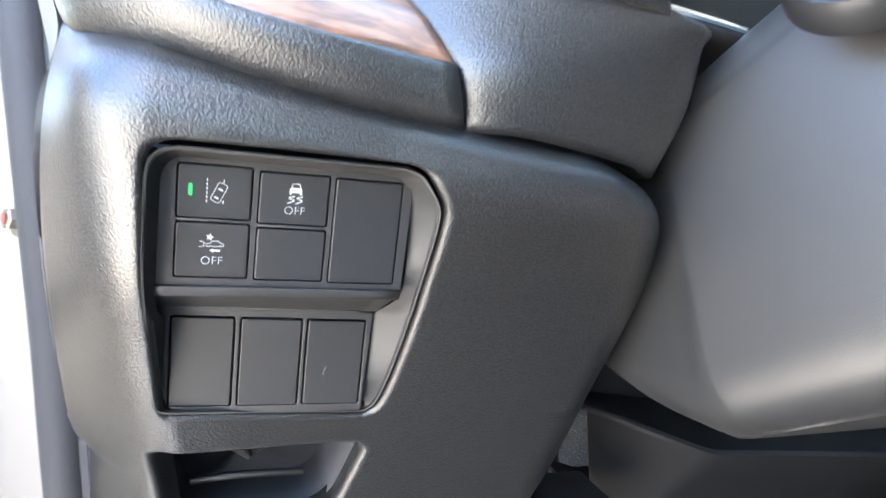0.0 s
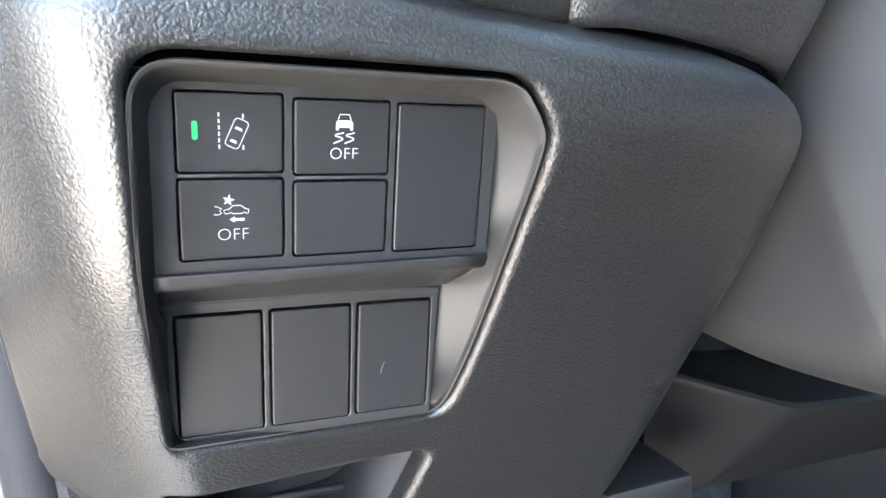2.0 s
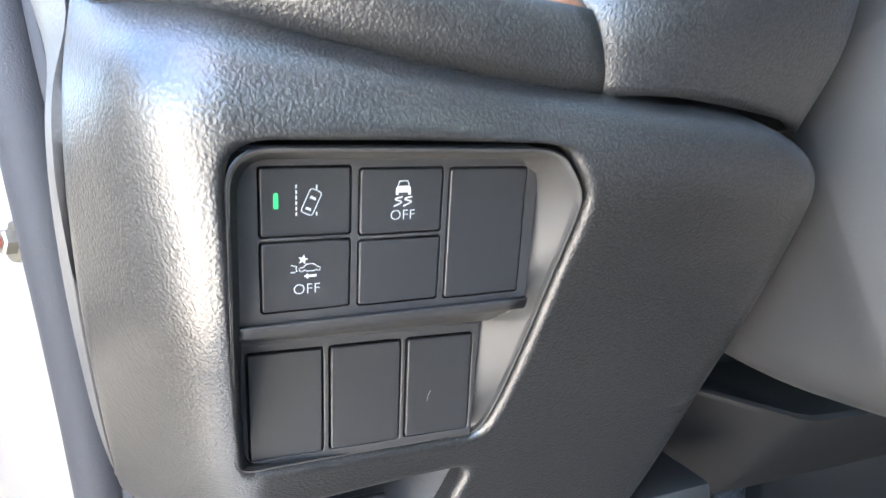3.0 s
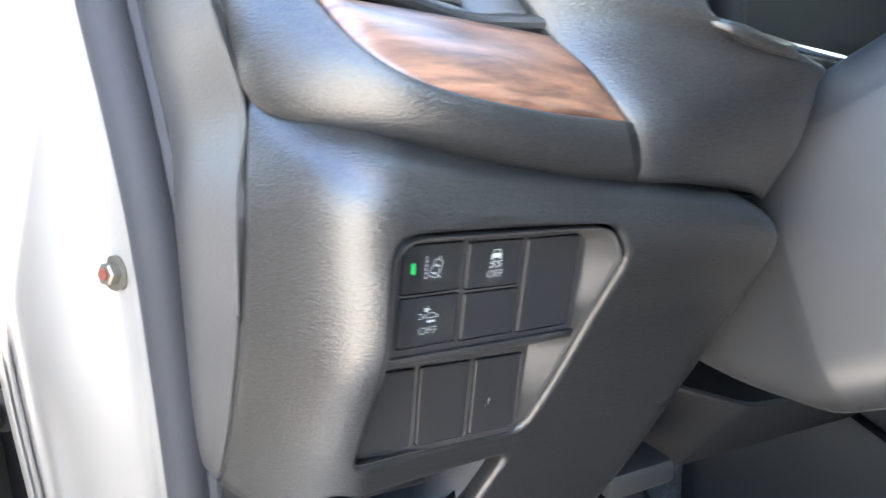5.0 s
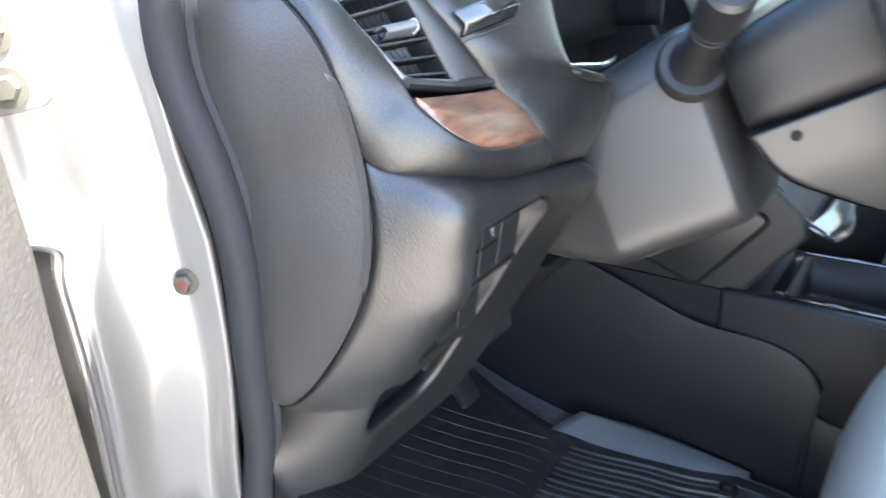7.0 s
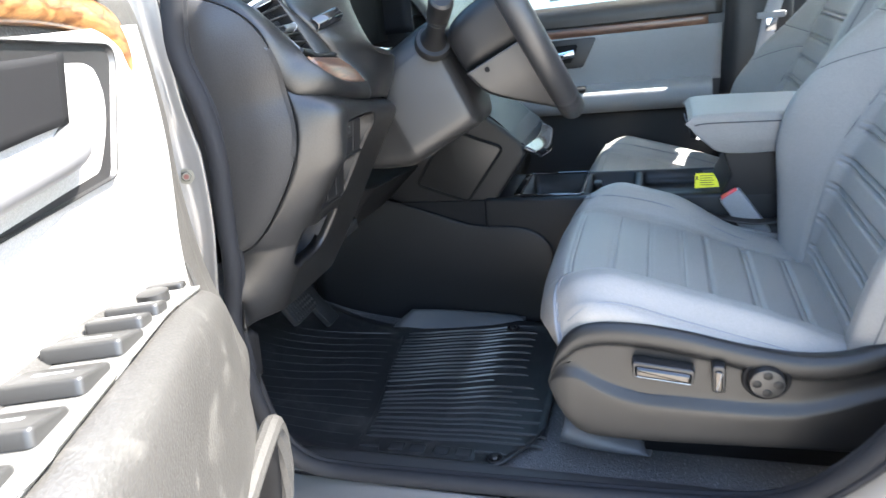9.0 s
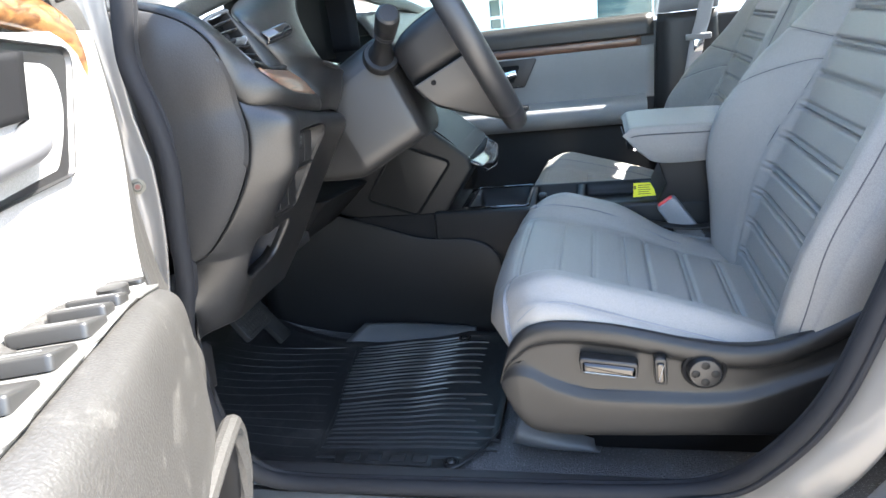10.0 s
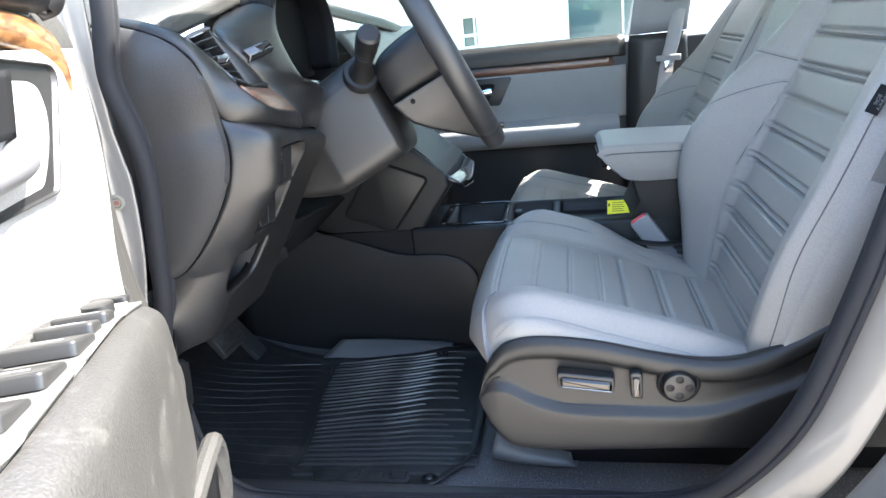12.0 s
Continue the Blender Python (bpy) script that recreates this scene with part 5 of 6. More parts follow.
def build_seat_switches(root, xo):
    """Chrome-faced power seat switches on the driver's seat base."""
    x = xo - 0.002
    out = rounded([(-0.350, 0.613), (-0.352, 0.588), (-0.428, 0.579), (-0.430, 0.603)], 0.006, 4)
    sw = part("slide_switch", extrude_x(out, x - 0.016, x + 0.004, 0.003), SMOOTH, root, "black seat switch with a chrome face", angle=30)
    out = rounded([(-0.354, 0.607), (-0.355, 0.5905), (-0.425, 0.582), (-0.426, 0.5985)], 0.005, 4)
    part("chrome_face", extrude_x(out, x - 0.0205, x - 0.010, 0.0055, 5), DARKCHROME, sw, "chrome switch face", angle=60)
    out = rounded([(-0.449, 0.612), (-0.451, 0.571), (-0.467, 0.570), (-0.466, 0.611)], 0.006, 4)
    sw = part("recline_switch", extrude_x(out, x - 0.016, x + 0.004, 0.003), SMOOTH, root, "upright seat switch with a chrome face", angle=30)
    out = rounded([(-0.453, 0.606), (-0.454, 0.576), (-0.463, 0.575), (-0.462, 0.605)], 0.003, 4)
    part("chrome_face", extrude_x(out, x - 0.0195, x - 0.012, 0.002), DARKCHROME, sw, "chrome switch face", angle=30)
    # Bright lines added as the highlight on the chrome faces.
    part("chrome_glint", tube([(x - 0.0195, -0.357, 0.5925), (x - 0.0195, -0.424, 0.5845)], 0.0007, 8), GREYMETAL, sw, "thin bright line standing for the chrome's highlight")
    part("chrome_glint", tube([(x - 0.0195, -0.4555, 0.578), (x - 0.0195, -0.4615, 0.603)], 0.0007, 8), GREYMETAL, sw, "thin bright line standing for the chrome's highlight")
    c = Vector((x, -0.515, 0.587))
    dial = part("lumbar_dial", tube([c + Vector((s, 0, 0)) for s in (0.004, -0.010, -0.013, -0.0135)], lambda t: (0.0215, 0.0215, 0.0200, 0.0185)[round(t * 3)], 32), SMOOTH, root, "round black lumbar dial")
    part("dial_ring", tube([c + Vector((-0.001, 0.026 * math.cos(a), 0.026 * math.sin(a))) for a in (2 * math.pi * k / 32 for k in range(32))], 0.0034, 8, closed=True, up=Vector((1, 0, 0))), DARK, dial)
    for k in range(4):
        a = k * math.pi / 2
        p = c + Vector((-0.0136, 0.0125 * math.cos(a), 0.0125 * math.sin(a)))
        part("dial_lobe", tube([p + Vector((0.002, 0, 0)), p, p + Vector((-0.0006, 0, 0))], lambda t: 0.0058 if t < 0.9 else 0.0046, 12), RUBBER_DARK, dial)


build_seat(-0.350, True)
passenger = build_seat(0.385, False)
passenger.location = (0, 0.020, -0.08)


def build_buckle():
    root = thing("seat_buckle", "grey seat belt buckle with a red release button", "belt buckle")
    at = Matrix.Translation((0, -0.008, 0.006)) @ basis((-0.0895, -0.537, 0.615), (0, -0.82, 0.57), (0.0, 0.57, 0.82))
    part("buckle_body", prism(rounded([(-0.021, -0.05), (0.021, -0.05), (0.021, 0.058), (-0.021, 0.058)], 0.008, 5), 0.020, at @ Matrix.Translation((0, 0, 0.01)) , 0.004, 3), GREYTRIM, root)
    part("release_button", prism(rounded([(-0.016, 0.05), (0.016, 0.05), (0.016, 0.0605), (-0.016, 0.0605)], 0.003, 3), 0.013, at @ Matrix.Translation((0, 0, 0.007)), 0.001), REDPLASTIC, root, "red release button")
    part("stalk", tube(spline([at @ Vector((0, -0.05, 0)), (-0.088, -0.57, 0.54), (-0.088, -0.58, 0.45)], 10), 0.012, 10, flat=0.4), DARK, root)


build_buckle()


# ---- floor ----
def build_mat():
    root = thing("floor_mat", "black rubber floor mat with wavy raised ribs", "floor mat")

    def mz(y):
        return table([(-0.22, 0.386), (0.12, 0.386), (0.2, 0.390), (0.30, 0.41), (0.42, 0.46), (0.52, 0.53)], y)
    rows = []
    for j in range(41):
        y = lerp(-0.205, 0.50, j / 40)
        xl = table([(-0.205, -0.51), (-0.17, -0.565), (-0.135, -0.603), (0.17, -0.605), (0.30, -0.58), (0.50, -0.53)], y)
        xr = table([(-0.205, -0.145), (-0.15, -0.13), (0.06, -0.128), (0.17, -0.168), (0.25, -0.165), (0.5, -0.14)], y)
        row = []
        for i in range(31):
            t = i / 30
            e = min(t, 1 - t) * 30
            rim = 0.008 * (1 - smooth(0, 1.5, e)) + (0.008 * (1 - smooth(0, 1.2, j)) if j < 3 else 0)
            row.append((lerp(xl, xr, t), y, mz(y) + rim))
        rows.append(row)
    bm = bmesh.new()
    grid(bm, rows)
    part("mat_sheet", bm, RUBBER_MAT, root, thick=0.004)
    # raised ribs, coloured pale for sky glints: long and short ones in turn behind the step, fine ones up the toe board
    longs = [-0.141 - k * 0.0272 for k in range(8)] + [-0.3745, -0.4065, -0.4420, -0.4780, -0.5100, -0.5370, -0.5640]

    def bend(x, y):
        k = lerp(1.0, 0.25, smooth(-0.33, -0.54, x))
        return k * (-0.022 * smooth(-0.10, 0.0, y) - 0.030 * smooth(-0.02, 0.16, y))

    def rib(x, y0, y1, r, high):
        pts = []
        for j in range(25):
            y = lerp(y0, y1, j / 24)
            xx = x + bend(x, y) - 0.10 * smooth(0.16, 0.46, y) * smooth(-0.62, -0.30, x)
            edge = table([(0.06, -0.135), (0.17, -0.182), (0.25, -0.215), (0.5, -0.21)], y) if y > 0.06 else -0.133
            if edge - 0.004 > xx > -0.592:
                pts.append((xx, y, mz(y) + high * (0.35 if j in (0, 24) else 1)))
        if len(pts) > 4:
            part("mat_rib", tube(pts, r, 6, flat=1.5), MATRIB, root)
    for i, x in enumerate(longs):
        end = -0.135 - 0.07 * smooth(-0.28, -0.50, x) + (0.055 if x < -0.55 else 0)
        step = 0.150 - 0.045 * smooth(-0.2, -0.5, x)
        rib(x, end, step, 0.0024, 0.0045)
        nxt = longs[i + 1] if i + 1 < len(longs) else x - 0.02
        if x > -0.53:
            rib(lerp(x, nxt, 0.45), end + (0.035 if x < -0.36 else 0.06), step, 0.0017, 0.0040)
        rib(x, step + 0.012, 0.45, 0.0016, 0.0022)
    # low step across the mat where the toe board begins
    part("mat_step", tube(spline([(-0.205, 0.160, mz(0.16) + 0.002), (-0.33, 0.138, mz(0.138) + 0.002), (-0.46, 0.116, 0.388), (-0.56, 0.110, 0.388)], 24), 0.005, 8, flat=0.6), RUBBER_MAT, root)
    # plain raised badge plate near the edge
    plate = rounded([(-0.556, 0.075), (-0.556, -0.095), (-0.590, -0.105), (-0.590, 0.065)], 0.008, 4)
    bm = prism(plate, 0.003, Matrix.Translation((0, 0, 0.3935)), 0.001)
    part("badge_plate", bm, RUBBER_MAT, root)
    for y0 in (0.050, 0.012, -0.030, -0.068):
        part("badge_bar", box((-0.583, y0 - 0.026, 0.3930), (-0.563, y0, 0.3955), 0.002), RUBBER, root)
    for x, y in ((-0.580, -0.135), (-0.155, -0.080)):
        part("grommet", tube([Vector((x + 0.011 * math.cos(a), y + 0.011 * math.sin(a), 0.394)) for a in (2 * math.pi * k / 24 for k in range(24))], 0.003, 8, closed=True), RUBBER_DARK, root)
        part("grommet_knob", tube([(x, y, 0.386), (x, y, 0.397), (x, y, 0.399)], lambda t: 0.0065 if t < 0.9 else 0.004, 16), SMOOTH, root)


build_mat()


def build_pedals():
    root = thing("brake_pedal", "black rubber-padded brake pedal", "pedal")
    at = basis((-0.365, 0.300, 0.552), (1, 0.0, 0.0), (0, 0.55, 0.84))
    pad = part("pedal_pad", prism(rounded([(-0.045, -0.030), (0.045, -0.030), (0.045, 0.030), (-0.045, 0.030)], 0.008, 4), 0.012, at, 0.002), RUBBER, root)
    for i in range(9):
        for j in range(5):
            p = at @ Vector((-0.036 + i * 0.009, -0.022 + j * 0.011, 0))
            n = at.to_3x3() @ Vector((0, 0, 1))
            part("pad_knob", tube([p, p + n * 0.002], 0.0030, 6), RUBBER, pad)
    part("pedal_arm", tube(spline([at @ Vector((0.01, 0.0, -0.01)), (-0.32, 0.38, 0.60), (-0.32, 0.42, 0.75)], 12), 0.008, 10), DARK, root)
    root = thing("accelerator_pedal", "black plastic accelerator pedal over the mat", "pedal")
    at = basis((-0.225, 0.36, 0.50), (1, 0, 0), (0, 0.6, 0.8))
    part("pedal_pad", prism(rounded([(-0.022, -0.08), (0.022, -0.08), (0.022, 0.06), (-0.022, 0.06)], 0.008, 4), 0.012, at, 0.002), RUBBER, root)
    part("pedal_arm", tube([at @ Vector((0, 0.05, -0.01)), (-0.225, 0.44, 0.62)], 0.007, 10), DARK, root)


build_pedals()


def build_footrest():
    root = thing("tunnel_plate", "dark grey plastic footwell plate beside the mat", "trim plate")
    a = [(-0.145, 0.155, 0.428), (-0.118, 0.05, 0.415), (-0.112, -0.06, 0.405), (-0.112, -0.10, 0.40)]
    b = [(-0.190, 0.210, 0.384), (-0.160, 0.05, 0.386), (-0.140, -0.06, 0.388), (-0.136, -0.10, 0.388)]
    m = [(Vector(p).lerp(Vector(q), 0.5) + Vector((-0.002, 0, 0.003)))[:] for p, q in zip(a, b)]
    part("plate_skin", loft([a, m, b], 20, 8), GREYPLATE, root, thick=0.004)


build_footrest()


def build_release():
    root = thing("bonnet_release", "black bonnet release lever with a white symbol beside the footwell", "lever")
    at = basis((-0.697, 0.180, 0.642), (0.45, 0.85, 0.0), (0.1, -0.1, 1))
    part("lever_body", prism(rounded([(-0.016, -0.034), (0.014, -0.034), (0.018, 0.034), (-0.012, 0.034)], 0.008, 5), 0.016, at @ Matrix.Translation((0, 0, 0.010)), 0.003, 3), DARK, root)
    part("lever_socket", prism(rounded([(-0.024, -0.048), (0.022, -0.048), (0.024, 0.042), (-0.020, 0.042)], 0.010, 5), 0.010, at, 0.002), DARK, root)
    mark = at @ Matrix.Translation((0.002, 0.014, 0.0104))
    part("symbol", prism(rounded([(-0.005, -0.008), (0.005, -0.008), (0.006, 0.008), (-0.004, 0.010)], 0.003, 4), 0.0003, mark), WHITEINK, root, "white bonnet symbol")


build_release()


# ---- car body round the cabin ----
def build_shell():
    floor = part("floor", loft([[(-0.66, -1.3, 0.38), (-0.66, -0.2, 0.38), (-0.66, 0.25, 0.385), (-0.66, 0.5, 0.48), (-0.66, 0.62, 0.70), (-0.66, 0.62, 1.1)], [(0.74, -1.3, 0.38), (0.74, -0.2, 0.38), (0.74, 0.25, 0.385), (0.74, 0.5, 0.48), (0.74, 0.62, 0.70), (0.74, 0.62, 1.1)]], 40, 12), CARPET, thick=0.02)
    tagged(floor, "charcoal carpeted car floor and toe board", "carpet", kind="structure")
    # roof, rear and far side
    # Unseen roof; far edge carried outwards to trim sun on the passenger side.
    roof = part("ceiling", loft([[(x, -1.9, 1.50 - abs(x) * 0.06), (x, -1.0, 1.56 - abs(x) * 0.06), (x, -0.22, 1.53 - abs(x) * 0.06), (x, -0.115, 1.512 - abs(x) * 0.06)] for x in (-0.652, -0.3, 0.0, 0.3, 0.785)], 16, 16), HEADLINER, thick=0.03)
    tagged(roof, "light grey headliner", "ceiling", kind="structure")
    back = part("wall_rear", box((-0.72, -1.35, 0.36), (0.74, -1.28, 1.02), 0.01), PLASTIC_FINE)
    tagged(back, "dark rear of the cabin", "wall", kind="structure")
    for name, lo, hi, label in (("window_rear", (-0.66, -1.32, 1.02), (0.70, -1.315, 1.45), "tinted rear window of the cabin"), ("window_near_rear", (-0.685, -1.31, 1.02), (-0.68, -0.86, 1.44), "tinted rear side window")):
        pane = part(name, box(lo, hi, 0.0), GLASS)
        pane.visible_shadow = False
        tagged(pane, label, "window", kind="structure")
    # far side above the floor
    low = part("wall_far", box((0.745, -1.4, 0.30), (0.79, 0.7, 0.985), 0.01), PLASTIC_FINE)
    tagged(low, "dark inner car side", "wall", kind="structure")
    # windscreen
    glass = part("windscreen", loft([[(x, 0.66 - 0.10 * abs(x), 1.20), (x, 0.34, 1.345), (x, -0.125, 1.527 - abs(x) * 0.05)] for x in (-0.66, -0.3, 0, 0.3, 0.68)], 16, 16), GLASS, thick=0.004)
    glass.visible_shadow = False
    tagged(glass, "green-tinted laminated windscreen", "windscreen", kind="structure")
    for s in (-1, 1):
        x0, x1 = (-0.72, -0.66) if s < 0 else (0.74, 0.66)
        p = part("a_pillar", loft([[(x0, 0.55, 1.08), (x0 + 0.03 * s, 0.62, 1.10), (x0 - 0.06 * s, 0.58, 1.12)], [(x0 - 0.02 * s, 0.28, 1.30), (x0 + 0.01 * s, 0.34, 1.32), (x0 - 0.07 * s, 0.30, 1.34)], [(x1, -0.02, 1.44), (x1 + 0.02 * s, 0.02, 1.46), (x1 - 0.06 * s, 0.0, 1.48)]], 12, 20), GREYTRIM, thick=0.02)
        tagged(p, "grey trimmed windscreen pillar", "pillar", kind="structure")


build_shell()


def build_far_door():
    root = thing("passenger_door", "closed front door with grey padded trim and a wood strip", "car door")

    def slab(prof, ys, name, mat, label="", thick=0.004, nu=24, nv=24):
        rows = [[(x, y, z + 0.03 * (y + 0.3) * k) for x, z, k in prof] for y in ys]
        return part(name, loft(rows, nu, nv), mat, root, label, thick=thick, angle=70)
    ys = (0.50, 0.2, -0.1, -0.4, -0.555)
    slab([(0.785, 1.0, 0), (0.765, 1.008, 0), (0.742, 0.998, 0), (0.732, 0.975, 0), (0.731, 0.944, 0)], ys, "window_ledge", PLASTIC, "dark grained window ledge")
    slab([(0.733, 0.944, 0), (0.729, 0.939, 0), (0.728, 0.929, 0), (0.730, 0.918, 0), (0.734, 0.913, 0)], (0.50, 0.2, -0.1, -0.4, -0.518), "wood_strip", WOOD_DULL, "brown wood trim strip", thick=0.002, nu=12)
    slab([(0.735, 0.915, 0), (0.732, 0.905, 0), (0.733, 0.86, 0), (0.737, 0.80, 0), (0.735, 0.76, 0)], ys, "padded_insert", GREYTRIM, "grey padded door insert")
    slab([(0.735, 0.770, 0), (0.715, 0.768, 0), (0.678, 0.758, 0), (0.664, 0.742, 0), (0.668, 0.712, 0), (0.700, 0.688, 0), (0.738, 0.682, 0)], (0.13, 0.05, -0.1, -0.3, -0.50, -0.53), "door_armrest", GREYTRIM, "grey padded door armrest")
    slab([(0.736, 0.690, 0), (0.742, 0.66, 0), (0.735, 0.55, 0), (0.725, 0.45, 0), (0.735, 0.38, 0)], ys, "lower_trim", PLASTIC_LOW, "dark lower door trim")
    bez = part("handle_bezel", prism([(y, z) for y, z in rounded([(0.205, 0.912), (0.160, 0.826), (0.05, 0.826), (0.03, 0.912)], 0.008, 4)], 0.012, basis((0.726, 0, 0), (0, -1, 0), (0, 0, 1)), 0.002), SMOOTH, root, "black door handle bezel")
    # Flat dark plate on the bezel, painted shade for the cup.
    part("handle_cup", prism(rounded([(0.150, 0.895), (0.125, 0.842), (0.065, 0.842), (0.055, 0.895)], 0.008, 4), 0.006, basis((0.7235, 0, 0), (0, -1, 0), (0, 0, 1))), DARK, bez)
    part("handle_lever", tube(spline([(0.720, -0.135, 0.870), (0.716, -0.105, 0.866), (0.718, -0.075, 0.862)], 10), 0.008, 10, flat=1.4), CHROME, bez, "chrome inner door lever")
    part("handle_strip", tube([(0.722, -0.158, 0.826), (0.722, -0.05, 0.826)], 0.002, 8), CHROME, bez)
    part("pull_cup", box((0.668, -0.17, 0.758), (0.71, -0.10, 0.772), 0.004), SMOOTH, root)
    part("speaker_pod", tube([(0.735, 0.12, 0.55), (0.712, 0.12, 0.55)], lambda t: 0.10 - 0.02 * t, 32), PLASTIC_FINE, root)
    # window frame and glass
    g = part("window_glass", loft([[(0.762, 0.42, 1.0), (0.70, 0.20, 1.25), (0.66, 0.05, 1.42)], [(0.762, -0.56, 1.0), (0.70, -0.60, 1.25), (0.66, -0.63, 1.44)]], 10, 10), GLASS_CLEAR, root, "clear side window", thick=0.004)
    g.visible_shadow = False
    return root


build_far_door()


def build_far_pillar():
    ob = part("b_pillar", loft([[(0.735, -0.545, 0.38), (0.715, -0.60, 0.38), (0.72, -0.74, 0.38), (0.75, -0.76, 0.38)], [(0.735, -0.555, 0.72), (0.708, -0.60, 0.72), (0.712, -0.73, 0.72), (0.745, -0.745, 0.72)], [(0.738, -0.565, 1.0), (0.712, -0.605, 1.0), (0.715, -0.72, 1.0), (0.745, -0.735, 1.0)]], 20, 20), PLASTIC_FINE, thick=0.02)
    tagged(ob, "dark lower centre pillar trim", "pillar", kind="structure")
    ob = part("b_pillar_upper", loft([[(0.738, -0.567, 1.002), (0.711, -0.605, 1.002), (0.714, -0.72, 1.002), (0.745, -0.735, 1.002)], [(0.66, -0.60, 1.25), (0.645, -0.64, 1.25), (0.648, -0.74, 1.25), (0.67, -0.76, 1.25)], [(0.63, -0.63, 1.48), (0.60, -0.66, 1.48), (0.60, -0.76, 1.48), (0.63, -0.78, 1.48)]], 20, 16), GREYTRIM, thick=0.02)
    tagged(ob, "grey upper centre pillar trim", "pillar", kind="structure")
    root = thing("seat_belt", "grey webbing seat belt with a latch tongue", "seat belt")
    rows = [[Vector((0.70, y - 0.020, z)), Vector((0.696, y, z)), Vector((0.70, y + 0.020, z))] for y, z in ((-0.715, 1.12), (-0.69, 0.98), (-0.675, 0.92), (-0.655, 0.80), (-0.62, 0.62))]
    part("webbing", loft(rows, 6, 20), BELT, root, thick=0.0016)
    part("tongue", box((0.684, -0.712, 0.918), (0.692, -0.640, 0.936), 0.004, 3), GREYTRIM, root, "grey plastic tongue body")
    part("tongue_plate", box((0.687, -0.690, 0.885), (0.690, -0.664, 0.920), 0.002), CHROME, root, "steel latch plate")
    part("belt_guide", box((0.68, -0.76, 1.085), (0.70, -0.66, 1.105), 0.006, 3), GREYTRIM, root)


build_far_pillar()


# ---- driver's side: seal, jamb, sill, rear door, open door ----
SEAL_PATH = [(-0.740, 0.110, 1.30), (-0.745, 0.120, 1.15), (-0.743, 0.138, 1.07), (-0.736, 0.128, 1.0), (-0.732, 0.127, 0.94), (-0.731, 0.139, 0.86), (-0.731, 0.150, 0.78), (-0.732, 0.170, 0.70), (-0.726, 0.172, 0.60), (-0.710, 0.165, 0.50), (-0.690, 0.135, 0.44), (-0.672, 0.08, 0.415), (-0.664, -0.05, 0.410), (-0.656, -0.30, 0.410), (-0.652, -0.46, 0.415), (-0.668, -0.535, 0.445), (-0.705, -0.585, 0.52), (-0.735, -0.63, 0.62), (-0.742, -0.667, 0.741), (-0.742, -0.70, 0.87), (-0.735, -0.74, 1.05), (-0.70, -0.78, 1.3)]


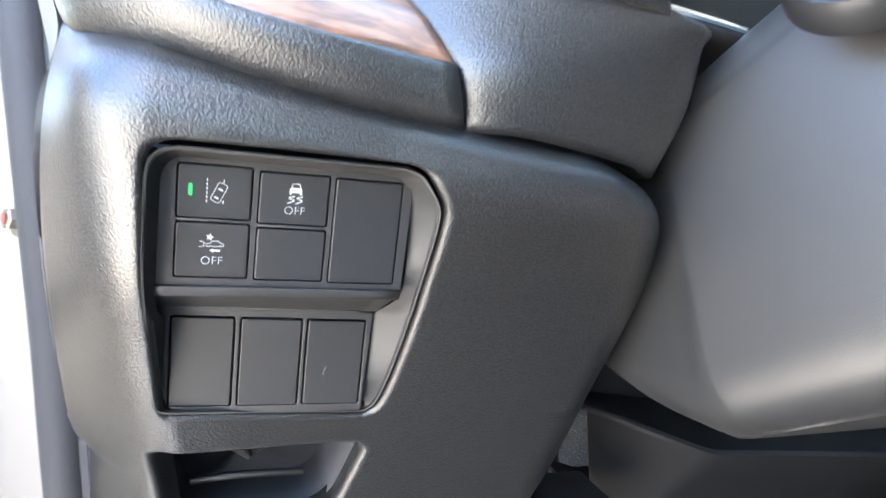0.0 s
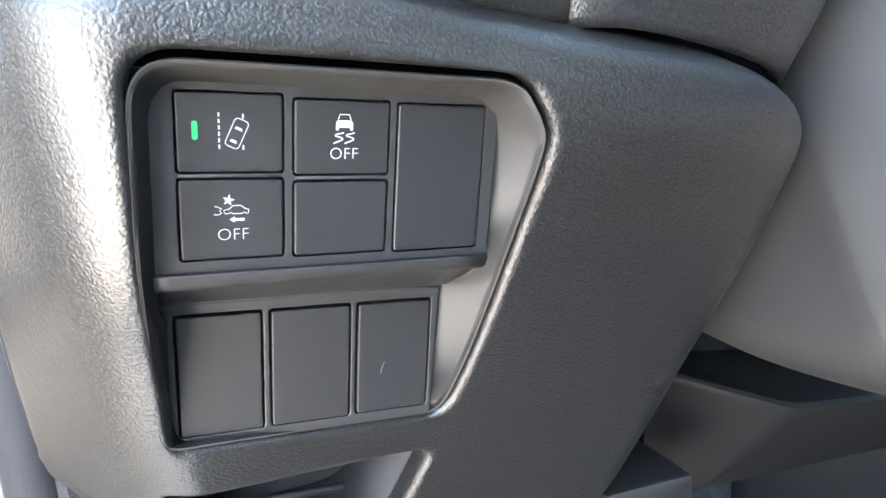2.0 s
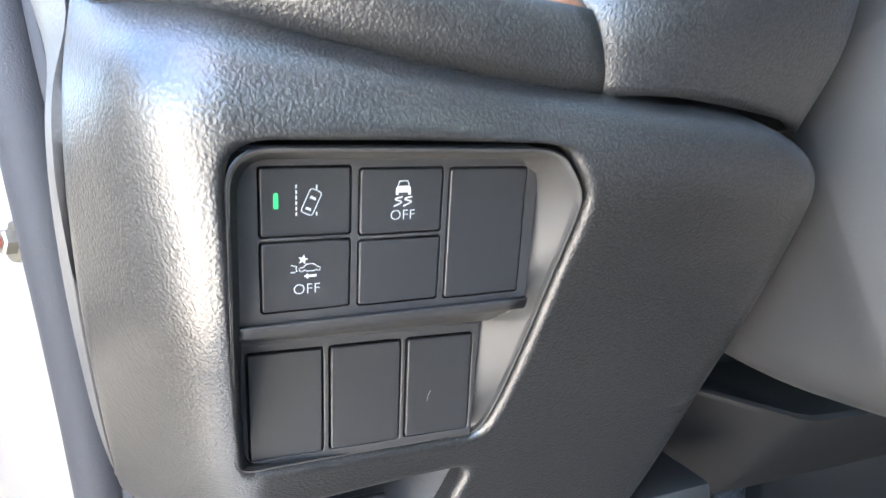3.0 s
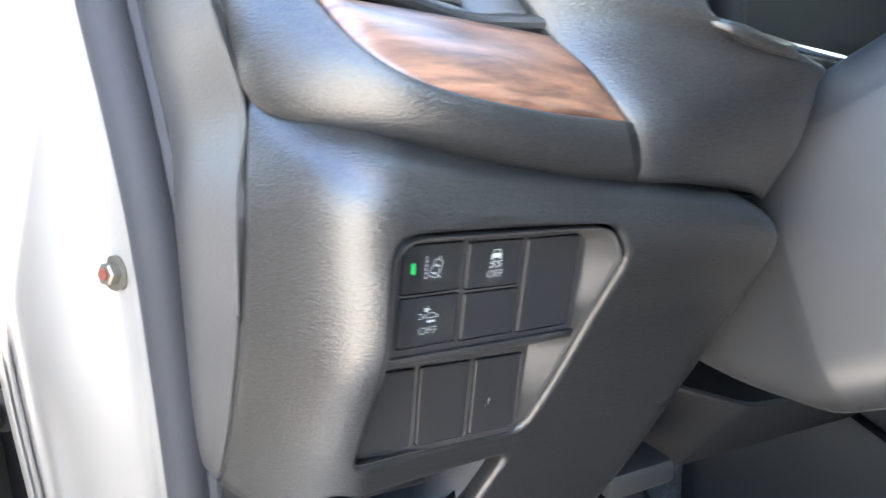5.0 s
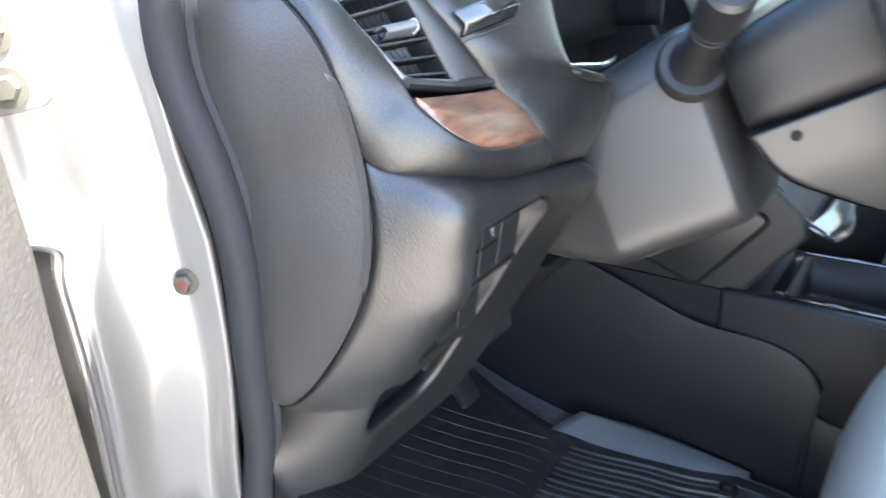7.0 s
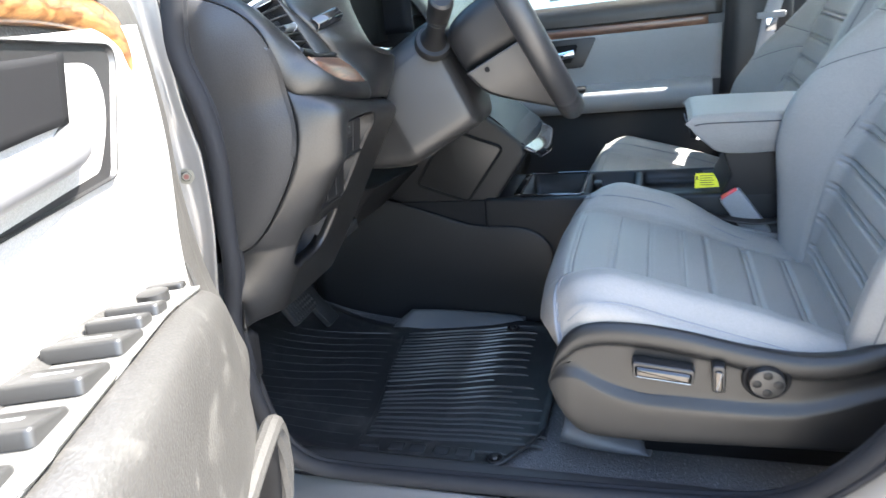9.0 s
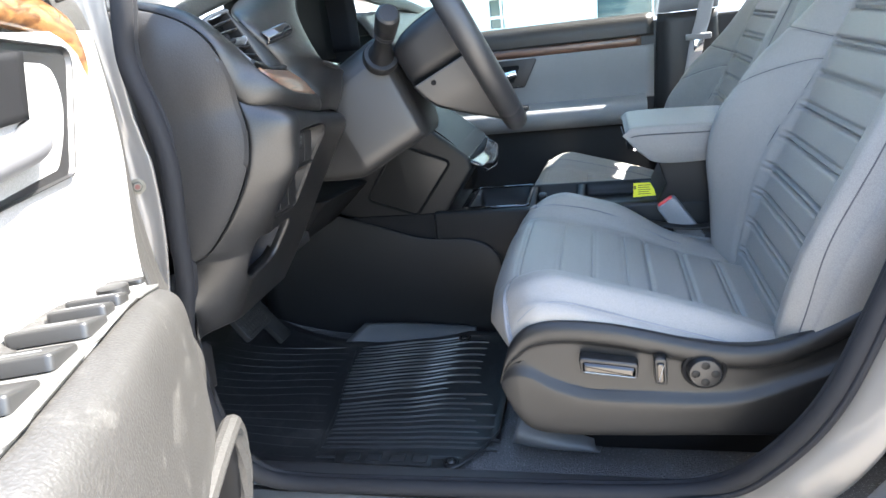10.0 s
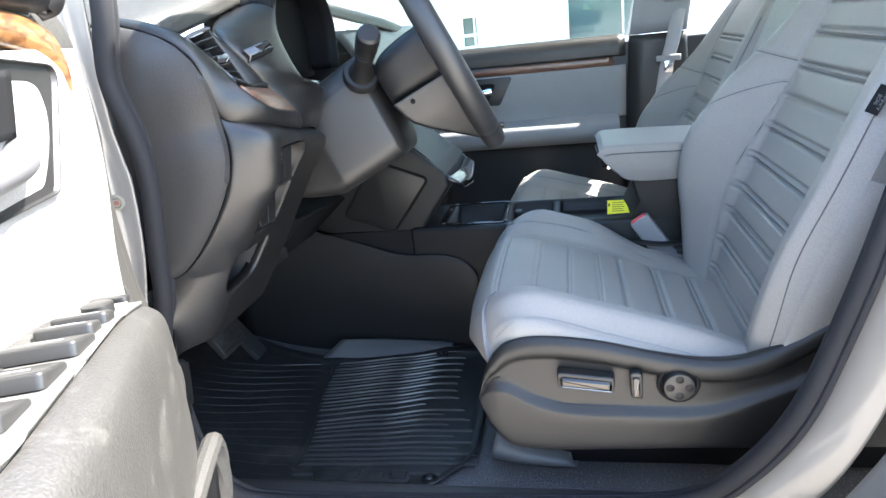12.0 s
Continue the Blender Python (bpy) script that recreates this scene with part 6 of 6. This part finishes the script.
def build_opening():
    root = thing("door_seal", "dark rubber door seal round the front door opening", "door seal")
    path = spline(SEAL_PATH, 240)
    X = Vector((1, 0, 0))
    part("seal_bulb", tube([p + Vector((0.0015, 0, 0)) for p in path], 0.0120, 16, up=X), SEALRUB, root)
    inner = [p + Vector((0.0155, 0, 0)) + (Vector((0, -0.2, 0.7)) - Vector((0, p.y, p.z))).normalized() * 0.003 for p in path]
    part("seal_lip", tube(inner, 0.0065, 10, up=X), SEALRUB, root)

    # metal flange and hinge pillar, swept along the front edge of the opening
    def jamb(z, y, bow):
        y += 0.018 - 0.016 * smooth(0.95, 1.08, z)
        o = -0.011 * smooth(0.95, 1.08, z)
        head = [(-0.733 + o, y + 0.016, z), (-0.741 + o, y + 0.011, z), (-0.746 + o, y + 0.021, z), (-0.751 + o, y + 0.027 + bow, z), (-0.760 + o, y + 0.032 + bow, z), (-0.786, y + 0.044 + bow, z), (-0.803, y + 0.058, z)]
        if z > 0.98:
            return head + [(-0.830, y + 0.066, z), (-0.862, y + 0.085, z), (-0.872, y + 0.11, z), (-0.872, y + 0.35, z)]
        return head + [(-0.810, y + 0.060, z), (-0.814, y + 0.068, z), (-0.816, y + 0.08, z), (-0.816, y + 0.35, z)]
    secs = [jamb(1.45, 0.04, 0), jamb(1.25, 0.108, 0.002), jamb(1.10, 0.126, 0.0), jamb(1.02, 0.125, -0.004), jamb(0.985, 0.119, 0.0), jamb(0.968, 0.116, 0.002), jamb(0.94, 0.113, 0.004), jamb(0.85, 0.122, 0.0), jamb(0.72, 0.150, 0.004), jamb(0.60, 0.158, 0.006), jamb(0.48, 0.15, 0.0), jamb(0.32, 0.12, 0.0)]
    ob = part("hinge_pillar", loft(secs, 64, 90), PAINT, thick=0.004, angle=70)
    tagged(ob, "champagne-white painted hinge pillar of the door opening", "pillar", kind="structure")
    ob = part("seal_backing", loft([[(-0.790, 0.262, z), (-0.75, 0.262, z), (x, 0.240, z)] for x, z in ((-0.722, 1.02), (-0.722, 0.85), (-0.694, 0.79), (-0.694, 0.42))], 6, 16), PLASTIC_FINE, thick=0.006)
    tagged(ob, "dark plastic backing behind the door seal", "seal backing", kind="structure")
    # Added black box; it paints the shade deep in the door gap.
    ob = part("gap_liner", box((-0.93, 0.30, 0.35), (-0.82, 0.33, 1.0), 0.004), DARK)
    tagged(ob, "dark box for the shade in the gap between pillar and door", "door gap", kind="structure")
    ob = part("fender_edge", box((-0.94, 0.225, 0.35), (-0.846, 0.34, 1.0), 0.008, 3), PAINT)
    tagged(ob, "champagne-white painted inner fender edge", "body panel", kind="structure")
    # sill
    secs = [[(-0.60, y, 0.395), (-0.63, y, 0.402), (-0.652, y, 0.404), (-0.668, y, 0.398), (-0.69, y, 0.392), (-0.73, y, 0.388), (-0.775, y, 0.37), (-0.79, y, 0.31), (-0.77, y, 0.22)] for y in (0.30, 0.1, -0.2, -0.5, -0.8)]
    ob = part("sill_paint", loft([s[3:] for s in secs], 40, 10), PAINT, thick=0.004)
    tagged(ob, "champagne-white painted door sill", "sill", kind="structure")
    ob = part("sill_trim", loft([s[:4] for s in [[(-0.592, y, 0.383), (-0.604, y, 0.401), (-0.64, y, 0.405), (-0.660, y, 0.400)] for y in (0.20, 0.0, -0.25, -0.515)]], 20, 12), SILLPLASTIC, thick=0.004)
    tagged(ob, "black plastic sill scuff trim", "sill trim", kind="structure")
    ob = part("sill_trim", loft([[(-0.592, y, 0.383 + h), (-0.604 - h * 0.3, y, 0.401 + h), (-0.64 - h * 0.3, y, 0.405 + h), (-0.660 - h * 0.3, y, 0.400 + h)] for y, h in ((-0.519, 0.0), (-0.57, 0.02), (-0.65, 0.09), (-0.72, 0.22), (-0.79, 0.45), (-0.84, 0.7))], 20, 24), PLASTIC_FINE, thick=0.004)
    tagged(ob, "black lower centre pillar trim", "pillar trim", kind="structure")
    # kick panel ahead of the sill
    ob = part("kick_panel", loft([[(-0.715, 0.17, 0.72), (-0.71, 0.17, 0.55), (-0.66, 0.13, 0.41)], [(-0.70, 0.30, 0.75), (-0.69, 0.30, 0.58), (-0.64, 0.28, 0.40)], [(-0.67, 0.55, 0.78), (-0.66, 0.55, 0.60), (-0.63, 0.5, 0.45)]], 14, 14), PLASTIC_FINE, thick=0.004)
    tagged(ob, "dark kick panel beside the footwell", "trim panel", kind="structure")
    # rear edge of the opening in body colour
    edge = [(-0.660, -0.43, 0.403), (-0.677, -0.537, 0.440), (-0.714, -0.588, 0.516), (-0.744, -0.633, 0.616), (-0.751, -0.670, 0.738), (-0.751, -0.703, 0.868), (-0.744, -0.743, 1.05), (-0.709, -0.783, 1.3)]
    rows = []
    for k, p in enumerate(edge):
        p = Vector(p)
        n = Vector((0, -0.75, -0.65)) if k < 4 else Vector((0, -1, -0.15))
        rows.append([p + Vector((0.006, 0, 0)), p + n * 0.006, p + Vector((-0.012, 0, 0)) + n * 0.016, p + Vector((-0.022, 0, 0)) + n * 0.030, p + Vector((-0.030, 0, 0)) + n * 0.050])
    ob = part("opening_edge", loft(rows, 24, 60), PAINT, thick=0.004)
    tagged(ob, "painted body flange behind the door seal", "body flange", kind="structure")
    ob = part("seal_channel", tube(spline([Vector(p) + Vector((-0.003, 0, 0)) for p in edge], 80), 0.004, 10, up=X), SEALRUB)
    tagged(ob, "black secondary rubber seal", "door seal", kind="structure")
    root = thing("pillar_bolt", "zinc-plated bolt with red thread lock on the hinge pillar", "bolt")
    c, n = Vector((-0.752, 0.162, 0.924)), Vector((-0.75, -0.62, 0.1)).normalized()
    part("washer", tube([c - n * 0.004, c + n * 0.0015], 0.0095, 24), ZINC, root)
    part("bolt_head", tube([c, c + n * 0.0065, c + n * 0.0075], lambda t: 0.0062 if t < 0.9 else 0.0052, 6), ZINC, root)
    part("thread_lock", tube([c + n * 0.0065, c + n * 0.0082], 0.0030, 10), REDMARK, root, "red paint mark")


build_opening()


def build_rear_door():
    root = thing("rear_door", "closed champagne-white rear door", "car door")
    rows = []
    for z, x in ((0.30, -0.81), (0.36, -0.85), (0.50, -0.885), (0.65, -0.895), (0.80, -0.905), (0.95, -0.90), (1.05, -0.87)):
        y0 = table([(0.30, -0.52), (0.42, -0.56), (0.55, -0.66), (0.70, -0.72), (0.9, -0.765), (1.05, -0.80)], z)
        rows.append([(x + 0.09, y0 + 0.002, z), (x + 0.03, y0 - 0.002, z), (x + 0.006, y0 - 0.012, z), (x, y0 - 0.04, z), (x - 0.006, y0 - 0.4, z), (x, y0 - 0.95, z)])
    part("door_skin", loft(rows, 40, 40), PAINT, root, thick=0.004)
    return root


build_rear_door()

HINGE = Vector((-0.870, 0.215, 0))
OPEN = radians(70)
DD, DN = Vector((-math.sin(OPEN), -math.cos(OPEN), 0)), Vector((math.cos(OPEN), -math.sin(OPEN), 0))


def dp(d, n, z):
    """A point of the open door: d from the hinge along it, n off its plane towards the cabin side, z up."""
    return HINGE + DD * (d + 0.105) + DN * (n + 0.065) + Vector((0, 0, z))


def build_open_door():
    root = thing("driver_door", "open front door with black grained trim and wood inlay", "car door")

    def sheet(stations, ns, name, mat, label="", thick=0.004, nu=30, nv=30, closed=False):
        return part(name, loft([[dp(*p) for p in s] for s in stations], nu, nv, closed), mat, root, label, thick=thick, angle=70)
    # trim skin, front edge to rear, its black lightened to stand in for sun
    stat = []
    front = [(0.41, 0.15), (0.60, 0.13), (0.67, 0.10), (0.71, 0.055), (0.74, 0.022), (0.80, 0.02), (0.86, 0.010), (0.92, 0.004), (1.0, 0.0), (1.13, 0.0)]
    for d, k in ((-0.066, -0.06), (-0.064, -0.018), (-0.055, -0.010), (-0.03, -0.005), (0.0, 0.0), (0.15, 0.004), (0.5, 0.006), (0.95, 0.0), (1.0, -0.05)):
        prof = [(0.045, 1.145), (0.070, 1.138), (0.082, 1.10), (0.084, 1.02), (0.080, 0.95), (0.086, 0.86), (0.104, 0.79), (0.108, 0.74), (0.098, 0.66), (0.092, 0.48), (0.06, 0.41)]
        stat.append([(d + table(front, z) * smooth(0.3, 0.0, d), n + k, z) for n, z in prof])
    sheet(stat, 0, "door_trim", PLASTIC_DOOR, "black grained door trim, lightened for the sun on it", nu=60, nv=60)
    stat = [[(d, n, z) for n, z in ((0.05, 1.10), (-0.05, 1.09), (-0.075, 0.9), (-0.075, 0.6), (-0.05, 0.36), (0.05, 0.38))] for d in (-0.05, -0.045, 0.3, 0.95, 1.0)]
    sheet(stat, 0, "outer_skin", PAINT, "champagne-white painted door shell")
    stat = [[(-0.05, -0.07, 1.09), (-0.052, 0.0, 1.09), (-0.05, 0.045, 1.09)], [(-0.055, -0.07, 0.75), (-0.057, 0.0, 0.75), (-0.05, 0.045, 0.75)], [(-0.05, -0.07, 0.38), (-0.052, 0.0, 0.38), (-0.05, 0.045, 0.40)]]
    sheet(stat, 0, "door_front_end", PAINT, "painted front end of the door", nu=12, nv=20)
    # grey padded insert between the wood and the armrest, sunlight put into its lighter colour
    skin = [(0.48, 0.092), (0.66, 0.098), (0.74, 0.108), (0.79, 0.104), (0.86, 0.086), (0.95, 0.080), (1.02, 0.084), (1.10, 0.082)]
    heights = (0.800, 0.84, 0.88, 0.92, 0.96, 1.0, 1.05, 1.10)
    stat = []
    for dd, lift in ((0.0, -0.002), (0.0005, 0.0035), (0.004, 0.0062), (0.03, 0.0075), (0.14, 0.0075), (0.5, 0.0085), (0.93, 0.004)):
        stat.append([(table([(0.80, 0.06), (0.88, 0.046), (0.92, 0.032), (0.96, 0.014), (1.02, 0.006), (1.10, 0.0)], z) + dd, table(skin, z) + lift, z) for z in heights])
    sheet(stat, 0, "padded_insert", DOORPAD, "grey padded door insert, lightened for the sun on it", nu=40, nv=40)
    # upper pad
    stat = [[(d, 0.085, 1.128), (d, 0.098, 1.133), (d, 0.102, 1.150), (d, 0.088, 1.172), (d, 0.06, 1.18)] for d in (0.040, 0.044, 0.06, 0.3, 0.9)]
    sheet(stat, 0, "upper_pad", LEATHER_BLACK, "black padded upper door trim", nu=16, nv=30, thick=0.006)
    # wood inlay with a hooked tip, sunlight put into its brighter colour
    mid = [(0.047, 1.058), (0.043, 1.074), (0.048, 1.092), (0.075, 1.106), (0.13, 1.116), (0.25, 1.122), (0.6, 1.126)]
    wid = [0.012, 0.023, 0.022, 0.017, 0.013, 0.013, 0.013]
    rows = []
    for i, ((d, z), w) in enumerate(zip(mid, wid)):
        a, b = mid[max(i - 1, 0)], mid[min(i + 1, len(mid) - 1)]
        t = Vector((b[0] - a[0], b[1] - a[1])).normalized()
        s = Vector((-t.y, t.x)) * w
        rows.append([dp(d - s.x, 0.080, z - s.y), dp(d - s.x * 0.9, 0.091, z - s.y * 0.9), dp(d, 0.095, z), dp(d + s.x * 0.9, 0.091, z + s.y * 0.9), dp(d + s.x, 0.080, z + s.y)])
    part("wood_inlay", loft(rows, 16, 60), WOOD_SUN, root, "glossy wood inlay, coloured golden-brown as in sun", thick=0.002)
    # handle bowl
    bowl = [(x, y) for x, y in rounded([(0.068, 1.088), (0.128, 1.000), (0.36, 1.004), (0.36, 1.112)], 0.012, 8)]
    rows = []
    c = Vector((0.24, 1.05))
    for k, n in ((1.018, 0.084), (1.013, 0.0945), (1.0, 0.0985), (0.985, 0.0985), (0.965, 0.0955), (0.80, 0.0945), (0.62, 0.0938), (0.50, 0.0934), (0.3, 0.093), (0.02, 0.093)):
        rows.append([dp(c.x + (x - c.x) * k, n, c.y + (y - c.y) * k) for x, y in bowl])
    bm = bmesh.new()
    grid(bm, rows, True)
    part("handle_bowl", bm, SMOOTH, root, "smooth dark inner handle surround", thick=0.002)
    # Flat dark sheet over the bowl stands in for the recess's shade.
    rows = [[dp(d, n, z) for d, n, z in ((0.150, 0.0955, 1.088), (0.20, 0.0965, 1.088), (0.28, 0.0965, 1.09), (0.34, 0.0955, 1.09))], [dp(d, n, z) for d, n, z in ((0.170, 0.0955, 1.046), (0.21, 0.0965, 1.046), (0.28, 0.0965, 1.044), (0.34, 0.0955, 1.044))]]
    part("handle_recess", loft(rows, 12, 8), DARK, root, "flat dark sheet for the shade of the handle recess", thick=0.003)
    part("door_lever", tube(spline([dp(0.170, 0.094, 1.036), dp(0.20, 0.104, 1.031), dp(0.30, 0.108, 1.029)], 14), 0.013, 14, flat=0.8), GREYMETAL_DULL, root, "satin silver inner door lever")
    # armrest
    rows = []
    for d, w, top in ((0.040, 0.006, 0.828), (0.046, 0.026, 0.848), (0.062, 0.040, 0.870), (0.09, 0.050, 0.888), (0.13, 0.060, 0.902), (0.19, 0.069, 0.916), (0.25, 0.077, 0.924), (0.33, 0.085, 0.930), (0.42, 0.09, 0.934), (0.60, 0.09, 0.93), (0.64, 0.03, 0.90)):
        rows.append([(d, 0.075, top + 0.016 * smooth(0.05, 0.2, d)), (d, 0.086, top + 0.013 * smooth(0.05, 0.2, d)), (d, 0.085 + w * 0.25, top + 0.003), (d, 0.085 + w * 0.5, top + 0.002), (d, 0.085 + w * 0.82, top - 0.002), (d, 0.085 + w, top - 0.018), (d, 0.085 + w * 1.0, top - 0.07), (d, 0.085 + w * 0.95, top - 0.14), (d, 0.085 + w * 0.75, top - 0.20), (d, 0.080, top - 0.23)])
    part("door_armrest", loft([[dp(*p) for p in r] for r in rows], 48, 48), ARMREST, root, "black armrest with window switches", thick=0.004, angle=70)

    def top_at(d):
        return table([(0.046, 0.848), (0.062, 0.870), (0.09, 0.888), (0.13, 0.902), (0.19, 0.916), (0.25, 0.924), (0.33, 0.930), (0.42, 0.934), (0.60, 0.93)], d) + 0.0035
    rows = [[dp(d, n, top_at(d) + 0.001) for n in (0.096, 0.102, 0.092 + w, 0.096 + w)] for d, w in ((0.085, 0.015), (0.11, 0.030), (0.2, 0.042), (0.3, 0.050), (0.40, 0.054), (0.53, 0.05))]
    # Lighter than the switches only to carry the painted sheen.
    pl = part("switch_plate", loft(rows, 12, 40), SMOOTH_DOOR, root, "window switch plate, lightened to grey for its sheen", thick=0.003)
    at = basis(dp(0.165, 0.114, top_at(0.165) + 0.003), DD + Vector((0, 0, 0.1)), DN)
    part("mirror_knob", tube([at @ Vector((0, 0, s)) for s in (-0.002, 0.005, 0.006)], lambda t: 0.011 - 0.002 * (t > 0.9), 24), SWITCH_DOOR, pl, "round mirror control knob")
    part("mirror_selector", prism(rounded([(-0.030, -0.014), (-0.019, -0.014), (-0.019, 0.014), (-0.030, 0.014)], 0.004, 4), 0.004, at @ Matrix.Translation((0, 0, 0.003)), 0.001), SWITCH_DOOR, pl)
    for k, d in enumerate((0.200, 0.225, 0.258, 0.302, 0.346, 0.390)):
        at = basis(dp(d, 0.117, top_at(d) + 0.0025), DD + Vector((0, 0, 0.2)), DN)
        w = 0.009 if k < 2 else 0.016
        h = 0.018 if k < 2 else 0.023
        sw = part("window_switch", prism(rounded([(-w, -h), (w, -h), (w, h), (-w, h)], 0.004, 3), 0.009, at @ Matrix.Rotation(radians(-5), 4, "Y") @ Matrix.Translation((0, 0, 0.0052)), 0.0022, 3), SWITCH_DOOR, pl)
        ic = at @ Matrix.Rotation(radians(-5), 4, "Y") @ Matrix.Translation((0, 0, 0.0054))
        part("print_bar", prism([(-0.002, -0.010), (0.001, -0.010), (0.001, 0.010), (-0.002, 0.010)], 0.0002, ic), WHITEINK, sw)
    # ribbed tread at the trim's front
    for k in range(9):
        p = [dp(-0.020 + k * 0.005, 0.0790 + k * 0.0006, 0.866 + k * 0.003), dp(-0.020 + k * 0.005, 0.0845 + k * 0.0006, 0.836)]
        part("trim_rib", tube(p, 0.0011, 6), PLASTIC_DOOR, root)
    part("trim_cap", prism([(-0.014, -0.012), (0.014, -0.012), (0.014, 0.012), (-0.014, 0.012)], 0.006, basis(dp(0.005, 0.0785, 0.892), DD, (0.0, 0, 1)) @ Matrix.Rotation(radians(180), 4, "Y") @ Matrix.Translation((0, 0, 0.002)), 0.001), PLASTIC_DOOR, root)
    # door pocket, the shade of its inside put into the colour
    rows = []
    for d, n, z in ((0.03, 0.09, 0.55), (0.035, 0.110, 0.57), (0.04, 0.130, 0.65), (0.060, 0.140, 0.722), (0.11, 0.142, 0.738), (0.3, 0.14, 0.738), (0.6, 0.13, 0.73)):
        rows.append([dp(d, n, z), dp(d + 0.012, n - 0.012, z - 0.004), dp(d + 0.022, n - 0.045, z - 0.02), dp(d + 0.03, n - 0.05, 0.43)])
    part("door_pocket", loft(rows, 16, 40), DARK, root, "moulded door pocket, blackened for the shade inside", thick=0.003)
    part("pocket_rim", tube(spline([dp(0.030, 0.09, 0.53), dp(0.034, 0.108, 0.57), dp(0.039, 0.130, 0.65), dp(0.058, 0.140, 0.724), dp(0.11, 0.142, 0.740), dp(0.3, 0.14, 0.740), dp(0.6, 0.13, 0.732)], 60), 0.0095, 10), PLASTIC_DOOR, root)
    # hinges and the wiring boot in the gap
    for z, y in ((0.55, 0.225), (1.080, 0.170)):
        at = basis((-0.806, y, z), (1, -0.55, 0), (0, 0, 1))
        leaf = part("hinge_leaf", prism(rounded([(-0.045, -0.032), (0.008, -0.026), (0.010, 0.024), (-0.045, 0.032)], 0.010, 5), 0.010, at @ Matrix.Translation((0, 0, 0.005)), 0.002), PAINT, root, "painted steel hinge leaf")
        part("hinge_knuckle", tube([at @ Vector((-0.038, s, 0.008)) for s in (-0.036, 0.036)], 0.010, 16), PAINT, leaf)
        for s in (-0.014, 0.014):
            c, n = at @ Vector((-0.012, s, 0.005)), at.to_3x3() @ Vector((0, 0, 1))
            part("hinge_washer", tube([c, c + n * 0.002], 0.011, 20), ZINC, leaf)
            part("hinge_bolt", tube([c, c + n * 0.008, c + n * 0.009], lambda t: 0.0075 if t < 0.9 else 0.006, 6), ZINC, leaf)
    path = spline([(-0.815, 0.27, 0.828), (-0.845, 0.225, 0.832), (-0.885, 0.205, 0.838), (-0.925, 0.200, 0.845)], 90)
    part("wiring_boot", tube(path, lambda t: 0.012 + 0.002 * math.sin(t * 75), 18), RUBBER, root, "corrugated black rubber wiring boot")
    c = Vector((-0.826, 0.262, 0.945))
    part("check_arm", box((-0.86, 0.262, 0.915), (-0.822, 0.275, 0.932), 0.003), ZINC, root, "steel door check arm")
    return root


build_open_door()


def build_check():
    root = thing("door_check", "bare metal door check link on the hinge pillar", "door check")
    c = Vector((-0.784, 0.196, 0.690))
    out = Vector((-0.45, -0.88, 0.1)).normalized()
    at = basis(c, (0.88, -0.45, 0.0), (0, 0, 1))
    part("bracket", prism(rounded([(-0.020, -0.016), (0.016, -0.022), (0.018, 0.020), (-0.016, 0.024)], 0.006, 4), 0.006, at @ Matrix.Translation((0, 0, 0.006)), 0.0015), ZINC_PALE, root)
    part("link", tube(spline([c + out * 0.006, c + out * 0.03 + Vector((-0.012, 0, -0.016)), c + out * 0.05 + Vector((-0.04, 0, -0.034))], 16), 0.006, 10, flat=0.5), ZINC_PALE, root)
    for dz in (-0.010, 0.012):
        p = c + Vector((0.002, 0, dz))
        part("rivet", tube([p, p + out * 0.013, p + out * 0.015], lambda t: 0.006 if t < 0.9 else 0.0045, 12), ZINC_PALE, root)


build_check()


# ---- outside ----
def build_outside():
    g = part("ground", box((-150, -150, -0.3), (150, 150, 0), 0), CONCRETE)
    tagged(g, "pale sunlit concrete lot", "ground", kind="structure")
    root = thing("white_building", "white commercial building with glazed windows across the lot", "building")
    X = 13.0
    wall = part("facade", box((X, -25, 0), (X + 6, 30, 7), 0.02), WHITEWALL, root)
    tools = []
    wins = [(-1.85, -0.35, 0.46, 3.2), (1.45, 1.84, 0.58, 1.25), (5.0, 7.0, 0.5, 3.0)]
    for a, b, z0, z1 in wins:
        tools.append(part("tool", box((X - 0.5, a, z0), (X + 0.3, b, z1), 0), WHITEWALL))
    cut(wall, tools)
    for a, b, z0, z1 in wins:
        w = part("window", box((X + 0.16, a, z0), (X + 0.2, b, z1), 0), OFFICEGLASS, root, "reflective office window")
        for z in (z0 + 0.02, lerp(z0, z1, 0.4), z1 - 0.02):
            part("frame_bar", box((X + 0.06, a, z - 0.03), (X + 0.15, b, z + 0.03), 0.004), WHITEWALL, w)
        for y in (a + 0.03, lerp(a, b, 0.25), b - 0.03):
            part("frame_bar", box((X + 0.05, y - 0.02, z0), (X + 0.14, y + 0.02, z1), 0.004), WHITEWALL, w)


build_outside()
